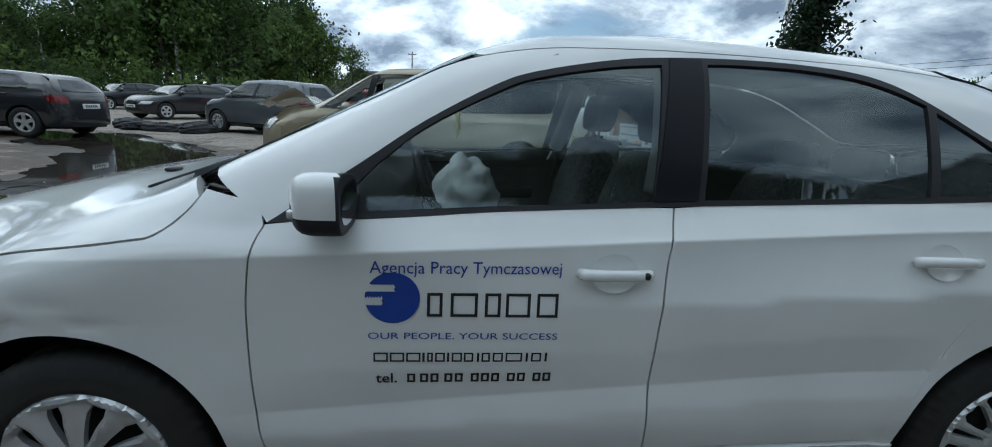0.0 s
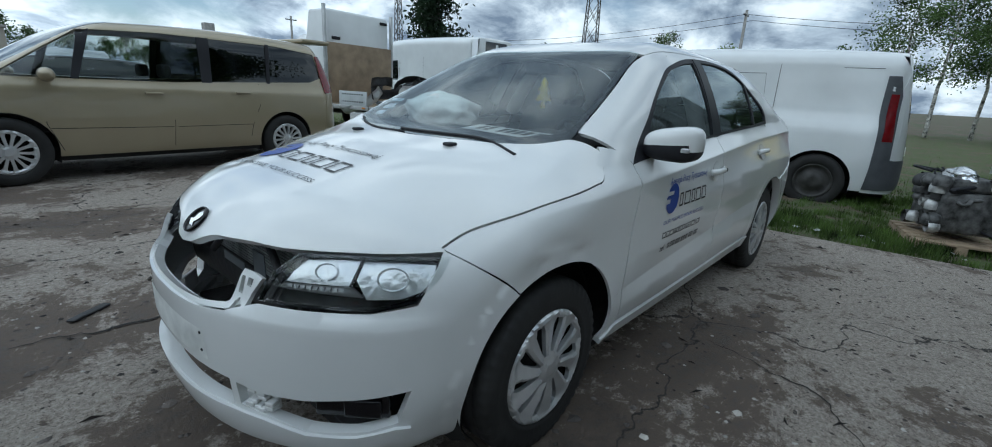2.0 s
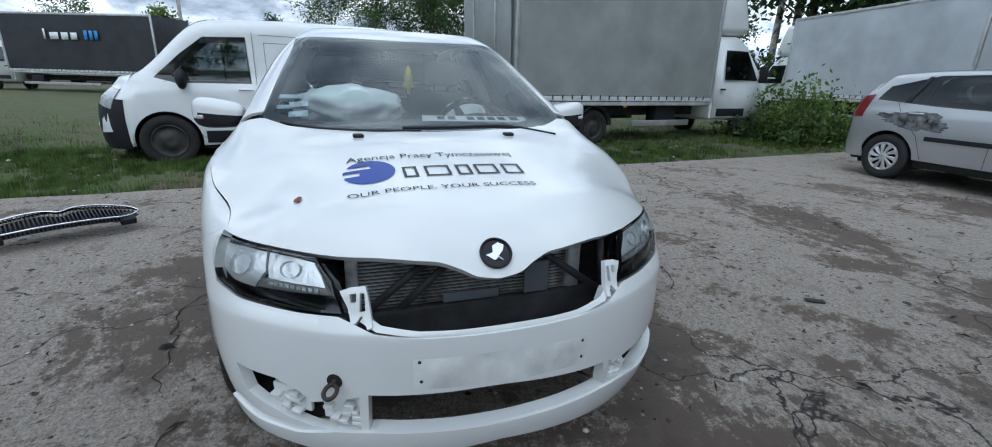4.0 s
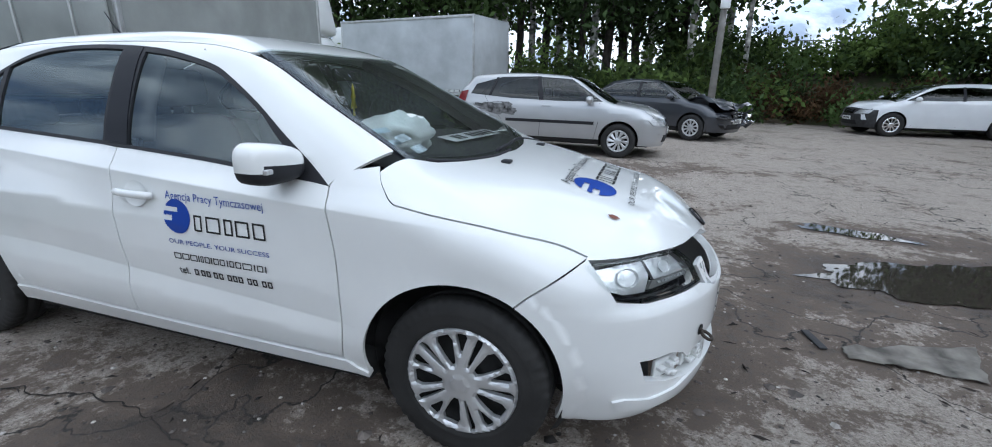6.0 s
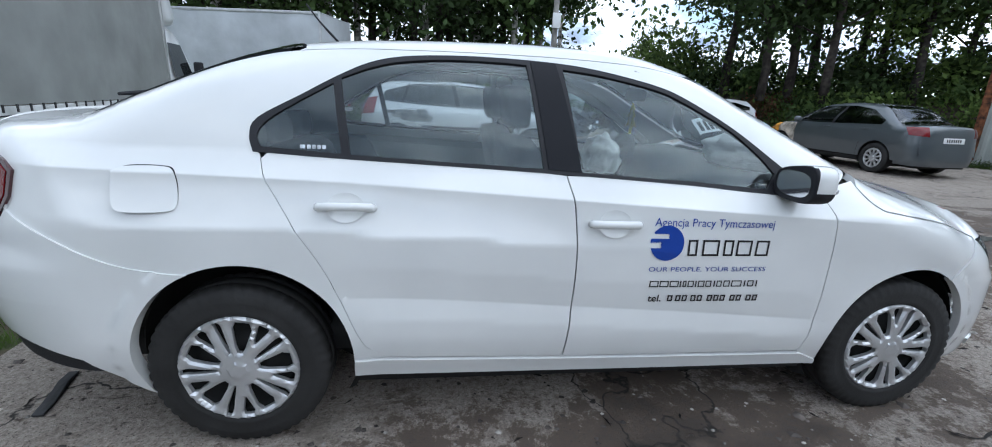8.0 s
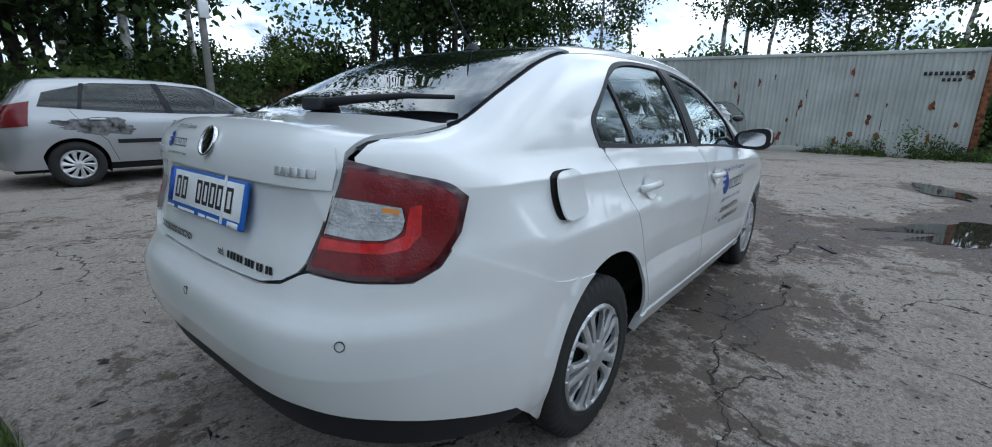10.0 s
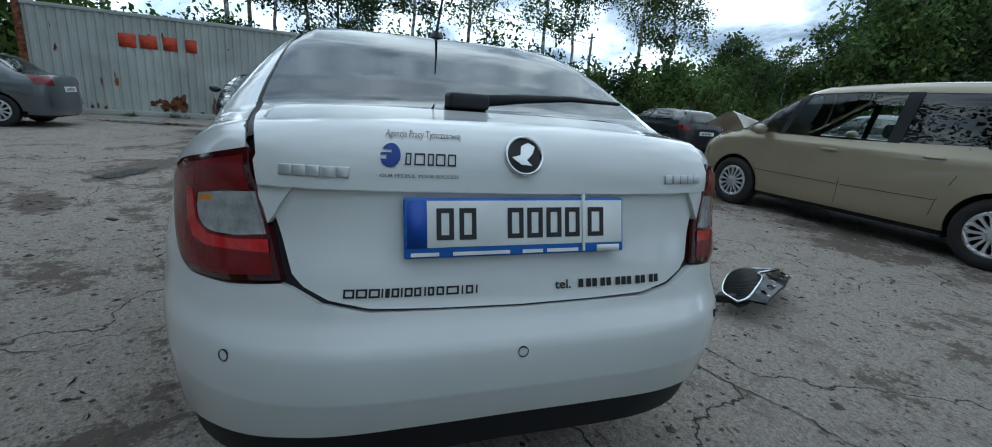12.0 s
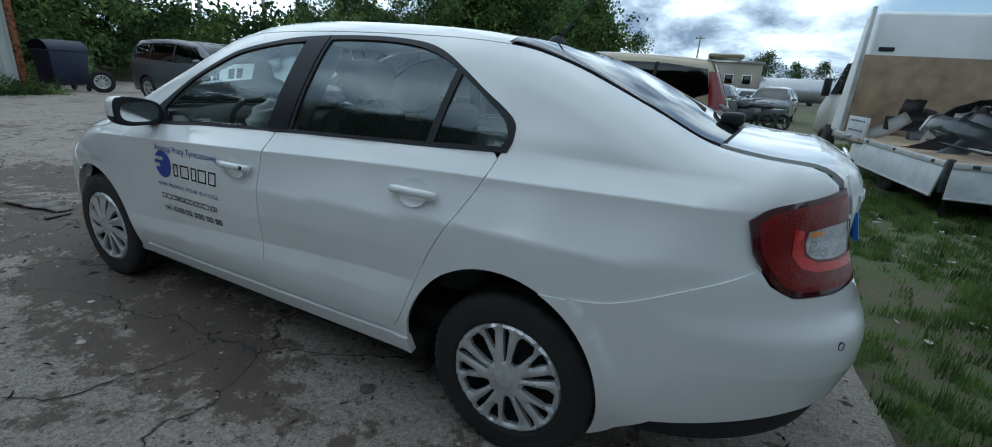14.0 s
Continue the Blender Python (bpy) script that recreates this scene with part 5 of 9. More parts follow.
part("airbag", crumpled((0.15, 0.27, 0.11), 3.0, None), airbag_cloth, car, "deployed limp white airbag").matrix_basis = pose(0.80, -0.30, 1.045)
part("airbag", crumpled((0.12, 0.17, 0.15), 8.0, None), airbag_cloth, car, "deployed limp white airbag").matrix_basis = pose(0.36, 0.36, 0.93)
part("dash_plate", boxes((-0.055, 0.055, -0.25, 0.25, 0.0, 0.002), bevel=0.0008), plate_white, car, "loose number plate on the dashboard, plain bars").matrix_basis = pose(0.93, 0.26, 1.005, 0, 8, -8)
bars("plate_mark", [(-0.18, 0.036), (-0.13, 0.036), (-0.04, 0.036), (0.01, 0.036), (0.06, 0.036), (0.11, 0.036), (0.17, 0.04)], 0.068, black_vinyl, car, lambda q: np.array([tuple(pose(0.93, 0.26, 1.0085, 0, 8, -8) @ Vector((-v + 0.035, u, 0))) for u, v in q]))
for y, z in ((-0.56, 1.055), (-0.55, 1.095)):
    part("windshield_sticker", boxes((-0.001, 0.001, -0.045, 0.045, -0.014, 0.014)), material("sticker_pale", (0.55, 0.68, 0.75), 0.5), car, "pale inspection sticker").matrix_basis = pose(float(curve((1.02, 0.98), (1.12, 0.86))(z)), y, z, 0, -60, 0)
bm = bmesh.new()
outline = [(0, 0.10), (-0.022, 0.065), (-0.012, 0.065), (-0.034, 0.03), (-0.018, 0.03), (-0.042, -0.02), (-0.010, -0.02), (-0.010, -0.055), (0.010, -0.055), (0.010, -0.02), (0.042, -0.02), (0.018, 0.03), (0.034, 0.03), (0.012, 0.065), (0.022, 0.065)]
f = bm.faces.new([bm.verts.new((0, y, z)) for y, z in outline])
ext = bmesh.ops.extrude_face_region(bm, geom=[f])
for v in [g for g in ext["geom"] if isinstance(g, bmesh.types.BMVert)]:
    v.co.x += 0.004
part("air_freshener", bm, material("yellow_card", (0.75, 0.60, 0.03), 0.7), car, "yellow tree-shaped card hanging from the mirror").matrix_basis = pose(0.38, 0.03, 1.15, 0, 0, 15)

# wheels
wheel(car, 1.296, 0.725, 0.298, "turbine", 0, 10)
wheel(car, -1.300, 0.725, 0.298, "twin", 0, 30)
wheel(car, 1.296, -0.712, 0.298, "twin", 0, 5)
wheel(car, -1.292, -0.735, 0.298, "twin", 0, 47)
part("underbody", boxes((-1.9, 1.5, -0.50, 0.50, 0.18, 0.30), (-0.9, 0.92, -0.76, 0.76, 0.2, 0.30)), dark_void, car)
part("cabin_floor", boxes((-1.6, 0.95, -0.70, 0.70, 0.30, 0.40), (-2.1, -1.6, -0.5, 0.5, 0.3, 0.75)), dark_void, car)

# ---------------------------------------------------------------- ground
def ground_material(name, kind):
    """Yard, soil or turf: tone, stains and relief at several sizes."""
    m = bpy.data.materials.new(name)
    m.use_nodes = True
    nodes, links = m.node_tree.nodes, m.node_tree.links
    b = nodes["Principled BSDF"]
    place = nodes.new("ShaderNodeTexCoord")

    def tex(scale, detail=8.0, rough=0.6, distort=0.0, stretch=None):
        n = nodes.new("ShaderNodeTexNoise")
        n.inputs["Scale"].default_value, n.inputs["Detail"].default_value = scale, detail
        n.inputs["Roughness"].default_value, n.inputs["Distortion"].default_value = rough, distort
        src = place.outputs["Object"]
        if stretch:
            mp = nodes.new("ShaderNodeMapping")
            mp.inputs["Scale"].default_value = stretch
            links.new(src, mp.inputs[0])
            src = mp.outputs[0]
        links.new(src, n.inputs["Vector"])
        return n.outputs[0]

    def step(src, lo, hi):
        r = nodes.new("ShaderNodeMapRange")
        r.inputs[1].default_value, r.inputs[2].default_value = lo, hi
        links.new(src, r.inputs[0])
        return r.outputs[0]

    def mix(fac, a, c):
        n = nodes.new("ShaderNodeMix")
        n.data_type = "RGBA"
        links.new(fac, n.inputs[0])
        for sock, v in ((n.inputs[6], a), (n.inputs[7], c)):
            if isinstance(v, tuple):
                sock.default_value = (*v, 1)
            else:
                links.new(v, sock)
        return n.outputs[2]

    fine, coarse, blot = tex(42, 8, 0.7), tex(3.2, 14, 0.75, 0.3), tex(0.55, 8, 0.62, 0.8)
    if kind == "yard":
        grain, flake = tex(110, 6, 0.8), tex(15, 10, 0.72, 0.2)
        base = mix(step(fine, 0.34, 0.66), (0.205, 0.172, 0.143), (0.500, 0.440, 0.380))
        base = mix(step(grain, 0.56, 0.61), base, (0.56, 0.50, 0.44))
        base = mix(step(grain, 0.44, 0.39), base, (0.070, 0.056, 0.045))
        base = mix(step(coarse, 0.53, 0.68), base, (0.175, 0.145, 0.120))
        pale = tex(1.1, 10, 0.72, 0.6)
        base = mix(step(pale, 0.60, 0.74), base, (0.40, 0.355, 0.305))
        # scattered mud crumbs and damp flecks
        base = mix(step(flake, 0.60, 0.635), base, (0.085, 0.066, 0.053))
        base = mix(step(tex(5.5, 12, 0.78, 0.5, (1.0, 2.2, 1.0)), 0.60, 0.64), base, (0.105, 0.082, 0.066))
        # dirt that gathers in hollows, with crumbling edges
        hollow = tex(0.75, 15, 0.80, 0.4)
        for cx, cy, rx, ry, turn, deep in STAINS:
            mp = nodes.new("ShaderNodeMapping")
            mp.vector_type = "TEXTURE"
            mp.inputs["Location"].default_value = (cx, cy, 0)
            mp.inputs["Rotation"].default_value = (0, 0, radians(turn))
            mp.inputs["Scale"].default_value = (rx * 1.5, ry * 1.5, 1)
            links.new(place.outputs["Object"], mp.inputs[0])
            far_ = nodes.new("ShaderNodeVectorMath")
            far_.operation = "LENGTH"
            links.new(mp.outputs[0], far_.inputs[0])
            mr = nodes.new("ShaderNodeMapRange")
            mr.inputs[2].default_value, mr.inputs[3].default_value, mr.inputs[4].default_value = 1.0, deep, 0.0
            links.new(far_.outputs["Value"], mr.inputs[0])
            add = nodes.new("ShaderNodeMath")
            links.new(hollow, add.inputs[0])
            links.new(mr.outputs[0], add.inputs[1])
            hollow = add.outputs[0]
        crumb = tex(7.5, 12, 0.85)
        scale_ = nodes.new("ShaderNodeMath")
        scale_.operation = "MULTIPLY_ADD"
        scale_.inputs[1].default_value, scale_.inputs[2].default_value = 0.60, -0.30
        links.new(crumb, scale_.inputs[0])
        add = nodes.new("ShaderNodeMath")
        links.new(hollow, add.inputs[0])
        links.new(scale_.outputs[0], add.inputs[1])
        hollow = add.outputs[0]
        base = mix(step(hollow, 0.555, 0.600), base, (0.135, 0.103, 0.080))
        base = mix(step(hollow, 0.640, 0.72), base, (0.080, 0.062, 0.050))
        blot = hollow
        grit = nodes.new("ShaderNodeTexVoronoi")
        grit.inputs["Scale"].default_value = 38.0
        links.new(place.outputs["Object"], grit.inputs["Vector"])
        base = mix(step(grit.outputs[0], 0.13, 0.08), base, (0.06, 0.05, 0.043))
        # fine cracks
        vor = nodes.new("ShaderNodeTexVoronoi")
        vor.feature = "DISTANCE_TO_EDGE"
        vor.inputs["Scale"].default_value = 0.42
        warp = nodes.new("ShaderNodeVectorMath")
        warp.operation = "ADD"
        wob = nodes.new("ShaderNodeTexNoise")
        wob.inputs["Scale"].default_value, wob.inputs["Detail"].default_value = 1.6, 9
        links.new(place.outputs["Object"], wob.inputs["Vector"])
        links.new(place.outputs["Object"], warp.inputs[0])
        links.new(wob.outputs["Color"], warp.inputs[1])
        links.new(warp.outputs[0], vor.inputs["Vector"])
        crack = step(vor.outputs[0], 0.004, 0.001)
        base = mix(crack, base, (0.03, 0.026, 0.022))
        links.new(base, b.inputs["Base Color"])
        wet = step(blot, 0.60, 0.74)
        r = nodes.new("ShaderNodeMapRange")
        r.inputs[3].default_value, r.inputs[4].default_value = 0.88, 0.44
        links.new(wet, r.inputs[0])
        links.new(r.outputs[0], b.inputs["Roughness"])
        bump_src, depth = tex(34, 12, 0.82), 0.022
    elif kind == "soil":
        base = mix(step(coarse, 0.35, 0.65), (0.075, 0.055, 0.042), (0.14, 0.105, 0.075))
        base = mix(step(blot, 0.45, 0.62), base, (0.050, 0.075, 0.022))
        links.new(base, b.inputs["Base Color"])
        b.inputs["Roughness"].default_value = 0.95
        bump_src, depth = tex(9, 9, 0.7), 0.05
    else:
        base = mix(step(fine, 0.3, 0.7), (0.050, 0.078, 0.022), (0.105, 0.145, 0.042))
        base = mix(step(tex(4.5, 12, 0.8, 0.5), 0.47, 0.58), base, (0.115, 0.088, 0.060))
        base = mix(step(tex(60, 6, 0.8), 0.40, 0.33), base, (0.035, 0.028, 0.020))
        base = mix(step(tex(1.3, 10, 0.7, 0.4), 0.53, 0.63), base, (0.135, 0.098, 0.070))
        links.new(base, b.inputs["Base Color"])
        b.inputs["Roughness"].default_value = 0.95
        bump_src, depth = tex(30, 9, 0.7), 0.03
    k = nodes.new("ShaderNodeBump")
    k.inputs["Strength"].default_value, k.inputs["Distance"].default_value = 1.0, depth
    links.new(bump_src, k.inputs["Height"])
    links.new(k.outputs[0], b.inputs["Normal"])
    return m


PUDDLES = ((5.0, -5.5, 2.9, 1.35, -56, 1), (4.3, -2.7, 1.5, 0.55, -42, 9), (8.0, -9.2, 3.2, 1.1, -40, 2), (4.15, 1.8, 1.05, 0.42, 8, 3), (3.7, 2.9, 0.48, 0.12, -15, 4), (6.4, -3.6, 1.3, 0.7, -20, 5), (9.3, 2.6, 1.2, 0.4, 60, 6), (7.4, -2.4, 0.8, 0.3, 15, 7), (11.5, 5.2, 1.1, 0.3, 80, 8))
STAINS = [(0.3, -1.05, 1.9, 0.50, 4, 0.16), (0.7, 0.9, 1.2, 0.50, -6, 0.11), (1.9, 1.7, 0.8, 0.9, 20, 0.10), (2.7, 0.9, 0.7, 0.5, 60, 0.10), (3.5, 0.8, 1.7, 0.9, 20, 0.14), (3.4, -0.5, 0.8, 0.4, 40, 0.12), (0.9, 3.4, 1.2, 0.4, 12, 0.14), (5.5, 2.6, 2.2, 0.9, 10, 0.14), (1.6, -3.1, 1.0, 0.4, -20, 0.12), (5.2, 0.6, 1.6, 0.6, 40, 0.14), (2.6, -1.1, 0.7, 0.35, 50, 0.12), (0.3, 2.1, 0.5, 0.25, 30, 0.11), (0.8, -4.9, 2.4, 0.6, 5, 0.14), (1.0, 6.0, 2.2, 0.8, 0, 0.16), (1.48, 2.02, 0.40, 0.16, 35, 0.14), (-0.3, 3.75, 0.9, 0.3, 10, 0.16), (0.2, -2.4, 0.5, 0.22, 20, 0.17), (0.1, 1.0, 1.4, 0.32, -4, 0.10), (1.0, 3.0, 0.3, 0.12, 60, 0.16), (2.2, 3.1, 0.6, 0.2, 30, 0.15)] + [(x, y, a * 1.2, b * 1.35, t, 0.26) for x, y, a, b, t, _ in PUDDLES]
yard_mat, soil_mat, turf_mat = (ground_material(n, n) for n in ("yard", "soil", "turf"))
EDGE = lambda y: -2.62 - 0.088 * y  # noqa: E731


def sheet(name, xs, ys, height, mat, label, category):
    bm = bmesh.new()
    rows = [[bm.verts.new((x, y, height(x, y))) for y in ys] for x in xs]
    for a, b in zip(rows, rows[1:]):
        for j in range(len(ys) - 1):
            bm.faces.new((a[j], b[j], b[j + 1], a[j + 1]))
    return tagged(part(name, bm, mat), label, category, kind="structure")


far = [-900, -300, -120, -60, -40, -28, -20, -15, -11, -8, -6, -4.5, -3.2, -2, 0, 2, 4, 6, 8, 11, 15, 20, 28, 40, 60, 120, 300, 900]
sheet("ground", far, far, lambda x, y: -0.075 + (0.03 * noise.noise(Vector((x, y, 0)) * 0.6) if abs(x) < 60 and abs(y) < 60 else 0), soil_mat, "bare soil and short grass ground reaching the horizon", "ground")
# the concrete yard, with a worn edge towards the grass
ys = [-70, -50, -40, *np.arange(-30, 20, 0.2), 24, 32]
bm = bmesh.new()
prev = None
for y in ys:
    e = EDGE(y) + 0.035 * noise.noise(Vector((0, y * 1.7, 0))) + 0.015 * noise.noise(Vector((4, y * 7, 0)))
    row = [bm.verts.new((x, y, z)) for x, z in ((e + 0.03, -0.12), (e, -0.02), (e + 0.02, -0.003), (e + 0.06, 0.0), (8.0, 0.0), (75, 0.0))]
    if prev:
        for j in range(5):
            bm.faces.new((prev[j], prev[j + 1], row[j + 1], row[j]))
    prev = row
tagged(part("pavement", bm, yard_mat, smooth=False), "cracked grey concrete yard with dirt and damp stains", "pavement", kind="structure")
# turf strip beside it
def lawn_height(d, y):
    return -0.035 + 0.05 * noise.noise(Vector((d, y, 3)) * 0.8) + 0.03 * min(1, d)


tx = [*np.arange(0.0, 5.01, 0.25), 6, 8, 10, 13, 17, 22, 30]
ty = [-40, -30, *np.arange(-24, 16.1, 0.5), 20, 26, 40]
bm = bmesh.new()
rows = [[bm.verts.new((EDGE(y) + 0.05 - d, y, lawn_height(d, y))) for y in ty] for d in tx]
for a, b in zip(rows, rows[1:]):
    for j in range(len(ty) - 1):
        bm.faces.new((a[j], a[j + 1], b[j + 1], b[j]))
tagged(part("lawn", bm, turf_mat), "rough grass strip with bare patches beside the yard", "grass", kind="structure")

# puddles: thin still water in hollows
water = bpy.data.materials.new("puddle_water")
water.use_nodes = True
pb = water.node_tree.nodes["Principled BSDF"]
pb.inputs["Base Color"].default_value, pb.inputs["Roughness"].default_value, pb.inputs["IOR"].default_value = (0.035, 0.030, 0.024, 1), 0.03, 1.4


def blob(cx, cy, rx, ry, turn, seed, ragged=0.35, n=90):
    out = []
    for k in range(n):
        a = math.tau * k / n
        d = Vector((math.cos(a), math.sin(a), seed))
        r = 1 + ragged * noise.noise(d * 1.3) + ragged * 0.6 * noise.noise(d * 3.7) + ragged * 0.25 * noise.noise(d * 9)
        x, y = rx * r * math.cos(a), ry * r * math.sin(a)
        ca, sa = math.cos(radians(turn)), math.sin(radians(turn))
        out.append((cx + x * ca - y * sa, cy + x * sa + y * ca))
    return out


def puddle(cx, cy, rx, ry, turn, seed, z):
    bm = bmesh.new()
    bm.faces.new([bm.verts.new((x, y, z)) for x, y in blob(cx, cy, rx, ry, turn, seed, 0.5, 160)])
    tagged(part("puddle", bm, water), "shallow rain puddle reflecting the sky", "puddle", kind="structure")


for k, spec in enumerate(PUDDLES):
    puddle(*spec, 0.004 + 0.0012 * k)

# open cracks in the concrete
crack_mat = material("crack_dirt", (0.022, 0.018, 0.015), 0.95, vary=0.4, scale=20)


def crack(pts, seed, width=0.012):
    line = spline(pts, 34)
    left, right = [], []
    for i, (x, y) in enumerate(line):
        n = Vector((x, y, seed))
        x += 0.10 * noise.noise(n * 2.6) + 0.045 * noise.noise(n * 9) + 0.02 * noise.noise(n * 23)
        y += 0.10 * noise.noise(n * 2.6 + Vector((9, 0, 0))) + 0.045 * noise.noise(n * 9 + Vector((5, 0, 0))) + 0.02 * noise.noise(n * 23 + Vector((3, 0, 0)))
        a = Vector(line[min(i + 1, len(line) - 1)]) - Vector(line[max(i - 1, 0)])
        a = Vector((-a.y, a.x)).normalized() * width * 0.55 * (0.2 + 0.9 * abs(noise.noise(n * 6))) * (0.25 + min(1, i / 8, (len(line) - 1 - i) / 8))
        left.append((x + a.x, y + a.y))
        right.append((x - a.x, y - a.y))
    bm = bmesh.new()
    vs = [(bm.verts.new((*p, 0.005)), bm.verts.new((*q, 0.005))) for p, q in zip(left, right)]
    for (a, b), (c, d) in zip(vs, vs[1:]):
        bm.faces.new((a, b, d, c))
    tagged(part("crack", bm, crack_mat), "dirt-filled crack in the concrete", "crack", kind="structure")


CRACKS = (
    ([(1.34, -1.08), (0.75, -1.18), (-0.03, -1.01), (-0.61, -1.11), (-1.04, -1.21), (-1.36, -1.22), (-1.75, -1.34), (-2.3, -1.5)], 0.013),
    ([(0.3, -1.15), (0.2, -1.7), (0.1, -2.4), (0.58, -3.6)], 0.010),
    ([(0.09, 0.97), (0.29, 1.52), (0.55, 1.7), (0.58, 1.92), (0.60, 2.25)], 0.010),
    ([(0.55, 1.7), (0.78, 1.62), (0.92, 1.52), (0.98, 1.42)], 0.012),
    ([(2.5, -1.10), (2.24, -1.05), (2.02, -1.07), (1.82, -1.04), (1.5, -1.0)], 0.022),
    ([(-2.1, 1.9), (-1.4, 2.6), (-0.9, 3.8), (-1.0, 5.4)], 0.008),
    ([(3.2, 1.3), (4.2, 0.9), (5.0, 0.2), (6.4, -0.3)], 0.010),
    ([(-0.6, 1.2), (-0.9, 1.7), (-0.7, 2.3), (-1.1, 2.9)], 0.007),
    ([(1.0, 4.2), (3.0, 4.6), (5.5, 4.4), (8.0, 4.9)], 0.010),
)
for k, (pts, w) in enumerate(CRACKS):
    crack(pts, k * 3.1, w)

# litter: flakes, stones, twigs
rnd = random.Random(5)
bm = bmesh.new()
for k in range(4600):
    x, y = rnd.gauss(0.6, 2.9), rnd.gauss(0, 3.2)
    if x < EDGE(y) + 0.1:
        continue
    s = rnd.uniform(0.004, 0.016) * (2.4 if rnd.random() < 0.06 else 1)
    a = rnd.uniform(0, math.tau)
    n = rnd.randint(4, 6)
    base = [Vector((x + s * rnd.uniform(0.6, 1.2) * math.cos(a + math.tau * i / n), y + s * rnd.uniform(0.6, 1.2) * math.sin(a + math.tau * i / n), 0.002)) for i in range(n)]
    top = bm.verts.new((x, y, 0.002 + s * rnd.uniform(0.15, 0.5)))
    vs = [bm.verts.new(p) for p in base]
    for i in range(n):
        bm.faces.new((vs[i], vs[(i + 1) % n], top))
tagged(part("gravel", bm, material("gravel_bits", (0.10, 0.085, 0.075), 0.9, vary=0.6, scale=4), smooth=False), "loose grit and mud flakes scattered on the concrete", "gravel", kind="stuff")

# pale chips of concrete
bm = bmesh.new()
for k in range(1800):
    x, y = rnd.gauss(0.8, 2.8), rnd.gauss(0, 3.2)
    if x < EDGE(y) + 0.1:
        continue
    s, a = rnd.uniform(0.003, 0.011) * (2.2 if rnd.random() < 0.05 else 1), rnd.uniform(0, math.tau)
    vs = [bm.verts.new((x + s * rnd.uniform(0.7, 1.2) * math.cos(a + math.tau * i / 5), y + s * rnd.uniform(0.7, 1.2) * math.sin(a + math.tau * i / 5), 0.002)) for i in range(5)]
    top = bm.verts.new((x, y, 0.002 + s * rnd.uniform(0.3, 0.7)))
    for i in range(5):
        bm.faces.new((vs[i], vs[(i + 1) % 5], top))
tagged(part("concrete_chips", bm, material("chip_grey", (0.46, 0.43, 0.39), 0.9, vary=0.4, scale=5), smooth=False), "pale chips of concrete scattered on the yard", "gravel", kind="stuff")

# dark splinters and twigs
bm = bmesh.new()
for k in range(420):
    x, y = rnd.gauss(0.6, 2.6), rnd.gauss(0, 3.0)
    if x < EDGE(y) + 0.05:
        continue
    a, n, w = rnd.uniform(0, math.tau), rnd.uniform(0.010, 0.045), rnd.uniform(0.002, 0.006)
    c, q = Vector((math.cos(a), math.sin(a), 0)), Vector((-math.sin(a), math.cos(a), 0))
    o = Vector((x, y, 0.004))
    bend = q * rnd.uniform(-0.3, 0.3) * n
    lo = [bm.verts.new(p) for p in (o - c * n, o - q * w + bend, o + c * n, o + q * w + bend)]
    hi = bm.verts.new(o + bend + Vector((0, 0, rnd.uniform(0.004, 0.012))))
    for i in range(4):
        bm.faces.new((lo[i], lo[(i + 1) % 4], hi))
tagged(part("twigs", bm, material("twig", (0.035, 0.028, 0.024), 0.9, vary=0.5, scale=6), smooth=False), "dark splinters and twigs scattered on the concrete", "debris", kind="stuff")

# grass blades along the strip
gr = np.random.default_rng(4)
N = 250000
d = np.concatenate([gr.gamma(1.6, 1.7, 130000), gr.uniform(0, 3.2, 120000)])
y = np.concatenate([gr.uniform(-14, 12, 130000), gr.uniform(-6.5, 5.5, 120000)])
clump = np.array([0.55 * noise.noise(Vector((a, b, 0)) * 0.9) + 0.75 * noise.noise(Vector((a, b, 7)) * 6.5) for a, b in zip(d, y)])
keep = clump > gr.uniform(-0.32, 0.22, N)
d, y, clump = d[keep], y[keep], clump[keep]
x = EDGE(y) + 0.02 - d
h = gr.uniform(0.022, 0.075, len(x)) * (1 + 1.8 * np.clip(clump, 0, 1))
turn, lean = gr.uniform(0, math.tau, len(x)), gr.uniform(0.0, 0.6, len(x)) * h
w = gr.uniform(0.003, 0.007, len(x))
lie = np.array([lawn_height(a, b) for a, b in zip(d, y)]) - 0.012
root = np.stack([x, y, lie], 1)
side = np.stack([np.cos(turn) * w, np.sin(turn) * w, 0 * w], 1)
tip = root + np.stack([-np.sin(turn) * lean, np.cos(turn) * lean, h + 0.012], 1)
verts = np.concatenate([root - side, root + side, tip])
n = len(x)
me = bpy.data.meshes.new("grass_blades")
me.from_pydata(verts.tolist(), [], [(i, i + n, i + 2 * n) for i in range(n)])
blade_mat = material("grass_blade", (0.115, 0.185, 0.042), 0.8, vary=0.45, scale=5.0)
bn, bl = blade_mat.node_tree.nodes, blade_mat.node_tree.links
thru_, both_ = bn.new("ShaderNodeBsdfTranslucent"), bn.new("ShaderNodeMixShader")
both_.inputs[0].default_value = 0.5
bl.new(bn["Principled BSDF"].inputs["Base Color"].links[0].from_socket, thru_.inputs[0])
bl.new(bn["Principled BSDF"].outputs[0], both_.inputs[1])
bl.new(thru_.outputs[0], both_.inputs[2])
bl.new(both_.outputs[0], bn["Material Output"].inputs[0])
me.materials.append(blade_mat)
tagged(part("grass_tufts", me, blade_mat), "rough green grass tufts on the strip", "grass", kind="stuff")

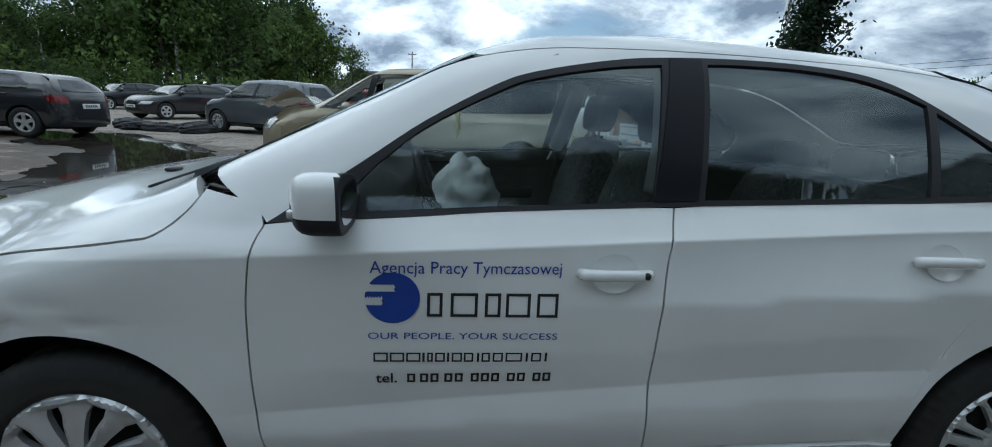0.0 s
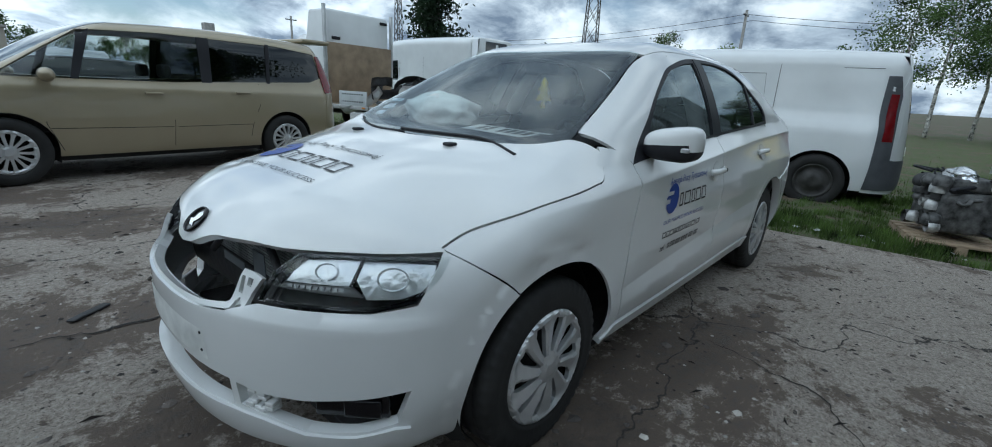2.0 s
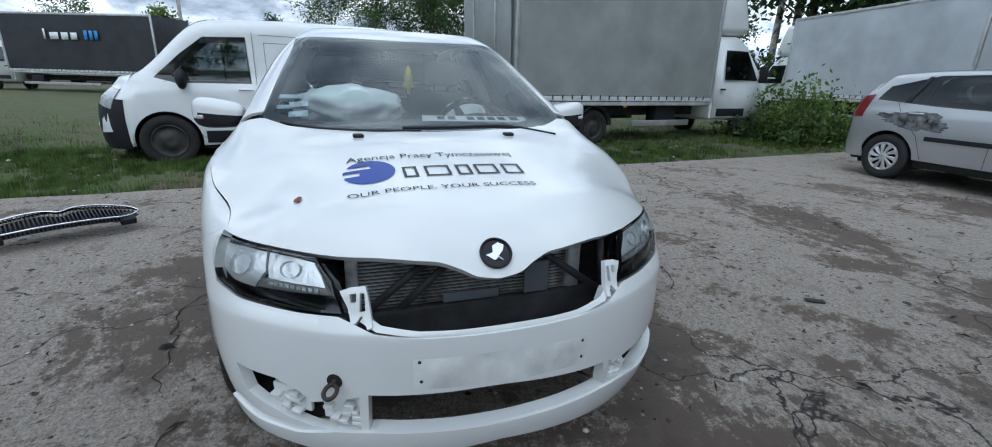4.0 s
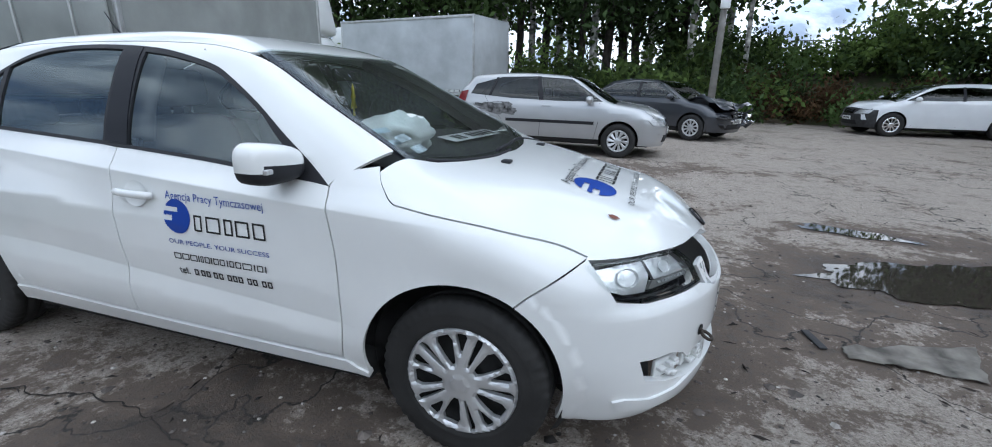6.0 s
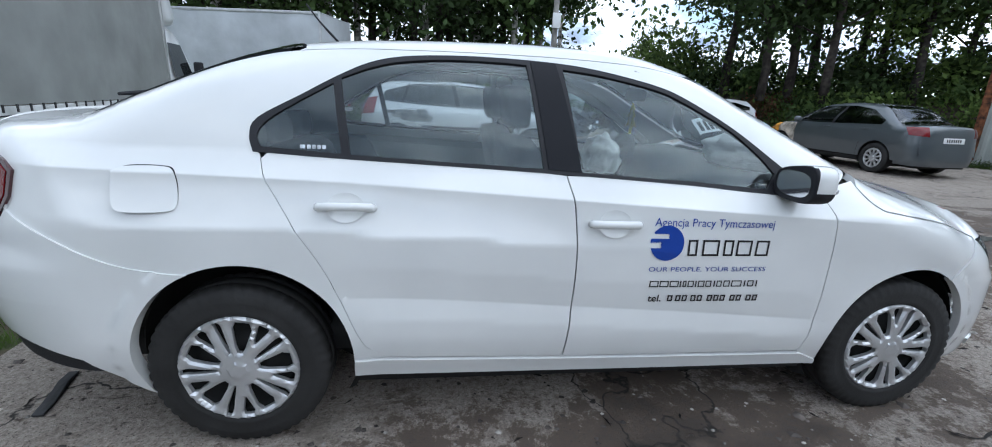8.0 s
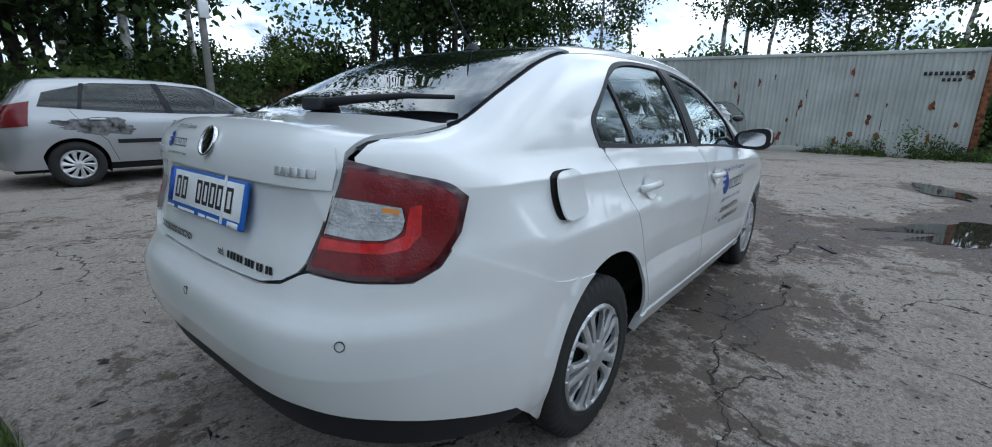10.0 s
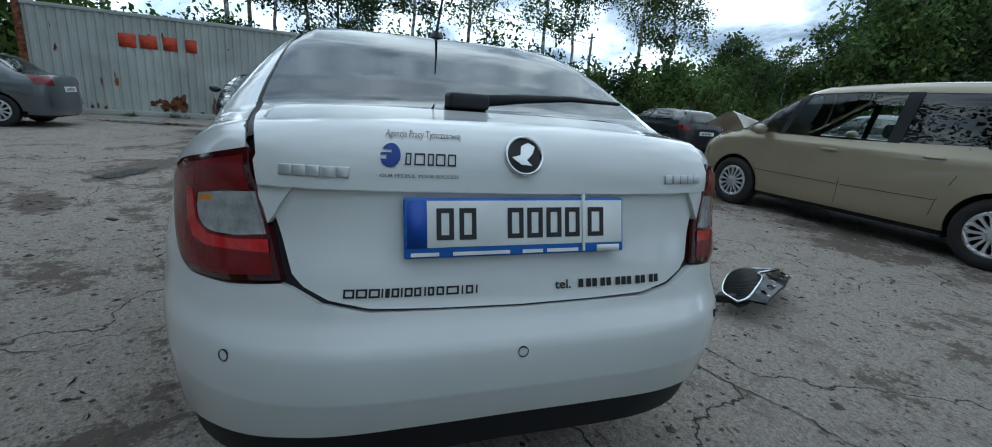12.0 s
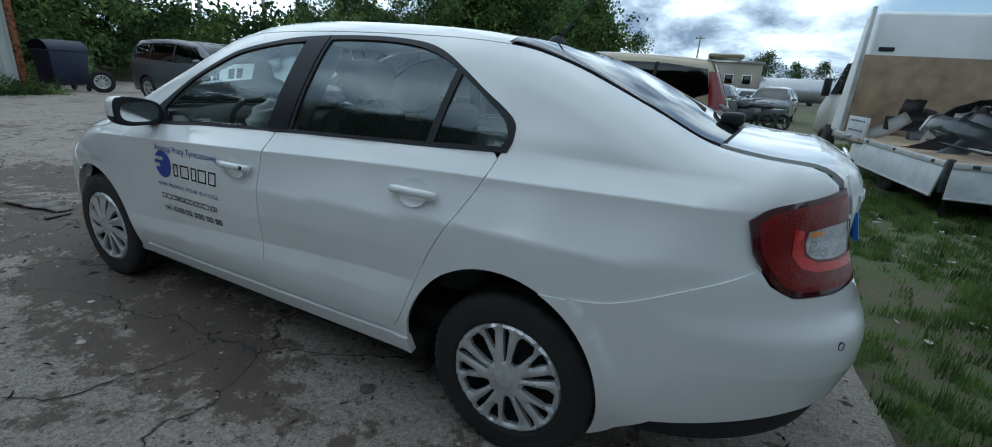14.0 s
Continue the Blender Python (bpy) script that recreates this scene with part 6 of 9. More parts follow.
# litter in the grass
bm = bmesh.new()
rnd = random.Random(77)
for k in range(150):
    y = rnd.uniform(-7, 7)
    x = EDGE(y) - abs(rnd.gauss(0.2, 1.3)) - 0.1
    a, n, w = rnd.uniform(0, math.tau), rnd.uniform(0.012, 0.05), rnd.uniform(0.008, 0.03)
    c, q = Vector((math.cos(a), math.sin(a), rnd.uniform(-0.2, 0.2))), Vector((-math.sin(a), math.cos(a), rnd.uniform(-0.2, 0.2)))
    o = Vector((x, y, lawn_height(EDGE(y) + 0.05 - x, y) + 0.022))
    vs = [bm.verts.new(o + c * n * e + q * w * f + Vector((0, 0, rnd.uniform(0, 0.012)))) for e, f in ((-1, -0.6), (0.2, -1), (1, 0.1), (0.3, 1), (-0.8, 0.7))]
    bm.faces.new(vs)
bmesh.ops.solidify(bm, geom=bm.faces[:], thickness=0.003)
tagged(part("litter", bm, material("litter_bits", (0.42, 0.42, 0.40), 0.7, vary=0.9, scale=3), smooth=False), "pale scraps of paper and plastic in the grass", "litter", kind="stuff")

# ---------------------------------------------------------------- other vehicles
def alloy_mesh(r, spokes, mat):
    """A cast wheel of one piece: openings between its spokes."""
    w = 180 / spokes
    holes = [slot(360 / spokes * (k + 0.5), r * 0.34, r * 0.86, w * 0.38, w * 0.70, n=4) for k in range(spokes)]
    v2, faces, loops = fill(arc(0, 0, r * 1.02, 0, 352.5, 47), holes, r * 0.11)
    y = np.interp(np.hypot(v2[:, 0], v2[:, 1]) / r, (0.0, 0.2, 0.25, 0.86, 0.93, 1.02), (0.010, 0.010, 0.002, 0.0, 0.010, 0.0))
    bm = bmesh.new()
    top = [bm.verts.new((a, c, b)) for (a, b), c in zip(v2, y)]
    for f in faces:
        bm.faces.new([top[k] for k in f][::-1])
    for loop in loops:
        low = [bm.verts.new(top[k].co - Vector((0, 0.03, 0))) for k in loop]
        for k in range(len(loop)):
            n = (k + 1) % len(loop)
            bm.faces.new((top[loop[k]], low[k], low[n], top[loop[n]]))
    bmesh.ops.recalc_face_normals(bm, faces=bm.faces[:])
    return finish(bm, "alloy_rim", mat, smooth=False)


def pressed_mesh(r):
    bm = bmesh.new()
    lathe(bm, [(r, 0.0), (r * 0.96, 0.01), (r * 0.88, -0.01), (r * 0.82, -0.03), (r * 0.62, -0.012), (r * 0.45, 0.0), (r * 0.4, 0.012), (r * 0.2, 0.014), (0, 0.012)], 40)
    for k in range(14):
        a = math.tau * k / 14
        lathe(bm, [(r * 0.055, 0.0), (0.0, 0.0005)], 8, "y", (r * 0.72 * math.cos(a), -0.010, r * 0.72 * math.sin(a)))
    return finish(bm, "pressed_rim", material("wheel_steel", (0.06, 0.058, 0.055), 0.6, metal=0.4, vary=0.3))


RIMS = {"alloy5": alloy_mesh(0.2, 5, silver), "alloy10": alloy_mesh(0.2, 10, silver), "alloy14": alloy_mesh(0.2, 14, silver), "steel": pressed_mesh(0.2), "plain": COVERS["turbine"], "dark": alloy_mesh(0.2, 10, chrome)}
WIDE_TYRE = tyre_mesh(0.32, 0.205, 0.205, 44)
see_through = glazing("van_glass", (0.30, 0.34, 0.34), ior=1.6)
clear_pane = glazing("clear_pane", (0.80, 0.85, 0.85), ior=1.55)
bg_dark = glazing("privacy_glass", (0.045, 0.05, 0.055), ior=1.6)


def far_wheel(parent, x, y, r, rim, spin=0.0):
    w = part("wheel", WIDE_TYRE, rubber, parent)
    k = r / 0.32
    w.matrix_basis = pose(x, y, r, 0, spin, 0 if y > 0 else 180) @ Matrix.Diagonal((k, 1, k, 1))
    part("rim", STEEL, dark_void, w).matrix_basis = pose(0, 0.05, 0)
    c = part("wheel_rim", RIMS[rim], silver, w)
    c.matrix_basis = pose(0, 0.088, 0) @ Matrix.Diagonal((1.02, 1, 1.02, 1))


def seam(body, pts, side, parent, width=0.006, mat=None, off=0.003, name="door_seam"):
    """A thin dark joint along a line seen from the side."""
    a = []
    for i, (x, z) in enumerate(pts):
        d = np.subtract(pts[min(i + 1, len(pts) - 1)], pts[max(i - 1, 0)])
        n = np.array((-d[1], d[0])) / max(np.hypot(*d), 1e-9) * width / 2
        a.append(((x + n[0], z + n[1]), (x - n[0], z - n[1])))
    pl, pr = np.array([p for p, _ in a]), np.array([q for _, q in a])
    bm = bmesh.new()
    L = body.place("y", pl[:, 0], pl[:, 1], side)
    R = body.place("y", pr[:, 0], pr[:, 1], side)
    L, R = L + body.normal(L) * off, R + body.normal(R) * off
    vs = [(bm.verts.new(p), bm.verts.new(q)) for p, q in zip(L, R)]
    for (p, q), (r, s) in zip(vs, vs[1:]):
        bm.faces.new((p, q, s, r))
    return part(name, bm, mat or dark_void, parent)


def vehicle(name, label, m, mat, wb, front, rear, hw, h, belt, cowl, nose, ws, rw, deck, dlo, r=0.315, rim="alloy5", roof=0.66, pillars=(), doors=(), glass=None, rear_glass=None, heads=None, tails=None, category="car", trim=None, track=None, kt=0.10, ke=0.12, fa=0.5, fp=3.0, ra=0.4, rp=4.0, bumper=None, handles=(), grille=True, front_glass=None, step=0.09, skip=(), panes=()):
    """A car or van. x ahead from the middle of its wheelbase; ws, rw: where the windshield and the rear window start and end;
    deck: height of the boot lid, or None for an upright tail; dlo: the outline of the side windows."""
    low = deck if deck else belt
    top = [(rear - 0.05, low - 0.12), (rear + 0.03, low), (rw[1], low + 0.02), (rw[0], h - 0.05), ((rw[0] + ws[0]) / 2, h), (ws[0], h - 0.05), (ws[1], cowl), ((ws[1] + front) / 2, (cowl + nose) / 2 + 0.05), (front - 0.08, nose), (front + 0.05, nose - 0.12)]
    up = [(belt, 0.955), (belt + 0.1, 0.925), (h - 0.12, roof + 0.03), (h, roof - 0.03)]
    body = Body(top=top, crown=[(rear, 0.10), (0, 0.08), (ws[1], 0.10), (front, 0.16)],
                section=[(z, hw * k) for z, k in [(0.15, 0.90), (0.3, 0.955), (0.45, 0.98), (0.65, 1.0), (belt - 0.1, 0.99)] + up],
                plan=[(rear, 0.95), (rear + 0.5, 0.985), (0, 1.0), (front - 0.6, 0.985), (front, 0.90)],
                front=[(0.15, front - 0.08), (0.35, front - 0.01), (0.55, front), (nose - 0.05, front - 0.04), (nose + 0.12, front - 0.22)],
                rear=[(0.15, rear + 0.06), (0.4, rear), (0.65, rear + 0.01), (low, rear + 0.04), (h, rear + (0.35 if not deck and rw[1] - rear > 0.02 else 0.05))], fa=fa, fp=fp, ra=ra, rp=rp, kt=kt, ke=ke)
    v = thing(name, label, category, m)
    glass, rear_glass, front_glass = glass or see_through, rear_glass or glass or see_through, front_glass or see_through
    trim = trim or black_plastic
    yj = curve((rear, hw * 0.80), (rw[1], hw * 0.80), (rw[0], hw * (roof - 0.06)), (ws[0], hw * (roof - 0.06)), (ws[1], hw * 0.80), (front, hw * 0.80))
    xf, xr = front - 0.10, rear + 0.10
    fx, rx = wb / 2, -wb / 2
    xs = np.linspace(xf, xr, 44)
    zj = body.place("z", xs, yj(xs))[:, 2]
    arch = r + 0.05
    line = [(float(a), float(b)) for a, b in zip(xs, zj)] + [(xr, 0.28)] + [p for p in arc(rx, r, arch, 190, -10, 18) if p[1] > 0.26] + [p for p in arc(fx, r, arch, 190, -10, 18) if p[1] > 0.26] + [(xf, 0.28)]
    for s in (1, -1):
        panel("body_side", body, "y", line, mat, v, s, holes=[dlo], step=step, deep=0.02)
        for outline, pane in panes or ((dlo, glass),):
            panel("side_window", body, "y", outline, pane, v, s, step=step * 1.5, off=-0.006, deep=0.0)
        for x0, x1 in pillars:
            quad = [(x0[0], x0[1]), (x0[0] + x0[2], x0[1]), (x1[0] + x1[2], x1[1]), (x1[0], x1[1])]
            panel("pillar", body, "y", quad, trim, v, s, step=0.1, off=0.004, deep=0.004)
        for pts in doors:
            seam(body, pts, s, v)
        for x, z in handles:
            part("door_handle", boxes((-0.09, 0.09, -0.012, 0.012, 0.0, 0.022), bevel=0.006), mat, v).matrix_basis = frame_at(body, "y", x, z, s, off=0.004)
        yw = track or hw - 0.115
        far_wheel(v, fx, s * yw, r, rim, 20)
        far_wheel(v, rx, s * yw, r, rim, 55)
        for cx in (fx, rx):
            bm = bmesh.new()
            lathe(bm, [(arch + 0.012, hw - 0.05), (arch + 0.012, hw - 0.35), (0.05, hw - 0.36)], 24, "y", (cx, 0, r), turn=radians(220), start=radians(-20))
            part("wheel_well", bm, dark_void, v).scale.y = s
        if "mirror" not in skip:
            bm = bmesh.new()
            bmesh.ops.create_uvsphere(bm, u_segments=14, v_segments=9, radius=1.0)
            for q in bm.verts:
                q.co = Vector((q.co.x * 0.07, q.co.y * 0.11, q.co.z * (0.07 if h < 1.8 else 0.13)))
            part("wing_mirror", bm, mat if h < 1.8 else black_plastic, v).matrix_basis = pose(ws[1] - 0.42 if h < 1.6 else ws[1] - 0.55, s * (hw + 0.06), belt + 0.05)
    e = lambda x: float(yj(x))  # noqa: E731
    if "hood" not in skip:
        panel("hood", body, "z", [(xf, -e(xf)), *[(float(a), e(a)) for a in np.linspace(xf, ws[1] + 0.02, 8)], *[(float(a), -e(a)) for a in np.linspace(ws[1] + 0.02, xf, 8)][:-1]], mat, v, step=step, off=0.002)
    panel("windshield", body, "z", [*[(float(a), e(a) - 0.01) for a in np.linspace(ws[1], ws[0], 8)], *[(float(a), -e(a) + 0.01) for a in np.linspace(ws[0], ws[1], 8)]], front_glass, v, step=step, off=0.0, deep=0.0)
    panel("roof", body, "z", [*[(float(a), e(a)) for a in np.linspace(ws[0] - 0.01, rw[0] + 0.01, 8)], *[(float(a), -e(a)) for a in np.linspace(rw[0] + 0.01, ws[0] - 0.01, 8)]], mat, v, step=step * 1.5, off=0.001)
    ft = radians(58)
    cxf, cxr = front - 0.95, rear + 0.95
    panel("front_bumper", body, "r", [(-ft, 0.24), (0, 0.21), (ft, 0.24), (ft, nose - 0.06), (0, nose - 0.02), (-ft, nose - 0.06)], mat if bumper is None else bumper, v, 1, cxf, step=step, off=0.006)
    if deck:
        panel("rear_window", body, "z", [*[(float(a), e(a) - 0.02) for a in np.linspace(rw[0] - 0.01, rw[1], 6)], *[(float(a), -e(a) + 0.02) for a in np.linspace(rw[1], rw[0] - 0.01, 6)]], rear_glass, v, step=step, off=0.001, deep=0.0)
        panel("boot_lid", body, "z", [*[(float(a), e(a)) for a in np.linspace(rw[1] - 0.01, rear + 0.06, 6)], *[(float(a), -e(a)) for a in np.linspace(rear + 0.06, rw[1] - 0.01, 6)]], mat, v, step=step, off=0.002)
        panel("rear_bumper", body, "r", [(-ft, 0.26), (0, 0.24), (ft, 0.26), (ft, low - 0.04), (-ft, low - 0.04)], mat, v, -1, cxr, step=step, off=0.006)
    else:
        panel("roof_end", body, "z", [(rw[0] + 0.0, e(rw[0])), (rear + 0.12, hw * (roof - 0.08)), (rear + 0.12, -hw * (roof - 0.08)), (rw[0], -e(rw[0]))], mat, v, step=step, off=0.001)
        panel("tailgate", body, "r", [(-ft, 0.26), (0, 0.24), (ft, 0.26), (ft * 0.95, belt), (ft * 0.72, h - 0.10), (-ft * 0.72, h - 0.10), (-ft * 0.95, belt)], mat, v, -1, cxr, step=step, off=0.004)
        panel("rear_window", body, "r", [(-ft * 0.62, belt + 0.03), (ft * 0.62, belt + 0.03), (ft * 0.54, h - 0.16), (-ft * 0.54, h - 0.16)], rear_glass, v, -1, cxr, step=step, off=0.012, deep=0.004)
    for s in (1, -1):
        f = (lambda p: p) if s > 0 else mirror
        hd = heads or [(20, nose - 0.20), (46, nose - 0.17), (52, nose - 0.06), (30, nose - 0.07)]
        if "head" not in skip:
            panel("headlight", body, "r", turns(f(hd)), clear_lamp, v, 1, cxf, step=0.06, off=0.011, deep=0.01)
        td = tails or [(32, low - 0.22), (50, low - 0.20), (54, low - 0.05), (34, low - 0.04)]
        panel("tail_lamp", body, "r", turns(f(td)), red_lamp, v, -1, cxr, step=0.06, off=0.014, deep=0.01)
    if grille:
        panel("grille", body, "r", turns([(-17, nose - 0.19), (17, nose - 0.19), (18, nose - 0.07), (-18, nose - 0.07)]), gloss_black, v, 1, cxf, step=0.1, off=0.010, deep=0.006)
    panel("air_intake", body, "r", turns([(-30, 0.30), (30, 0.30), (26, 0.42), (-26, 0.42)]), dark_void, v, 1, cxf, step=0.1, off=0.010, deep=0.004)
    for end, cx, z in ((1, cxf, 0.48), (-1, cxr, low - 0.28 if deck or h < 1.8 else 0.75)):
        part("number_plate", boxes((-0.26, 0.26, -0.055, 0.055, 0, 0.008), bevel=0.002), plate_white, v, "white number plate with plain bars").matrix_basis = frame_at(body, "r", 0.0, z, end, cx, 0.012)
        pl = [o for o in v.children if o.name.startswith("number_plate")][-1]
        bars("plate_mark", [(-0.19 + 0.055 * k, 0.035) for k in range(7)], 0.06, black_vinyl, pl, lambda q: np.stack([q[:, 0], q[:, 1] - 0.03, np.full(len(q), 0.0085)], 1))
    part("underbody", boxes((rear + 0.15, front - 0.3, -hw * 0.72, hw * 0.72, 0.2, 0.34), (rx + r + 0.06, fx - r - 0.06, -hw * 0.92, hw * 0.92, 0.22, 0.34)), dark_void, v)
    seat = part("seat_row", boxes((-0.15, 0.05, -hw * 0.7, hw * 0.7, 0.4, belt + 0.02), (-1.0, -0.85, -hw * 0.7, hw * 0.7, 0.4, belt), (ws[1] - 0.55, ws[1] - 0.1, -hw * 0.75, hw * 0.75, 0.5, belt - 0.02)), seat_cloth, v)
    for y in (-hw * 0.4, hw * 0.4):
        part("headrest", cushion(-0.2, -0.1, y - 0.12, y + 0.12, belt + 0.06, belt + 0.22), seat_cloth, v)
    return v, body


gold = paint("champagne_paint", (0.34, 0.29, 0.195), metal=0.35)
silver_paint = paint("silver_paint", (0.46, 0.47, 0.48), metal=0.55)
grey_paint = paint("grey_paint", (0.075, 0.085, 0.10), metal=0.4)
dark_grey = paint("dark_grey_paint", (0.05, 0.055, 0.065), metal=0.4)
slate = paint("slate_paint", (0.10, 0.115, 0.125), metal=0.4)
black_paint = paint("black_paint", (0.010, 0.011, 0.014))
pearl = paint("pearl_white_paint", (0.74, 0.76, 0.78))
van_white = paint("van_white_paint", (0.76, 0.78, 0.78), rough=0.4)

# champagne people carrier beside the sedan
dlo = [(1.45, 1.06), (1.02, 1.36), (0.72, 1.56), (0.0, 1.60), (-1.4, 1.59), (-1.98, 1.53), (-2.05, 1.20), (-1.85, 1.13), (0, 1.06)]
mpv, mb = vehicle("minivan", "champagne gold minivan with a crumpled raised hood", pose(0.86, -6.02, 0, 0, 0, 5.0), gold, 2.87, 2.36, -2.44, 0.92, 1.73, 1.04, 1.10, 0.86, (0.42, 1.62), (-2.0, -2.42), None, dlo, 0.335, "alloy14", 0.78,
    pillars=[((0.62, 1.57, 0.10), (0.80, 1.06, 0.07)), ((-0.55, 1.60, 0.14), (-0.50, 1.07, 0.12)), ((-1.32, 1.60, 0.05), (-1.25, 1.09, 0.05))],
    doors=[[(1.18, 1.02), (1.12, 0.6), (1.02, 0.33)], [(-0.02, 1.05), (-0.02, 0.6), (0.0, 0.33)], [(-1.08, 1.08), (-1.06, 0.8), (-0.95, 0.55), (-0.92, 0.40)], [(1.1, 0.56), (0.0, 0.55)], [(-0.05, 0.55), (-0.95, 0.56)]],
    rear_glass=bg_dark, glass=bg_dark, handles=((0.16, 0.93), (-0.85, 0.96)), tails=[(38, 1.02), (56, 0.98), (56, 1.50), (46, 1.50)], heads=[(20, 0.70), (46, 0.74), (54, 0.88), (32, 0.86)], front_glass=see_through,
    panes=(([(1.45, 1.06), (1.02, 1.36), (0.72, 1.56), (0.0, 1.60), (-0.49, 1.598), (-0.45, 1.075), (0, 1.06)], clear_pane), ([(-0.49, 1.598), (-1.4, 1.59), (-1.98, 1.53), (-2.05, 1.20), (-1.85, 1.13), (-0.45, 1.075)], bg_dark)))
bm = bmesh.new()
grid = [[bm.verts.new((1.45 + 0.85 * u - 0.1 * math.sin(u * 3), (v - 0.5) * 1.5, 1.02 + 0.30 * math.sin(u * 2.6) * (0.6 + 0.5 * v) - 0.12 * u + 0.06 * noise.noise(Vector((u * 3, v * 4, 1))))) for v in np.linspace(0, 1, 9)] for u in np.linspace(0, 1, 9)]
for a, b in zip(grid, grid[1:]):
    for j in range(8):
        bm.faces.new((a[j], a[j + 1], b[j + 1], b[j]))
bmesh.ops.solidify(bm, geom=bm.faces[:], thickness=0.02)
part("crumpled_hood", bm, gold, mpv, "crumpled hood, bent up at the front")
part("roof_spoiler", boxes((-2.42, -1.95, -0.55, 0.55, 1.70, 1.76), bevel=0.02), gold, mpv)
part("engine_bay", boxes((1.5, 2.1, -0.6, 0.6, 0.6, 0.95), bevel=0.02), front_dark, mpv)

# white panel van on the grass
dlo = [(1.62, 1.14), (1.30, 1.44), (1.02, 1.66), (0.52, 1.68), (0.50, 1.08), (1.40, 1.08)]
vang, vb = vehicle("panel_van", "white panel van with black bumpers parked on the grass", pose(-5.30, -1.04, -0.06, 0, 0, -81.5), van_white, 3.1, 2.38, -2.45, 0.95, 1.96, 1.08, 1.20, 0.92, (0.95, 1.86), (-2.2, -2.44), None, dlo, 0.335, "steel", 0.86,
    doors=[[(0.44, 1.75), (0.44, 0.6), (0.46, 0.36)], [(1.50, 1.1), (1.42, 0.6), (1.12, 0.36)], [(0.36, 1.72), (-2.0, 1.70)], [(-0.95, 1.74), (-0.95, 0.36)], [(0.3, 1.62), (-0.8, 1.62), (-0.85, 1.0), (0.3, 1.0), (0.3, 1.62)]],
    category="van", handles=((0.58, 1.0), (-0.82, 1.0)), tails=[(49, 0.88), (55, 0.88), (54, 1.42), (50, 1.42)], heads=[(30, 0.80), (48, 0.74), (54, 0.98), (42, 1.0)], kt=0.14, bumper=black_plastic, skip=())
trim_dark = material("grey_bumper_plastic", (0.085, 0.09, 0.10), 0.6, vary=0.12, bump=0.0006, bump_scale=200)
for s in (1, -1):
    panel("side_strip", vb, "y", [(-1.1, 0.30), (1.12, 0.30), (1.12, 0.46), (-1.1, 0.46)], black_plastic, vang, s, step=0.2, off=0.008)
panel("rear_corner", vb, "r", turns([(-58, 0.3), (58, 0.3), (58, 0.70), (44, 0.66), (-44, 0.66), (-58, 0.70)]), trim_dark, vang, -1, -1.5, step=0.1, off=0.012)
for s in (1, -1):
    f = (lambda p: p) if s > 0 else mirror
    panel("corner_trim", vb, "r", turns(f([(47.5, 0.66), (58, 0.68), (57, 1.62), (51, 1.62), (48, 1.4)])), trim_dark, vang, -1, -1.5, step=0.1, off=0.010)

# silver hatchback with a scraped side
dlo = [(0.98, 0.98), (0.60, 1.22), (0.36, 1.36), (-0.30, 1.40), (-1.0, 1.38), (-1.52, 1.24), (-1.60, 1.06), (-0.8, 1.0), (0.2, 0.97)]
cor, cb = vehicle("hatchback", "silver hatchback with a dented and scraped rear side", pose(0.02, 7.62, 0, 0, 0, -2.8), silver_paint, 2.6, 2.10, -2.06, 0.855, 1.47, 0.96, 0.98, 0.76, (0.28, 1.18), (-1.55, -2.0), None, dlo, 0.305, "plain", 0.70,
    pillars=[((-0.30, 1.40, 0.07), (-0.20, 0.98, 0.09)), ((-1.12, 1.37, 0.05), (-1.22, 1.03, 0.05))],
    doors=[[(0.92, 0.95), (0.92, 0.6), (0.86, 0.32)], [(-0.18, 0.97), (-0.16, 0.6), (-0.18, 0.32)], [(-1.30, 1.03), (-1.18, 0.85), (-0.95, 0.62), (-0.85, 0.33)]], handles=((-0.05, 0.88), (-1.02, 0.90)), tails=[(34, 0.78), (54, 0.82), (54, 1.12), (38, 1.05)])
for s in (1, -1):
    panel("rub_strip", cb, "y", [(-0.84, 0.575), (0.85, 0.575), (0.85, 0.63), (-0.84, 0.63)], black_plastic, cor, s, step=0.2, off=0.012, deep=0.012)
panel("scrape", cb, "y", blob(-1.1, 0.80, 0.45, 0.10, -4, 31, 0.6, 60), material("scraped_metal", (0.20, 0.20, 0.20), 0.6, metal=0.5, vary=0.5, scale=12), cor, -1, step=0.06, off=0.003, deep=0)

# wrecked dark sedan
dlo = [(1.0, 0.98), (0.60, 1.22), (0.35, 1.36), (-0.4, 1.38), (-0.95, 1.30), (-1.35, 1.10), (-1.30, 1.02), (0.2, 0.98)]
vec, veb = vehicle("wrecked_sedan", "dark blue-grey sedan with a smashed front", pose(1.95, 11.9, 0, 0, 0, -28), dark_grey, 2.7, 2.10, -2.25, 0.9, 1.46, 0.98, 0.98, 0.74, (0.25, 1.2), (-1.05, -1.7), 1.05, dlo, 0.315, "alloy10", 0.66, pillars=[((-0.25, 1.38, 0.07), (-0.18, 0.99, 0.09))], doors=[[(0.9, 0.95), (0.88, 0.32)], [(-0.16, 0.97), (-0.16, 0.32)], [(-1.3, 1.0), (-0.95, 0.6), (-0.9, 0.33)]], skip=("hood", "head"))
bm = bmesh.new()
grid = [[bm.verts.new((1.15 + 1.0 * u, (v - 0.5) * 1.5, 0.98 - 0.12 * u + 0.11 * noise.noise(Vector((u * 5, v * 5, 2))) + 0.10 * math.sin(u * 5) * (1 - v))) for v in np.linspace(0, 1, 10)] for u in np.linspace(0, 1, 10)]
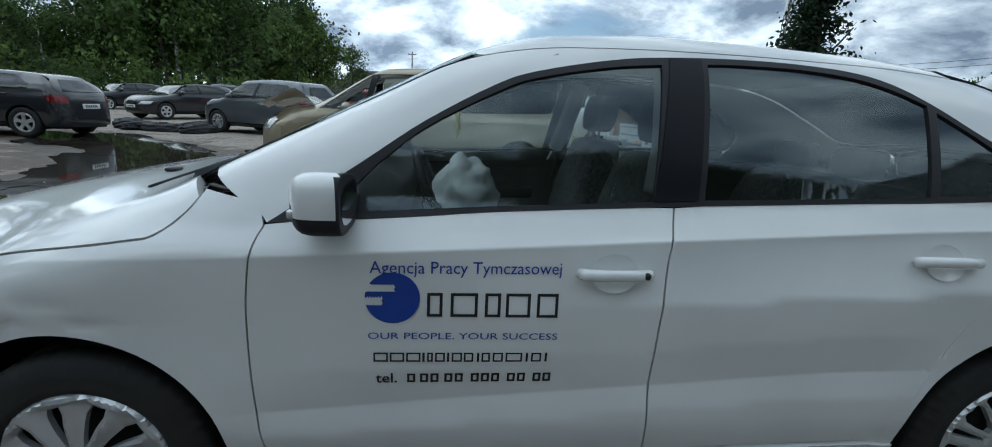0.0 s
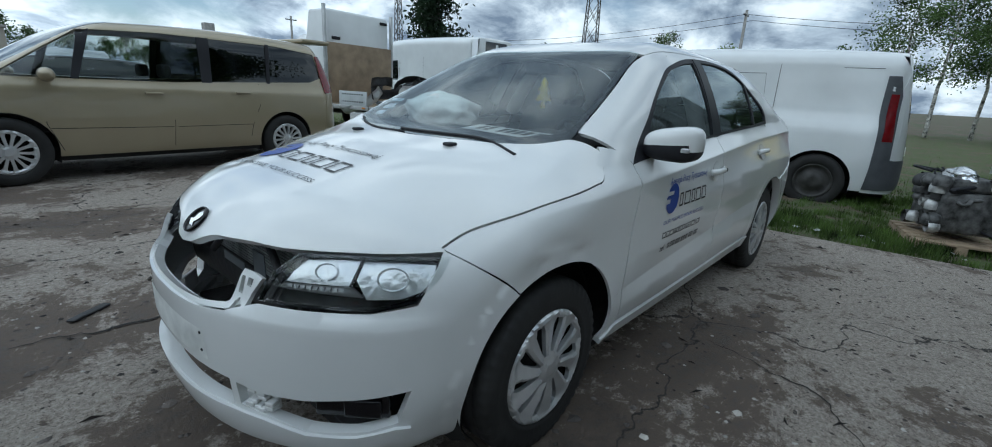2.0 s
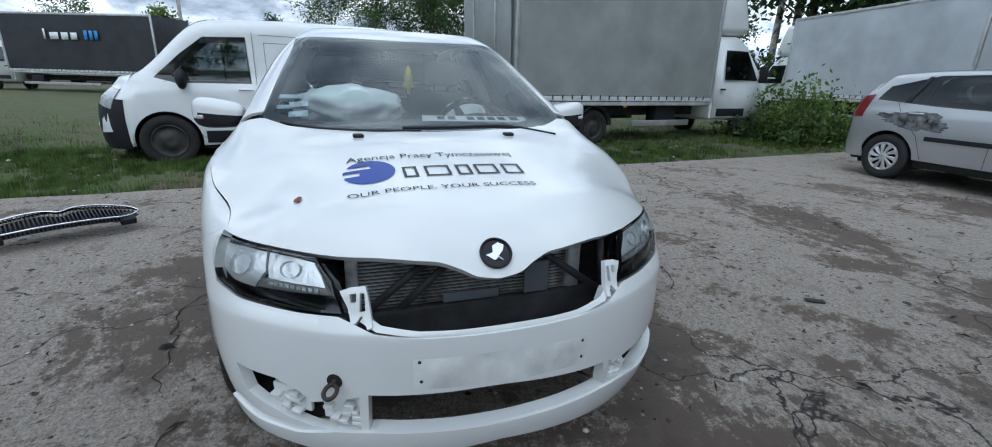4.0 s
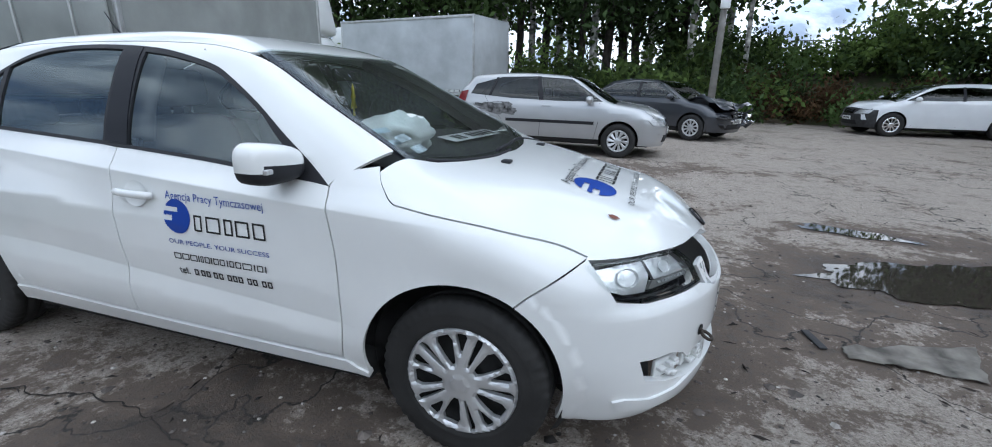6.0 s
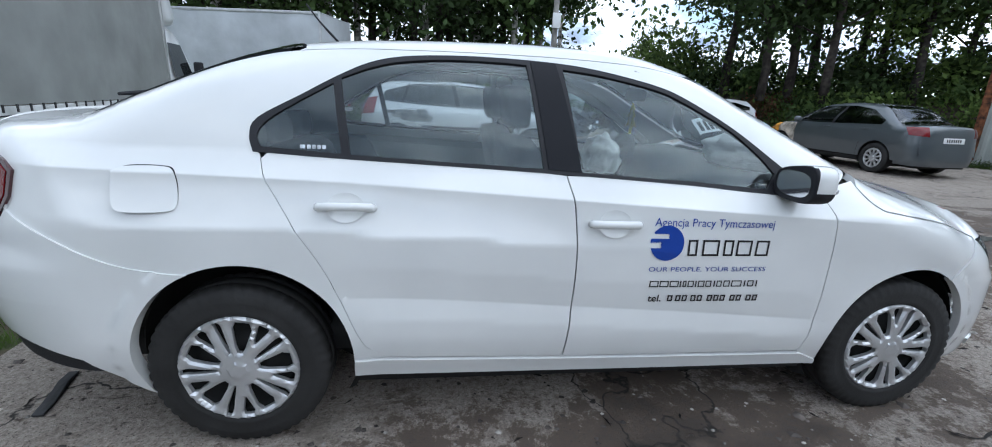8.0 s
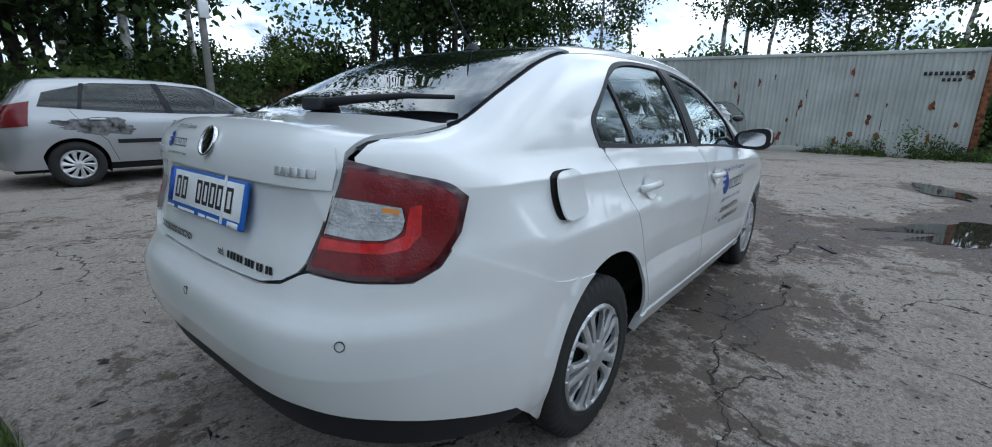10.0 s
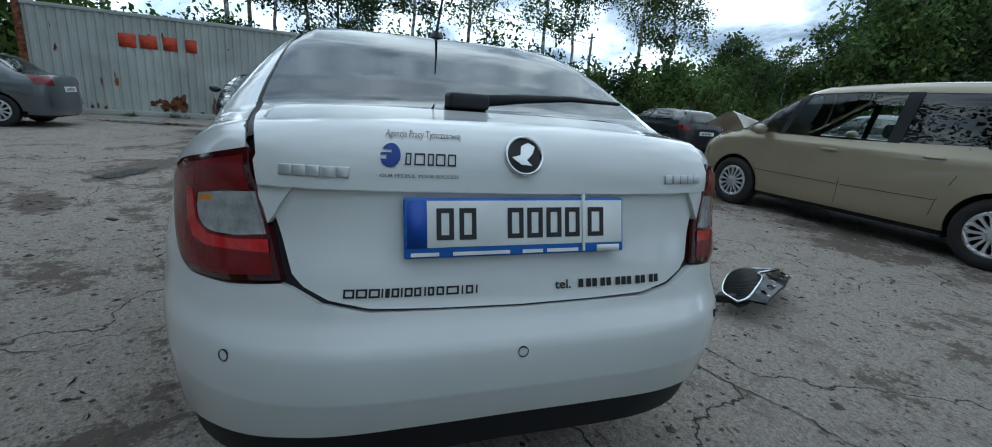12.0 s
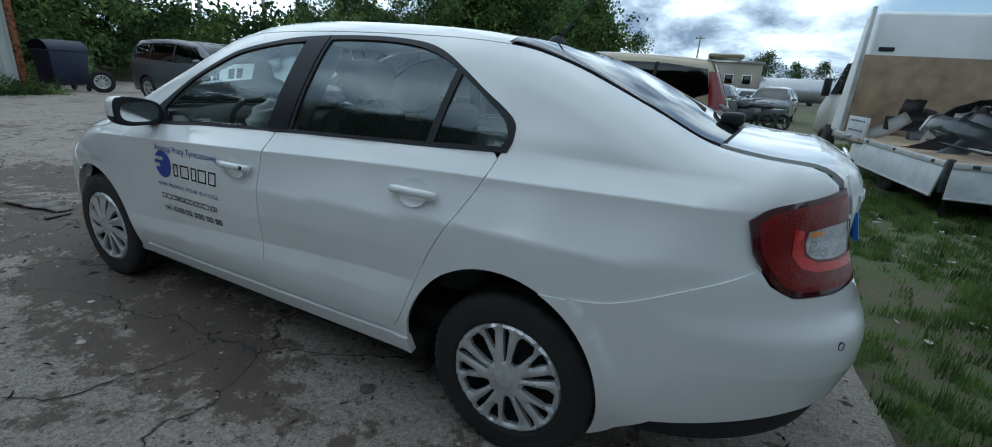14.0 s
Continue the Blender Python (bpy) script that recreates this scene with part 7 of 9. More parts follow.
for a, b in zip(grid, grid[1:]):
    for j in range(9):
        bm.faces.new((a[j], a[j + 1], b[j + 1], b[j]))
bmesh.ops.solidify(bm, geom=bm.faces[:], thickness=0.02)
part("buckled_hood", bm, dark_grey, vec, "buckled hood", smooth=False)
rnd = random.Random(8)
for k in range(26):
    p = Vector((2.02 + rnd.uniform(-0.1, 0.16), rnd.uniform(-0.8, 0.8), rnd.uniform(0.35, 0.8)))
    bm = boxes((-0.10, 0.10, -0.05, 0.05, -0.02, 0.02), bevel=0.006)
    part("torn_piece", bm, rnd.choice((dark_grey, front_dark, chrome, front_dark)), vec).matrix_basis = Matrix.Translation(p) @ Euler([rnd.uniform(-1, 1) for _ in range(3)]).to_matrix().to_4x4()
for k in range(2):
    part("grille_bar", boxes((2.14, 2.17, -0.35, 0.35, 0.62 + 0.07 * k, 0.645 + 0.07 * k), bevel=0.006), chrome, vec)

# pearl white crossover by the bank
dlo = [(1.1, 1.02), (0.62, 1.26), (0.3, 1.38), (-0.5, 1.42), (-1.2, 1.38), (-1.75, 1.24), (-1.70, 1.12), (0.0, 1.03)]
vehicle("crossover", "pearl white crossover with a torn-off front bumper", pose(9.72, 15.65, 0, 0, 0, 184.6), pearl, 2.73, 2.15, -2.30, 0.93, 1.52, 1.02, 1.02, 0.80, (0.15, 1.3), (-1.7, -2.2), None, dlo, 0.335, "dark", 0.66, pillars=[((-0.35, 1.42, 0.06), (-0.30, 1.03, 0.08))], doors=[[(0.9, 0.98), (0.88, 0.32)], [(-0.24, 1.0), (-0.2, 0.32)]], glass=bg_dark, bumper=front_dark, tails=[(36, 0.86), (56, 0.90), (56, 1.06), (38, 1.04)])

# burnt grey sedan
dlo = [(1.0, 0.98), (0.60, 1.22), (0.32, 1.37), (-0.45, 1.40), (-0.95, 1.33), (-1.40, 1.12), (-1.35, 1.03), (0.2, 0.98)]
av, avb = vehicle("burnt_sedan", "slate grey sedan with a burnt orange front fender", pose(9.60, 8.15, 0, 0, 0, 93), slate, 2.7, 2.12, -2.23, 0.88, 1.48, 0.98, 0.99, 0.76, (0.22, 1.2), (-1.1, -1.75), 1.06, dlo, 0.32, "alloy10", 0.66, pillars=[((-0.28, 1.39, 0.06), (-0.2, 0.99, 0.08))], doors=[[(0.88, 0.96), (0.86, 0.32)], [(-0.18, 0.98), (-0.18, 0.32)], [(-1.3, 1.02), (-0.95, 0.6), (-0.9, 0.33)]], handles=((-0.05, 0.9), (-1.05, 0.92)))
burnt = material("burnt_metal", (0.50, 0.45, 0.38), 0.75, vary=0.4, scale=6)
rust = material("orange_rust", (0.72, 0.32, 0.03), 0.8, vary=0.35, scale=7)
for s in (1, -1):
    panel("burnt_fender", avb, "y", [(0.89, 0.34), (0.89, 0.93), (1.45, 0.92), (1.45, 0.70)] + [p for p in arc(1.35, 0.32, 0.375, 75, 178, 12)], burnt, av, s, step=0.08, off=0.006)
    panel("rusty_fender", avb, "y", [(1.45, 0.90), (1.96, 0.78), (1.98, 0.50), (1.74, 0.45)] + arc(1.35, 0.32, 0.375, 20, 75, 8), rust, av, s, step=0.08, off=0.007)
panel("rusty_nose", avb, "r", turns([(-50, 0.45), (50, 0.45), (50, 0.68), (0, 0.72), (-50, 0.68)]), rust, av, 1, 2.12 - 0.95, step=0.1, off=0.014)

# dark grey people carrier, black hatchback, black estate and more
dlo = [(1.25, 1.06), (0.85, 1.32), (0.6, 1.46), (-0.4, 1.50), (-1.5, 1.48), (-1.95, 1.36), (-1.95, 1.12), (0, 1.04)]
vehicle("people_carrier", "dark grey people carrier facing the yard", pose(11.25, -6.0, 0, 0, 0, 182.5), grey_paint, 2.75, 2.25, -2.28, 0.875, 1.62, 1.04, 1.06, 0.80, (0.45, 1.5), (-1.9, -2.22), None, dlo, 0.315, "alloy5", 0.72, pillars=[((-0.25, 1.50, 0.07), (-0.2, 1.05, 0.1)), ((-1.2, 1.49, 0.07), (-1.2, 1.07, 0.08))], doors=[[(0.98, 1.0), (0.98, 0.32)], [(-0.15, 1.03), (-0.15, 0.32)]], glass=bg_dark)
dlo = [(1.0, 0.98), (0.6, 1.2), (0.35, 1.33), (-0.4, 1.36), (-1.1, 1.32), (-1.5, 1.14), (-1.45, 1.06), (0.2, 0.98)]
spec = (2.66, 2.08, -2.15, 0.875, 1.42, 0.98, 0.97, 0.74, (0.2, 1.1), (-1.55, -2.08), None, dlo, 0.325, "alloy5", 0.66)
bh, _ = vehicle("black_hatchback", "black hatchback with red tail lamps on the wet yard", pose(10.9, -10.3, 0, 0, 0, -1.2), black_paint, *spec, pillars=[((-0.25, 1.36, 0.07), (-0.18, 0.99, 0.09))], doors=[[(0.85, 0.96), (0.85, 0.32)], [(-0.17, 0.98), (-0.17, 0.32)]], glass=bg_dark, handles=((-0.05, 0.9), (-1.0, 0.92)))
tagged(copy_thing(bh, pose(11.4, -19.4, 0, 0, 0, 62)), "black hatchback with its front torn away")
dlo = [(1.1, 1.03), (0.7, 1.3), (0.45, 1.44), (-0.4, 1.48), (-1.2, 1.45), (-1.55, 1.28), (-1.5, 1.1), (0.2, 1.03)]
sx, _ = vehicle("grey_crossover", "slate grey compact crossover", pose(5.85, -13.5, 0, 0, 0, -24), slate, 2.5, 2.05, -2.08, 0.875, 1.6, 1.03, 1.04, 0.82, (0.3, 1.2), (-1.55, -2.0), None, dlo, 0.325, "alloy10", 0.68, pillars=[((-0.25, 1.48, 0.07), (-0.2, 1.03, 0.09))], doors=[[(0.88, 1.0), (0.88, 0.34)], [(-0.17, 1.02), (-0.17, 0.34)]], handles=((-0.05, 0.95), (-1.0, 0.96)))
red_suv_paint = paint("red_car_paint", (0.42, 0.012, 0.02))
vehicle("red_crossover", "bright red crossover parked in the far row", pose(4.95, -21.99, -0.05, 0, 0, -75.0), red_suv_paint, 2.6, 2.1, -2.15, 0.90, 1.66, 1.05, 1.06, 0.85, (0.35, 1.25), (-1.7, -2.1), None, dlo, 0.33, "alloy10", 0.68, doors=[[(0.88, 1.0), (0.88, 0.34)], [(-0.17, 1.02), (-0.17, 0.34)]], glass=bg_dark, step=0.12)
dlo = [(1.05, 0.98), (0.65, 1.2), (0.4, 1.33), (-0.5, 1.37), (-1.5, 1.34), (-1.95, 1.2), (-1.9, 1.06), (0.2, 0.98)]
est, eb = vehicle("black_estate_car", "black estate car facing the yard in front of the container", pose(9.0, 1.95, 0, 0, 0, 186), black_paint, 2.76, 2.20, -2.32, 0.905, 1.42, 0.98, 0.97, 0.74, (0.2, 1.1), (-1.9, -2.25), None, dlo, 0.32, "alloy10", 0.66, glass=bg_dark, heads=[(22, 0.60), (46, 0.62), (50, 0.70), (26, 0.70)], grille=False)
for s in (1, -1):
    panel("kidney_grille", eb, "r", turns([(s * 1.0, 0.58), (s * 9.5, 0.58), (s * 10, 0.66), (s * 1.0, 0.665)]), chrome, est, 1, 1.25, step=0.1, off=0.014, deep=0.01)
    panel("grille_slats", eb, "r", turns([(s * 1.7, 0.59), (s * 9.0, 0.59), (s * 9.4, 0.652), (s * 1.7, 0.655)]), gloss_black, est, 1, 1.25, step=0.1, off=0.017, deep=0.004)
tagged(copy_thing(est, pose(1.3, -13.2, 0, 0, 0, 4)), "black estate car parked beyond the minivan")
sx_far = [(13.5, -26, 70), (17.5, -25.5, 65), (9.5, -24, 50), (4.0, -24, -15), (1.0, -25.5, -10), (7.5, -30, 20), (-1.0, -33, -80), (3.4, -36, -80), (0.5, -40, -75), (-2.5, -46, 100)]
for k, (x, y, a) in enumerate(sx_far):
    tagged(copy_thing((sx, bh, cor, est)[k % 4], pose(x, y, -0.05, 0, 0, a)), "parked car in the far row", "car", "far parked cars")

# ---------------------------------------------------------------- lorries, boxes and other large things
tarp_grey = material("grey_tarpaulin", (0.28, 0.295, 0.285), 0.55, vary=0.12, scale=1.5, bump=0.012, bump_scale=3.5)
tarp_silver = material("silver_tarpaulin", (0.48, 0.51, 0.53), 0.45, vary=0.10, scale=1.2, bump=0.02, bump_scale=2.6)
tarp_black = material("black_tarpaulin", (0.022, 0.023, 0.028), 0.45, vary=0.2, scale=2, bump=0.015, bump_scale=3)
alu = material("aluminium", (0.50, 0.51, 0.51), 0.45, metal=0.6, vary=0.12, scale=4)
wood_board = material("plywood", (0.30, 0.225, 0.15), 0.8, vary=0.2, scale=3, bump=0.002, bump_scale=40)
white_panel = material("white_panel", (0.74, 0.76, 0.76), 0.5, vary=0.05, scale=1.5)
rust_brown = material("rust_brown", (0.20, 0.075, 0.03), 0.9, vary=0.5, scale=9, bump=0.003, bump_scale=40)
steel_dark = material("dark_steel", (0.05, 0.05, 0.052), 0.6, metal=0.4, vary=0.3)
red_mark = material("red_marking", (0.55, 0.07, 0.03), 0.7, vary=0.2)
grime_dark = material("oily_metal", (0.03, 0.028, 0.026), 0.5, metal=0.5, vary=0.4)


def curtain(x0, x1, y, z0, z1, out, seed, nx=40, nz=18, sag=0.03):
    """A slack side curtain: vertical folds and sagging bays."""
    bm = bmesh.new()
    g = [[bm.verts.new((x, y + out * sag * (0.6 * noise.noise(Vector((x * 1.1, z * 0.5, seed))) + 0.35 * noise.noise(Vector((x * 4, z * 0.9, seed))) + 0.6 * abs(math.sin(x * 2.3))), z)) for z in np.linspace(z0, z1, nz)] for x in np.linspace(x0, x1, nx)]
    for a, b in zip(g, g[1:]):
        for j in range(nz - 1):
            bm.faces.new((a[j], a[j + 1], b[j + 1], b[j]))
    return bm


def cab(parent, x0, mat):
    """A light lorry's cab whose back is at x0."""
    bm = bmesh.new()
    prof = [(0, 0.45), (0, 2.25), (0.75, 2.28), (1.05, 2.10), (1.55, 1.35), (2.0, 1.15), (2.15, 0.95), (2.18, 0.45)]
    L = [bm.verts.new((x0 + x, 0.98 - (0.12 if z > 1.4 else 0), z)) for x, z in prof]
    R = [bm.verts.new((x0 + x, -0.98 + (0.12 if z > 1.4 else 0), z)) for x, z in prof]
    bm.faces.new(L)
    bm.faces.new(R[::-1])
    for i in range(len(prof)):
        j = (i + 1) % len(prof)
        bm.faces.new((L[i], R[i], R[j], L[j]))
    bmesh.ops.bevel(bm, geom=bm.edges[:], offset=0.06, segments=3, affect="EDGES")
    c = part("cab", bm, mat, parent, "white cab")
    for s in (1, -1):
        bm = bmesh.new()
        q = [bm.verts.new((x0 + x, s * (0.905 if z > 1.5 else 0.985), z)) for x, z in ((0.28, 1.35), (1.42, 1.35), (1.02, 1.98), (0.30, 1.98))]
        bm.faces.new(q if s < 0 else q[::-1])
        part("cab_window", bm, bg_dark, c)
        part("cab_mirror", boxes((x0 + 1.42, x0 + 1.52, s * 1.08 - 0.09, s * 1.08 + 0.09, 1.30, 1.68), bevel=0.03), black_plastic, c)
        part("cab_trim", boxes((x0 + 0.15, x0 + 1.1, s * 0.99 - 0.006, s * 0.99 + 0.006, 0.55, 0.72), bevel=0.004), black_plastic, c)
        part("cab_handle", boxes((x0 + 0.18, x0 + 0.34, s * 0.995 - 0.012, s * 0.995 + 0.012, 1.12, 1.16), bevel=0.005), black_plastic, c)
    bm = bmesh.new()
    bm.faces.new([bm.verts.new(p) for p in ((x0 + 1.50, 0.80, 1.42), (x0 + 1.50, -0.80, 1.42), (x0 + 1.10, -0.74, 2.06), (x0 + 1.10, 0.74, 2.06))])
    ws = part("cab_windshield", bm, bg_dark, c)
    ws.location = (0.035, 0, 0.03)
    return c


pale_rail = material("pale_rail", (0.56, 0.58, 0.57), 0.5, vary=0.15, scale=5)


def lorry(name, label, m, box_len, tarp, z0=0.92, z1=3.25, w=2.2, wheel_x=(2.1,), sleeper=True, sign=False):
    """A light curtain-sided lorry. x ahead; its box runs from 0 to box_len, the cab before it."""
    t = thing(name, label, "truck", m)
    hw = w / 2
    for s in (1, -1):
        part("side_curtain", curtain(0.05, box_len - 0.05, s * hw, z0 + 0.05, z1 - 0.05, s, 3.0 + s), tarp, t)
        rail_ = part("side_rail", boxes((0, box_len, s * hw - 0.03, s * hw + 0.03, z0 - 0.13, z0 + 0.04), bevel=0.008), pale_rail, t)
        part("rail_lip", boxes((0.02, box_len - 0.02, s * (hw + 0.028) - 0.008, s * (hw + 0.028) + 0.008, z0 - 0.06, z0 - 0.045)), steel_dark, rail_)
        part("top_rail", boxes((0, box_len, s * hw - 0.03, s * hw + 0.03, z1 - 0.06, z1 + 0.03), bevel=0.01), alu, t)
        for x in (0.03, box_len - 0.03):
            part("corner_post", boxes((x - 0.035, x + 0.035, s * hw - 0.03, s * hw + 0.035, z0, z1), bevel=0.008), alu, t)
        for k in range(int(box_len / 0.22)):
            x = 0.15 + 0.22 * k
            part("curtain_hook", boxes((x - 0.012, x + 0.012, s * (hw + 0.035) - 0.008, s * (hw + 0.035) + 0.008, z0 - 0.02, z0 + 0.06), bevel=0.003), steel_dark, t)
        part("side_guard", boxes((1.0 + wheel_x[0], box_len - 0.5, s * (hw - 0.1) - 0.02, s * (hw - 0.1) + 0.02, 0.36, 0.48), bevel=0.006), alu, t)
        part("tool_box", boxes((box_len - 1.5, box_len - 0.9, s * (hw - 0.25) - 0.14, s * (hw - 0.25) + 0.14, 0.42, 0.78), bevel=0.02), black_plastic, t)
        for x in wheel_x:
            far_wheel(t, x, s * (hw - 0.18), 0.345, "steel")
            bm = bmesh.new()
            lathe(bm, [(0.42, s * (hw - 0.32)), (0.42, s * (hw - 0.04)), (0.405, s * (hw - 0.04)), (0.405, s * (hw - 0.32))], 16, "y", (x, 0, 0.36), turn=radians(170), start=radians(5), close=True)
            part("mudguard", bm, steel_dark, t)
        far_wheel(t, box_len + 1.35, s * 0.84, 0.345, "steel")
        part("side_marker", boxes((box_len * 0.5, box_len * 0.5 + 0.09, s * (hw + 0.02) - 0.015, s * (hw + 0.02) + 0.015, z0 - 0.17, z0 - 0.13)), amber_lamp, t)
    part("roof_sheet", boxes((0, box_len, -hw, hw, z1 - 0.02, z1 + 0.02), bevel=0.01), tarp, t)
    part("floor_frame", boxes((0.0, box_len, -hw + 0.03, hw - 0.03, z0 - 0.14, z0 - 0.02)), wood_board, t)
    part("front_wall", boxes((box_len - 0.04, box_len, -hw, hw, z0, z1), bevel=0.01), tarp, t)
    part("rear_wall", boxes((0.0, 0.03, -hw + 0.03, hw - 0.03, z0, z1 - 0.02), bevel=0.01), tarp, t)
    part("chassis", boxes((0.2, box_len + 1.8, -0.42, -0.30, 0.55, 0.78), (0.2, box_len + 1.8, 0.30, 0.42, 0.55, 0.78)), steel_dark, t)
    part("rear_bumper", boxes((-0.05, 0.03, -hw + 0.1, hw - 0.1, 0.48, 0.60), bevel=0.01), alu, t)
    for s in (1, -1):
        part("rear_lamp", boxes((-0.07, -0.03, s * (hw - 0.35) - 0.15, s * (hw - 0.35) + 0.15, 0.64, 0.75), bevel=0.01), red_lamp, t)
    c = cab(t, box_len + 0.12, van_white)
    if sleeper:
        bm = boxes((box_len + 0.15, box_len + 1.15, -0.9, 0.9, 2.30, z1 - 0.1), bevel=0.16)
        for v in bm.verts:
            if v.co.z > 2.7 and v.co.x > box_len + 0.7:
                v.co.x -= 0.3
        part("sleeper_pod", bm, van_white, t, "white sleeper pod over the cab")
    return t


gt = lorry("curtain_truck", "light truck with a dirty grey curtain-sided box and torn rear end", pose(-5.84, 2.50, -0.05, 0, 0, 98.5), 5.05, tarp_grey, 0.92, 3.5, 2.0, (1.9,))
# rear door bent outwards, with warning stripes, and torn pieces hanging under it
gate_ = part("rear_door", boxes((-0.045, 0.0, -0.95, 0.95, 0.0, 2.48), bevel=0.012), tarp_grey, gt, "bent grey rear door with red and white stripes")
gate_.matrix_basis = pose(-0.02, 0.0, 0.96, 0, -1.5, 0)
for k in range(4):
    part("stripe", boxes((-0.05, 0.004, -0.958, -0.925, 0.06 + 0.07 * k, 0.13 + 0.07 * k), bevel=0.002), (red_mark, white_panel)[k % 2], gate_)
for y in (-0.45, 0.45):
    part("door_bar", boxes((-0.075, -0.045, y - 0.015, y + 0.015, 0.05, 2.2), bevel=0.006), alu, gate_)
rnd = random.Random(3)
for k in range(7):
    part("torn_sheet", boxes((-0.06, 0.08, -0.010, 0.010, -0.12, 0.12), bevel=0.004), rnd.choice((steel_dark, front_dark, grime_dark)), gt).matrix_basis = Matrix.Translation((-0.12 + rnd.uniform(-0.08, 0.04), -0.8 + rnd.uniform(0.0, 0.9), rnd.uniform(0.62, 0.98))) @ Euler((rnd.uniform(-0.6, 0.6), rnd.uniform(-0.5, 0.5), rnd.uniform(-1.2, 1.2))).to_matrix().to_4x4()
part("raised_hood", boxes((6.75, 7.6, -0.75, 0.75, 1.42, 1.45), bevel=0.01), van_white, gt)
lorry("silver_truck", "light truck with a silver curtain-sided box", pose(-3.85, 14.85, -0.05, 0, 0, 168), 6.2, tarp_silver, 1.0, 3.45, 2.35)
imex = lorry("black_truck", "white-cabbed truck with a black tarpaulin box", pose(-24.2, -7.2, -0.05, 0, 0, 247), 7.4, tarp_black, 1.0, 3.45, 2.4)
for u, w in ((2.2, 0.08), (2.5, 0.4), (3.05, 0.32), (3.5, 0.3)):
    part("sign_block", boxes((7.4 - u - w, 7.4 - u, 1.27, 1.29, 2.35, 2.8 if w < 0.1 else 2.65)), white_panel, imex, "plain pale shape in place of a company name")
for k in range(3):
    part("sign_chevron", boxes((3.1 - 0.25 * k, 3.25 - 0.25 * k, 1.27, 1.29, 2.35, 2.75)), material("sign_blue", (0.05, 0.25, 0.6), 0.5), imex)

# white van with rear doors behind the flatbed
dlo = [(1.9, 1.38), (1.6, 1.72), (1.35, 1.98), (0.9, 2.0), (0.9, 1.36)]
hv, hvb = vehicle("high_roof_van", "white high-roof van with two rear door windows", pose(-8.5, -11.05, -0.05, 0, 0, -89), van_white, 3.4, 2.6, -2.75, 1.02, 2.72, 1.35, 1.40, 1.0, (1.2, 2.1), (-2.55, -2.74), None, dlo, 0.345, "steel", 0.92, rear_glass=bg_dark, category="van", tails=[(46, 0.9), (56, 0.9), (56, 1.3), (47, 1.3)], kt=0.16, doors=[[(0.8, 2.0), (0.8, 0.4)], [(-0.4, 2.1), (-0.4, 0.4)]])

panel("door_gap", hvb, "r", turns([(-3.6, 0.6), (3.6, 0.6), (3.6, 2.5), (-3.6, 2.5)]), van_white, hv, -1, -1.8, step=0.1, off=0.018, deep=0.012)
panel("door_seam", hvb, "r", turns([(-0.35, 0.6), (0.35, 0.6), (0.35, 2.5), (-0.35, 2.5)]), dark_void, hv, -1, -1.8, step=0.1, off=0.020, deep=0.0)
# flatbed truck with its sides let down and scrap on the bed
fb = thing("flatbed_truck", "white flatbed truck with lowered grey sides and tall sleeper", "truck", pose(-4.97, -5.10, -0.02, 0, 0, -82))
part("bed_floor", boxes((0, 4.2, -1.08, 1.06, 0.62, 0.69), bevel=0.006), wood_board, fb, "worn brown plywood bed floor")
bed_grey = material("drop_side_paint", (0.52, 0.55, 0.56), 0.5, vary=0.10, scale=5, bump=0.001, bump_scale=40)


def hung(name, long, m, hooks):
    """A let-down board: a flat panel with a rail along its hinge and a latch at each end."""
    bm = boxes((0.0, long, -0.012, 0.012, -0.40, -0.06), bevel=0.004)
    ob = part(name, bm, bed_grey, fb, "grey aluminium drop side hanging down")
    ob.matrix_basis = m
    part("hinge_rail", boxes((0.0, long, -0.022, 0.022, -0.075, 0.0), bevel=0.006), alu, ob)
    part("lower_rail", boxes((0.0, long, -0.018, 0.018, -0.42, -0.395), bevel=0.005), alu, ob)
    for x in hooks:
        part("latch", boxes((x - 0.035, x + 0.035, -0.034, 0.034, -0.055, -0.015), bevel=0.008), steel_dark, ob)
    return ob


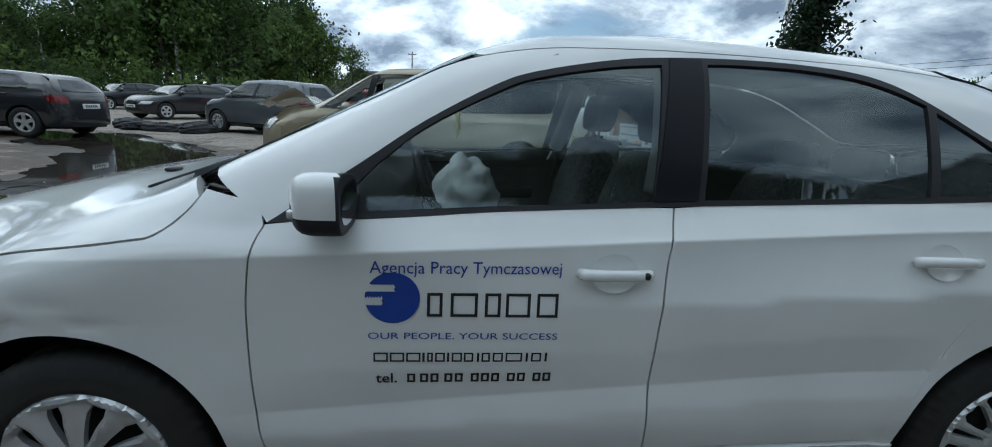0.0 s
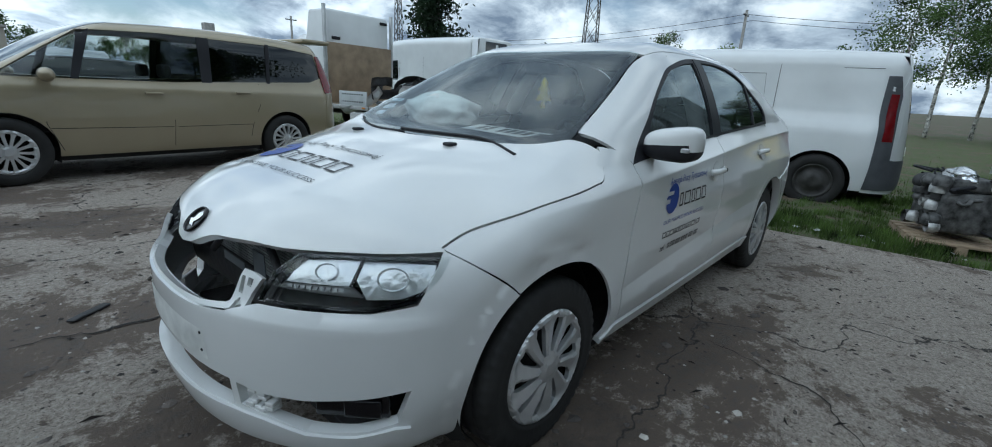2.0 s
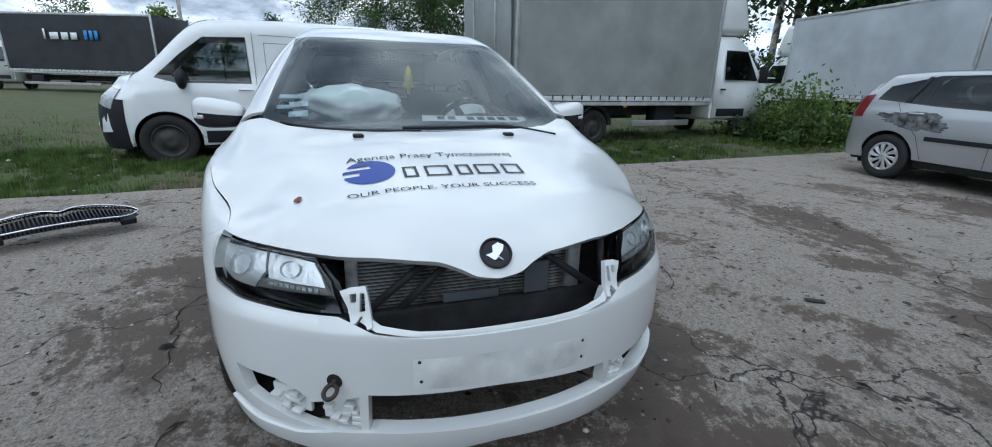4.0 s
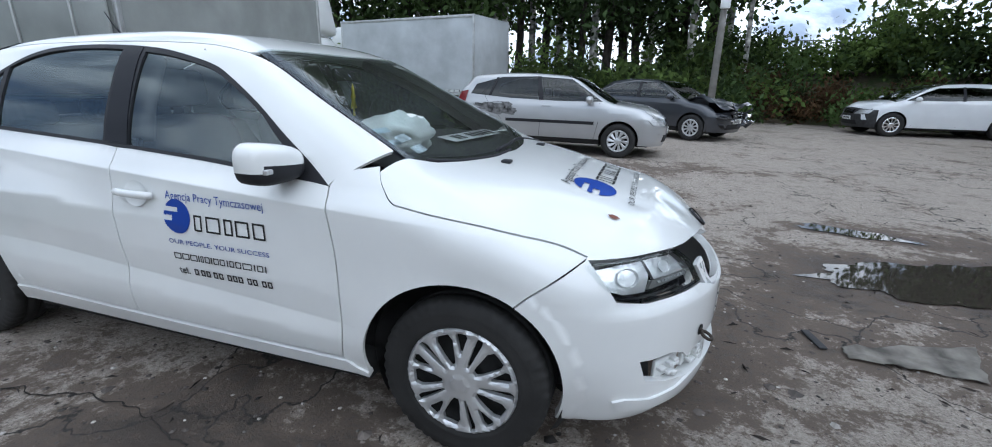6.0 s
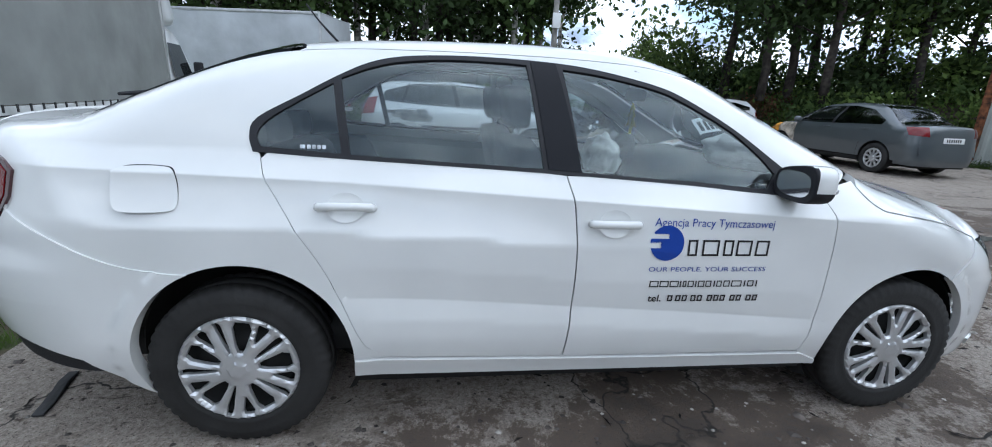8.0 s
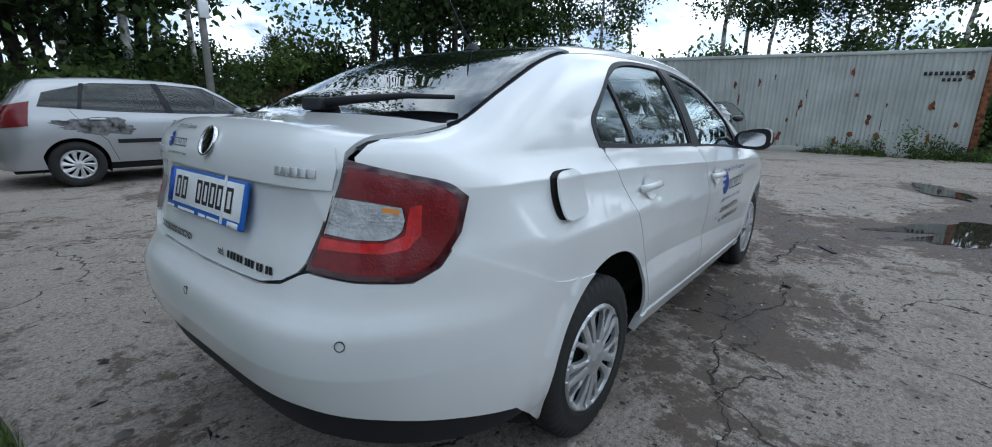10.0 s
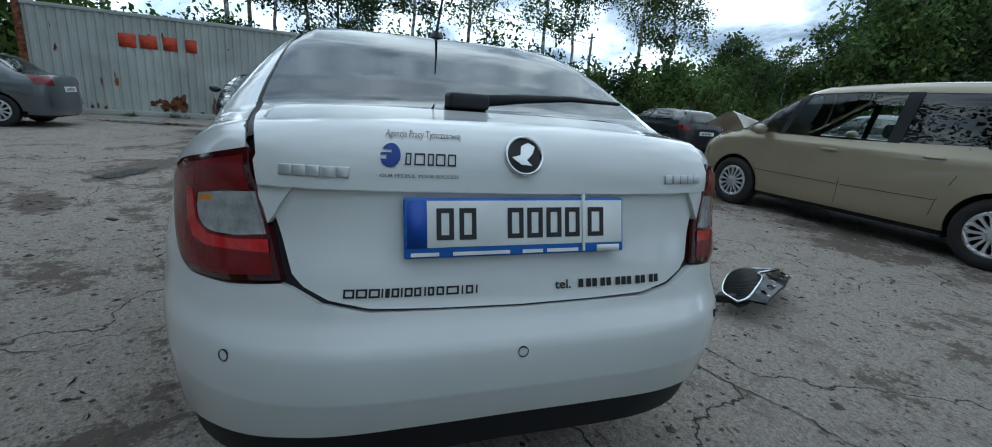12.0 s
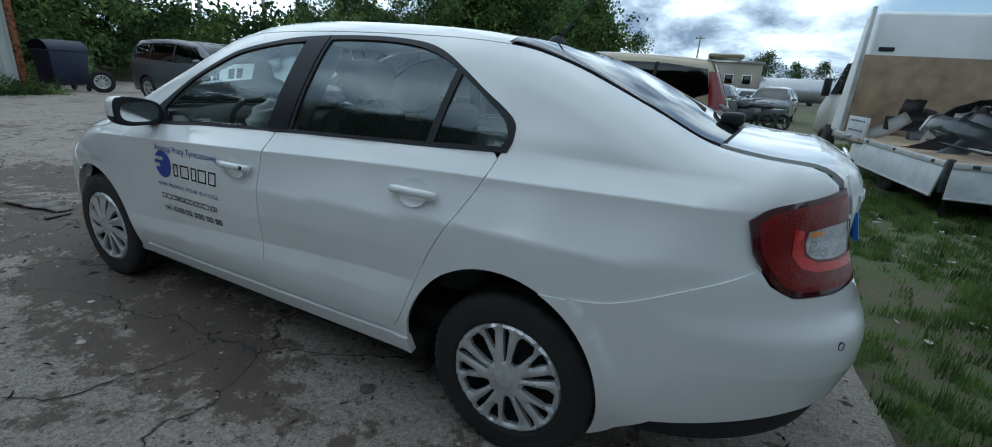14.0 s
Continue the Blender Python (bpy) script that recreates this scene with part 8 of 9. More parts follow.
hung("drop_side", 2.55, pose(0.05, 1.09, 0.69, 9, 0, 0), (0.25, 1.35, 2.35))
hung("drop_side", 2.55, pose(0.05, -1.11, 0.69, -9, 0, 0), (0.25, 1.35, 2.35))
hung("tail_board", 2.14, pose(-0.03, -1.07, 0.69, 5, 0, 90), (0.2, 1.94))
for y in (-1.10, 1.08):
    part("corner_post", boxes((-0.04, 0.03, y - 0.03, y + 0.03, 0.34, 0.72), bevel=0.008), steel_dark, fb)
    part("side_marker", boxes((1.30, 1.40, y - 0.03, y + 0.03, 0.645, 0.685), bevel=0.004), amber_lamp, fb)
    stub = part("side_board", boxes((2.72, 3.62, y - 0.02, y + 0.02, 0.69, 1.00), bevel=0.006), bed_grey, fb, "grey side board with rows of slots")
    for k in range(9):
        part("slot", boxes((2.82 + 0.08 * k, 2.86 + 0.08 * k, y - 0.024, y + 0.024, 0.76, 0.79), bevel=0.002), dark_void, stub)
        part("slot", boxes((2.82 + 0.08 * k, 2.86 + 0.08 * k, y - 0.024, y + 0.024, 0.92, 0.95), bevel=0.002), dark_void, stub)
    part("side_rail", boxes((2.66, 4.3, y - 0.03, y + 0.03, 0.60, 0.69), bevel=0.006), alu, fb)
    part("side_marker", boxes((2.75, 2.85, y - 0.035, y + 0.035, 0.63, 0.67), bevel=0.004), amber_lamp, fb)
    part("tool_box", boxes((2.75, 3.35, min(y * 0.72, y * 0.96), max(y * 0.72, y * 0.96), 0.28, 0.55), bevel=0.015), white_panel, fb)
    far_wheel(fb, 1.9, math.copysign(0.84, y), 0.335, "steel")
    far_wheel(fb, 5.6, math.copysign(0.86, y), 0.335, "steel")
    bm = bmesh.new()
    tube(bm, [(0.10, y * 0.9, 0.62), (0.10, y * 0.9, 0.0)], 0.022, 8)
    part("bed_leg", bm, steel_dark, fb)
part("plywood_board", boxes((4.12, 4.15, -1.0, 1.0, 0.70, 2.06), bevel=0.003), wood_board, fb, "weathered plywood board standing at the cab")
for y in (-1.02, 1.02):
    part("board_frame", boxes((4.11, 4.19, y - 0.03, y + 0.03, 0.69, 2.86), bevel=0.008), alu, fb)
    part("chassis_rail", boxes((0.1, 5.9, y * 0.35 - 0.05, y * 0.35 + 0.05, 0.43, 0.62)), steel_dark, fb)
bm = boxes((4.22, 5.35, -1.0, 0.90, 0.62, 2.80), bevel=0.07)
for v in bm.verts:
    if v.co.z > 2.0 and v.co.x > 4.9:
        v.co.x -= 0.42
sleeper_box = part("sleeper_box", bm, white_panel, fb, "tall white sleeper box behind the cab")
for y, z in ((0.66, 2.17), (-0.82, 2.66)):
    part("vent", boxes((4.20, 4.23, y - 0.12, y + 0.12, z - 0.035, z + 0.035), bevel=0.012), black_plastic, sleeper_box)
cab(fb, 4.75, van_white).scale.y = 0.86
rnd = random.Random(12)
for k in range(24):
    bm = bmesh.new()
    n = 10
    for i in range(n + 1):
        a = radians(-70 + 140 * i / n)
        for j in range(4):
            bm.verts.new((0.55 * math.cos(a) + 0.03 * noise.noise(Vector((i, j, k))), 0.55 * math.sin(a), 0.07 * j + 0.04 * noise.noise(Vector((i * 0.7, j, k + 5)))))
    bm.verts.ensure_lookup_table()
    for i in range(n):
        for j in range(3):
            bm.faces.new([bm.verts[i * 4 + j], bm.verts[(i + 1) * 4 + j], bm.verts[(i + 1) * 4 + j + 1], bm.verts[i * 4 + j + 1]])
    bmesh.ops.solidify(bm, geom=bm.faces[:], thickness=0.012)
    x, y = rnd.uniform(0.5, 3.5), rnd.uniform(-0.62, 0.62)
    sc = tagged(part("torn_bumper", bm, rnd.choice((front_dark, black_plastic, front_dark, slate, dark_grey, white_panel))), "torn car bumper piece lying on the flatbed", "car part", "scrap on the flatbed")
    sc.matrix_basis = fb.matrix_basis @ Matrix.Translation((x, y, 0.74 + 0.10 * x * rnd.random())) @ Euler((rnd.uniform(-0.6, 0.6), rnd.uniform(-0.6, 0.6), rnd.uniform(0, 6.28))).to_matrix().to_4x4()
# long pale trim strips among the scrap
for k, (x, y, a, l) in enumerate(((0.9, 0.35, 12, 0.9), (0.7, -0.1, -6, 0.75), (1.3, 0.6, 4, 0.8), (0.6, -0.55, 20, 0.5), (1.6, 0.1, -14, 0.9))):
    bm = bmesh.new()
    tube(bm, spline([(-l, 0, 0.0), (-l * 0.3, 0.04 * (k % 3 - 1), 0.03), (l * 0.4, 0.06, 0.05), (l, 0.0, 0.02)], 5), 0.014, 6)
    tagged(part("trim_strip", bm, (white_panel, alu, front_dark)[k % 3]), "long car trim strip lying on the flatbed", "car part", "scrap on the flatbed").matrix_basis = fb.matrix_basis @ pose(x, y, 0.72 + 0.02 * k, 0, 0, a)

# shipping container
ct = thing("shipping_container", "pale grey-green shipping container streaked with rust", "container", pose(15.3, -3.5, 0, 0, 0, 98.0))
cont_mat = material("container_paint", (0.44, 0.47, 0.44), 0.6, vary=0.12, scale=0.9, bump=0.002, bump_scale=20)
CL, CW, CH = 12.19, 2.44, 2.9
for name, y in (("side_wall", 0.06), ("side_wall", -CW + 0.06)):
    bm = bmesh.new()
    pts = []
    x = 0.12
    while x < CL - 0.12:
        pts += [(x, 0.0), (x + 0.07, 0.0), (x + 0.105, -0.036), (x + 0.175, -0.036)]
        x += 0.21
    prev = None
    for px, py in pts:
        row = (bm.verts.new((min(px, CL - 0.1), y + py, 0.14)), bm.verts.new((min(px, CL - 0.1), y + py, CH - 0.08)))
        if prev:
            bm.faces.new((prev[0], row[0], row[1], prev[1]))
        prev = row
    part(name, bm, cont_mat, ct, smooth=False)
for x in (0.06, CL - 0.06):
    for y in (0.03, -CW + 0.03):
        part("corner_post", boxes((x - 0.08, x + 0.08, y - 0.08, y + 0.08, 0.0, CH), bevel=0.01), rust_brown if x > 1 or y > -1 else cont_mat, ct)
    part("end_wall", boxes((x - 0.03, x + 0.03, -CW + 0.05, 0.0, 0.14, CH - 0.08)), rust_brown, ct)
    for k in range(9):
        part("end_rib", boxes((x - 0.06, x + 0.06, -CW + 0.2 + 0.25 * k, -CW + 0.30 + 0.25 * k, 0.14, CH - 0.1), bevel=0.01), material("rusty_orange", (0.34, 0.14, 0.06), 0.85, vary=0.6, scale=3), ct)
for y in (0.05, -CW + 0.05):
    part("bottom_rail", boxes((0.1, CL - 0.1, y - 0.04, y + 0.04, 0.0, 0.16), bevel=0.01), cont_mat, ct)
    part("top_rail", boxes((0.1, CL - 0.1, y - 0.04, y + 0.04, CH - 0.10, CH), bevel=0.01), cont_mat, ct)
part("roof", boxes((0.1, CL - 0.1, -CW + 0.05, 0.05, CH - 0.03, CH - 0.01)), cont_mat, ct)
rnd = random.Random(21)
for k in range(70):
    x, z = rnd.uniform(0.2, CL - 0.2), rnd.choice((rnd.uniform(0.12, 0.7), rnd.uniform(0.12, 0.45), rnd.uniform(0.6, 2.4)))
    w, hh = rnd.uniform(0.02, 0.12), rnd.uniform(0.03, 0.16)
    if z < 0.5 and 4.0 < x < 10:
        w, hh = w * 2.2, hh * 2.2
    bm = bmesh.new()
    bm.faces.new([bm.verts.new((x + a, 0.064, z + b)) for a, b in blob(0, 0, w / 2, hh, 0, k, 0.8, 18)])
    part("rust_patch", bm, rust_brown, ct)
for k, w in enumerate((0.42, 0.42, 0.36, 0.30)):
    part("marking", boxes((9.6 - 0.5 * k, 9.6 - 0.5 * k + w, 0.064, 0.068, 1.95, 2.32), bevel=0.0), red_mark, ct, "plain red shape in place of a shipping mark")
for k in range(9):
    part("marking", boxes((0.45 + 0.11 * k, 0.52 + 0.11 * k, 0.064, 0.067, 2.22, 2.32)), black_vinyl, ct)
for k in range(4):
    part("marking", boxes((0.60 + 0.11 * k, 0.67 + 0.11 * k, 0.064, 0.067, 2.06, 2.15)), black_vinyl, ct)

# waste bin on wheels beside it
wb_ = thing("waste_bin", "dark blue plastic wheeled waste container with a rounded lid", "bin", pose(16.3, -4.72, 0, 0, 0, 100) @ Matrix.Diagonal((0.82, 0.82, 1.0, 1.0)))
bin_blue = material("bin_plastic", (0.012, 0.018, 0.045), 0.5, vary=0.15, bump=0.001, bump_scale=30)
bm = boxes((-0.62, 0.62, -0.5, 0.5, 0.2, 1.15), bevel=0.04)
for v in bm.verts:
    if v.co.z < 0.4:
        v.co.x *= 0.88
        v.co.y *= 0.85
part("bin_body", bm, bin_blue, wb_)
bm = bmesh.new()
lathe(bm, [(0.52, -0.64), (0.53, 0.0), (0.52, 0.64)], 20, "x", (0, 0, 1.12), turn=math.pi, start=0)
for v in bm.verts:
    v.co.z = 1.14 + (v.co.z - 1.12) * 0.55
part("bin_lid", bm, bin_blue, wb_)
for x in (-0.5, 0.5):
    for y in (-0.4, 0.4):
        bm = bmesh.new()
        lathe(bm, [(0.0, -0.025), (0.09, -0.025), (0.1, 0.0), (0.09, 0.025), (0.0, 0.025)], 16, "y", (x, y, 0.1))
        part("castor", bm, rubber, wb_)
sw = thing("spare_wheel", "bare car wheel leaning by the waste container", "wheel", pose(15.6, -5.35, 0.31, 0, 8, 75))
part("tyre", WIDE_TYRE, rubber, sw)
part("wheel_rim", RIMS["alloy10"], silver, sw).matrix_basis = pose(0, 0.08, 0)

# scrapped engine on a pallet
eng = thing("engine_block", "greasy aluminium car engine standing on a wooden pallet", "engine", pose(-3.62, 1.92, 0.09, 0, 0, 20))
rnd = random.Random(4)
cast = material("cast_aluminium", (0.55, 0.55, 0.54), 0.42, metal=0.35, vary=0.4, scale=12, bump=0.004, bump_scale=50)
grime = material("engine_grime", (0.10, 0.10, 0.098), 0.6, vary=0.5, scale=15, bump=0.004, bump_scale=60)
foil = material("heat_shield", (0.70, 0.71, 0.72), 0.22, metal=1.0, vary=0.1, bump=0.01, bump_scale=14)
part("block", boxes((-0.30, 0.28, -0.22, 0.22, 0.05, 0.42), (-0.26, 0.24, -0.16, 0.16, 0.42, 0.54), bevel=0.03), grime, eng)
for k in range(34):
    a, rr = rnd.uniform(0, math.tau), rnd.uniform(0.02, 0.075)
    bm = bmesh.new()
    lathe(bm, [(rr, -0.05), (rr * 1.05, 0.0), (rr * 0.8, 0.04), (rr * 0.3, 0.05), (0.0, 0.05)], 14, rnd.choice("xyz"))
    part("engine_part", bm, rnd.choice((cast, cast, grime, steel_dark)), eng).matrix_basis = Matrix.Translation((rnd.uniform(-0.36, 0.36), rnd.choice((-0.24, 0.24, rnd.uniform(-0.2, 0.2))), rnd.uniform(0.08, 0.56)))
for k in range(9):
    p = [Vector((rnd.uniform(-0.35, 0.35), rnd.uniform(-0.27, 0.27), rnd.uniform(0.1, 0.62))) for _ in range(4)]
    bm = bmesh.new()
    tube(bm, spline([tuple(q) for q in p], 5), rnd.uniform(0.008, 0.02), 7)
    part("hose", bm, rnd.choice((grime, black_plastic)), eng)
part("heat_shield", crumpled((0.20, 0.13, 0.10), 5.0, None), foil, eng, "shiny metal heat shield").matrix_basis = pose(0.05, -0.05, 0.54)
bm = bmesh.new()
tube(bm, spline([(0.3, 0.1, 0.1), (0.45, 0.25, 0.04), (0.40, 0.42, -0.04), (0.55, 0.55, -0.06)], 6), 0.012, 7)
part("cable", bm, black_plastic, eng)
pal = thing("pallet", "old grey wooden pallet under the engine", "pallet", pose(-3.62, 1.92, -0.04, 0, 0, 15))
for k in range(6):
    part("plank", boxes((-0.42 + 0.145 * k, -0.31 + 0.145 * k, -0.34, 0.34, 0.09, 0.112), bevel=0.003), wood_board, pal)
for y in (-0.3, 0.0, 0.3):
    part("runner", boxes((-0.42, 0.42, y - 0.04, y + 0.04, 0.0, 0.09), bevel=0.003), wood_board, pal)

# the sedan's grille, lying face up on the concrete
gr_ = thing("loose_grille", "black radiator grille with a chrome edge lying on the concrete", "car part", pose(-0.87, -2.26, 0.080, 16, 0, 120))
out = spline([(-0.46, 0.05), (-0.40, 0.10), (-0.2, 0.115), (-0.08, 0.10), (0.0, 0.06), (0.08, 0.10), (0.2, 0.115), (0.40, 0.10), (0.46, 0.05)], 4)
low = spline([(0.46, 0.05), (0.36, -0.06), (0.2, -0.10), (0.0, -0.115), (-0.2, -0.10), (-0.36, -0.06), (-0.46, 0.05)], 4)
ring = out + low[1:-1]
hump = lambda x, y: 0.10 - 0.36 * x * x  # noqa: E731
bm = bmesh.new()
tube(bm, [(x, y, hump(x, y) + 0.005) for x, y in ring + ring[:1]], 0.0065, 8, caps=False)
part("chrome_edge", bm, chrome, gr_, "chrome edge")
for k in range(38):
    x = -0.42 + 0.84 * k / 37
    hi = np.interp(x, [p[0] for p in out], [p[1] for p in out])
    lo_ = np.interp(x, [p[0] for p in low[::-1]], [p[1] for p in low[::-1]])
    bm = boxes((x - 0.004, x + 0.004, lo_, hi, hump(x, 0) - 0.03, hump(x, 0)), bevel=0.001)
    part("grille_slat", bm, gloss_black, gr_)
v2, faces, _ = fill(ring, [], 0.05)
me = bpy.data.meshes.new("grille_back")
me.from_pydata([(a, b, hump(a, b) - 0.035) for a, b in v2], [], [list(f) for f in faces])
me.materials.append(black_plastic)
part("grille_back", me, black_plastic, gr_)
for s in (1, -1):
    part("grille_lug", boxes((s * 0.36 - 0.05, s * 0.36 + 0.05, -0.10, 0.02, 0.0, 0.05), bevel=0.01), black_plastic, gr_)
# the flange above the grille, bent down to the ground, with its clip holes
plate = out + [(x, 0.215 - 0.10 * abs(x)) for x in np.linspace(0.36, -0.36, 13)]
clip_holes = [blob(x, y, a, b, 0, 7 + k, 0.3, 14) for k, (x, y, a, b) in enumerate(((-0.26, 0.150, 0.035, 0.018), (-0.12, 0.165, 0.04, 0.016), (0.03, 0.155, 0.03, 0.02), (0.16, 0.160, 0.04, 0.018), (0.27, 0.148, 0.02, 0.016)))]
v2, faces, loops = fill(plate, clip_holes, 0.03)
bm = bmesh.new()
drop = lambda x, y: hump(x, y) - 0.62 * max(0.0, y - 0.10) - 0.01 * abs(noise.noise(Vector((x * 9, y * 9, 1))))  # noqa: E731
top = [bm.verts.new((x, y, drop(x, y))) for x, y in v2]
for f in faces:
    bm.faces.new([top[k] for k in f])
for loop in loops:
    low_ = [bm.verts.new(top[k].co - Vector((0, 0, 0.012))) for k in loop]
    for k in range(len(loop)):
        n = (k + 1) % len(loop)
        bm.faces.new((top[loop[k]], low_[k], low_[n], top[loop[n]]))
part("grille_flange", bm, gloss_black, gr_, "torn black plastic flange with clip holes", smooth=False)
for k, x in enumerate((-0.36, -0.22, 0.12, 0.28)):
    part("clip", boxes((x - 0.012, x + 0.012, 0.168, 0.184, drop(x, 0.176) - 0.004, drop(x, 0.176) + 0.008), bevel=0.002), bright_metal, gr_)
# a flattened sheet of cardboard, a black strip, scrap by the far cars
bm = bmesh.new()
g = [[bm.verts.new((2.86 + 0.54 * u + 0.10 * v * u + 0.03 * noise.noise(Vector((u * 6, v * 6, 9))), 0.40 + 0.32 * v * (0.35 + 0.65 * u) - 0.03 * u + 0.03 * noise.noise(Vector((u * 6, v * 6, 2))), 0.010 + 0.025 * abs(noise.noise(Vector((u * 4, v * 4, 4)))) + 0.10 * max(0, v - 0.72) * u)) for v in np.linspace(0, 1, 8)] for u in np.linspace(0, 1, 10)]
for a, b in zip(g, g[1:]):
    for j in range(7):
        bm.faces.new((a[j], a[j + 1], b[j + 1], b[j]))
bmesh.ops.solidify(bm, geom=bm.faces[:], thickness=0.006)
tagged(part("cardboard_sheet", bm, material("wet_cardboard", (0.34, 0.315, 0.28), 0.9, vary=0.35, scale=8, bump=0.004, bump_scale=30)), "flattened wet cardboard on the ground", "cardboard")
for k, (x, y, a, l) in enumerate(((-2.14, -0.49, 95, 0.15), (-0.46, -2.79, 45, 0.07), (2.2, -1.3, 40, 0.10), (2.75, 0.55, 100, 0.09), (1.4, 2.2, 60, 0.05), (0.2, -2.9, 15, 0.06))):
    bm = boxes((-l, l, -0.02, 0.02, 0.0, 0.012), bevel=0.004)
    bmesh.ops.subdivide_edges(bm, edges=bm.edges[:], cuts=3)
    for v in bm.verts:
        v.co += Vector((0, 0.04 * noise.noise(Vector((v.co.x * 4, k, 0))), 0.01 * abs(noise.noise(Vector((v.co.x * 7, k, 3))))))
    tagged(part("plastic_shard", bm, front_dark), "broken piece of black plastic trim on the concrete", "debris", "plastic shards").matrix_basis = pose(x, y, 0.002, 0, 0, a)
rnd = random.Random(77)
for k in range(7):
    bm = crumpled((0.5, 0.3, 0.22), k * 2.0, None)
    tagged(part("bumper_scrap", bm, rnd.choice((front_dark, black_plastic, dark_grey)), smooth=False), "crumpled black bumper scrap on the wet yard", "car part", "bumper scrap").matrix_basis = pose(8.9 + rnd.uniform(-1.5, 2.2), -13.6 + rnd.uniform(-1.2, 1.2), 0.10, 0, 0, rnd.uniform(0, 360)) @ Matrix.Diagonal((1.4, 0.8, 0.8, 1))

# ---------------------------------------------------------------- trees, bank, fence, poles
bark = material("bark", (0.060, 0.050, 0.042), 0.95, vary=0.4, scale=6, bump=0.01, bump_scale=20)
birch = material("birch_bark", (0.52, 0.50, 0.46), 0.85, vary=0.5, scale=5, bump=0.004, bump_scale=20)


def leaf_material(name, colour):
    m = material(name, colour, 0.75, vary=0.45, scale=0.8)
    nodes, links = m.node_tree.nodes, m.node_tree.links
    b = nodes["Principled BSDF"]
    b.inputs["Specular IOR Level"].default_value = 0.25
    thru = nodes.new("ShaderNodeBsdfTranslucent")
    both = nodes.new("ShaderNodeMixShader")
    both.inputs[0].default_value = 0.45
    links.new(b.outputs[0], both.inputs[1])
    links.new(thru.outputs[0], both.inputs[2])
    links.new(both.outputs[0], nodes["Material Output"].inputs[0])
    info = nodes.new("ShaderNodeObjectInfo")
    geo = nodes.new("ShaderNodeNewGeometry")
    add = nodes.new("ShaderNodeMath")
    add.operation = "ADD"
    links.new(info.outputs["Random"], add.inputs[0])
    links.new(geo.outputs["Random Per Island"], add.inputs[1])
    r = nodes.new("ShaderNodeMapRange")
    r.inputs[2].default_value, r.inputs[3].default_value, r.inputs[4].default_value = 2.0, 0.55, 1.5
    links.new(add.outputs[0], r.inputs[0])
    hs = nodes.new("ShaderNodeHueSaturation")
    links.new(r.outputs[0], hs.inputs["Value"])
    old = b.inputs["Base Color"].links[0].from_socket
    links.new(old, hs.inputs["Color"])
    links.new(hs.outputs[0], b.inputs["Base Color"])
    links.new(hs.outputs[0], thru.inputs[0])
    return m


leaf_dark, leaf_mid, leaf_light = leaf_material("leaf_dark", (0.070, 0.112, 0.042)), leaf_material("leaf_mid", (0.105, 0.165, 0.055)), leaf_material("leaf_light", (0.130, 0.195, 0.052))
needle = leaf_material("needles", (0.036, 0.062, 0.032))


def leaves(centres, per, spread, size, seed, flat=1.0):
    """Small bent leaves round the given centres: one mesh."""
    g = np.random.default_rng(seed)
    c = np.repeat(np.array(centres, float), per, 0)
    n = len(c)
    p = c + g.normal(0, 1, (n, 3)) * np.array((spread, spread, spread * flat))
    u = g.normal(0, 1, (n, 3))
    u /= np.linalg.norm(u, axis=1, keepdims=True)
    w = np.cross(u, g.normal(0, 1, (n, 3)))
    w /= np.linalg.norm(w, axis=1, keepdims=True)
    s = g.uniform(0.6, 1.4, (n, 1)) * size
    a, b, d, e = p - u * s, p + w * s * 0.55, p + u * s, p - w * s * 0.55
    me = bpy.data.meshes.new("crown")
    me.from_pydata(np.concatenate([a, b, d, e]).tolist(), [], [(i, i + n, i + 2 * n, i + 3 * n) for i in range(n)])
    return me


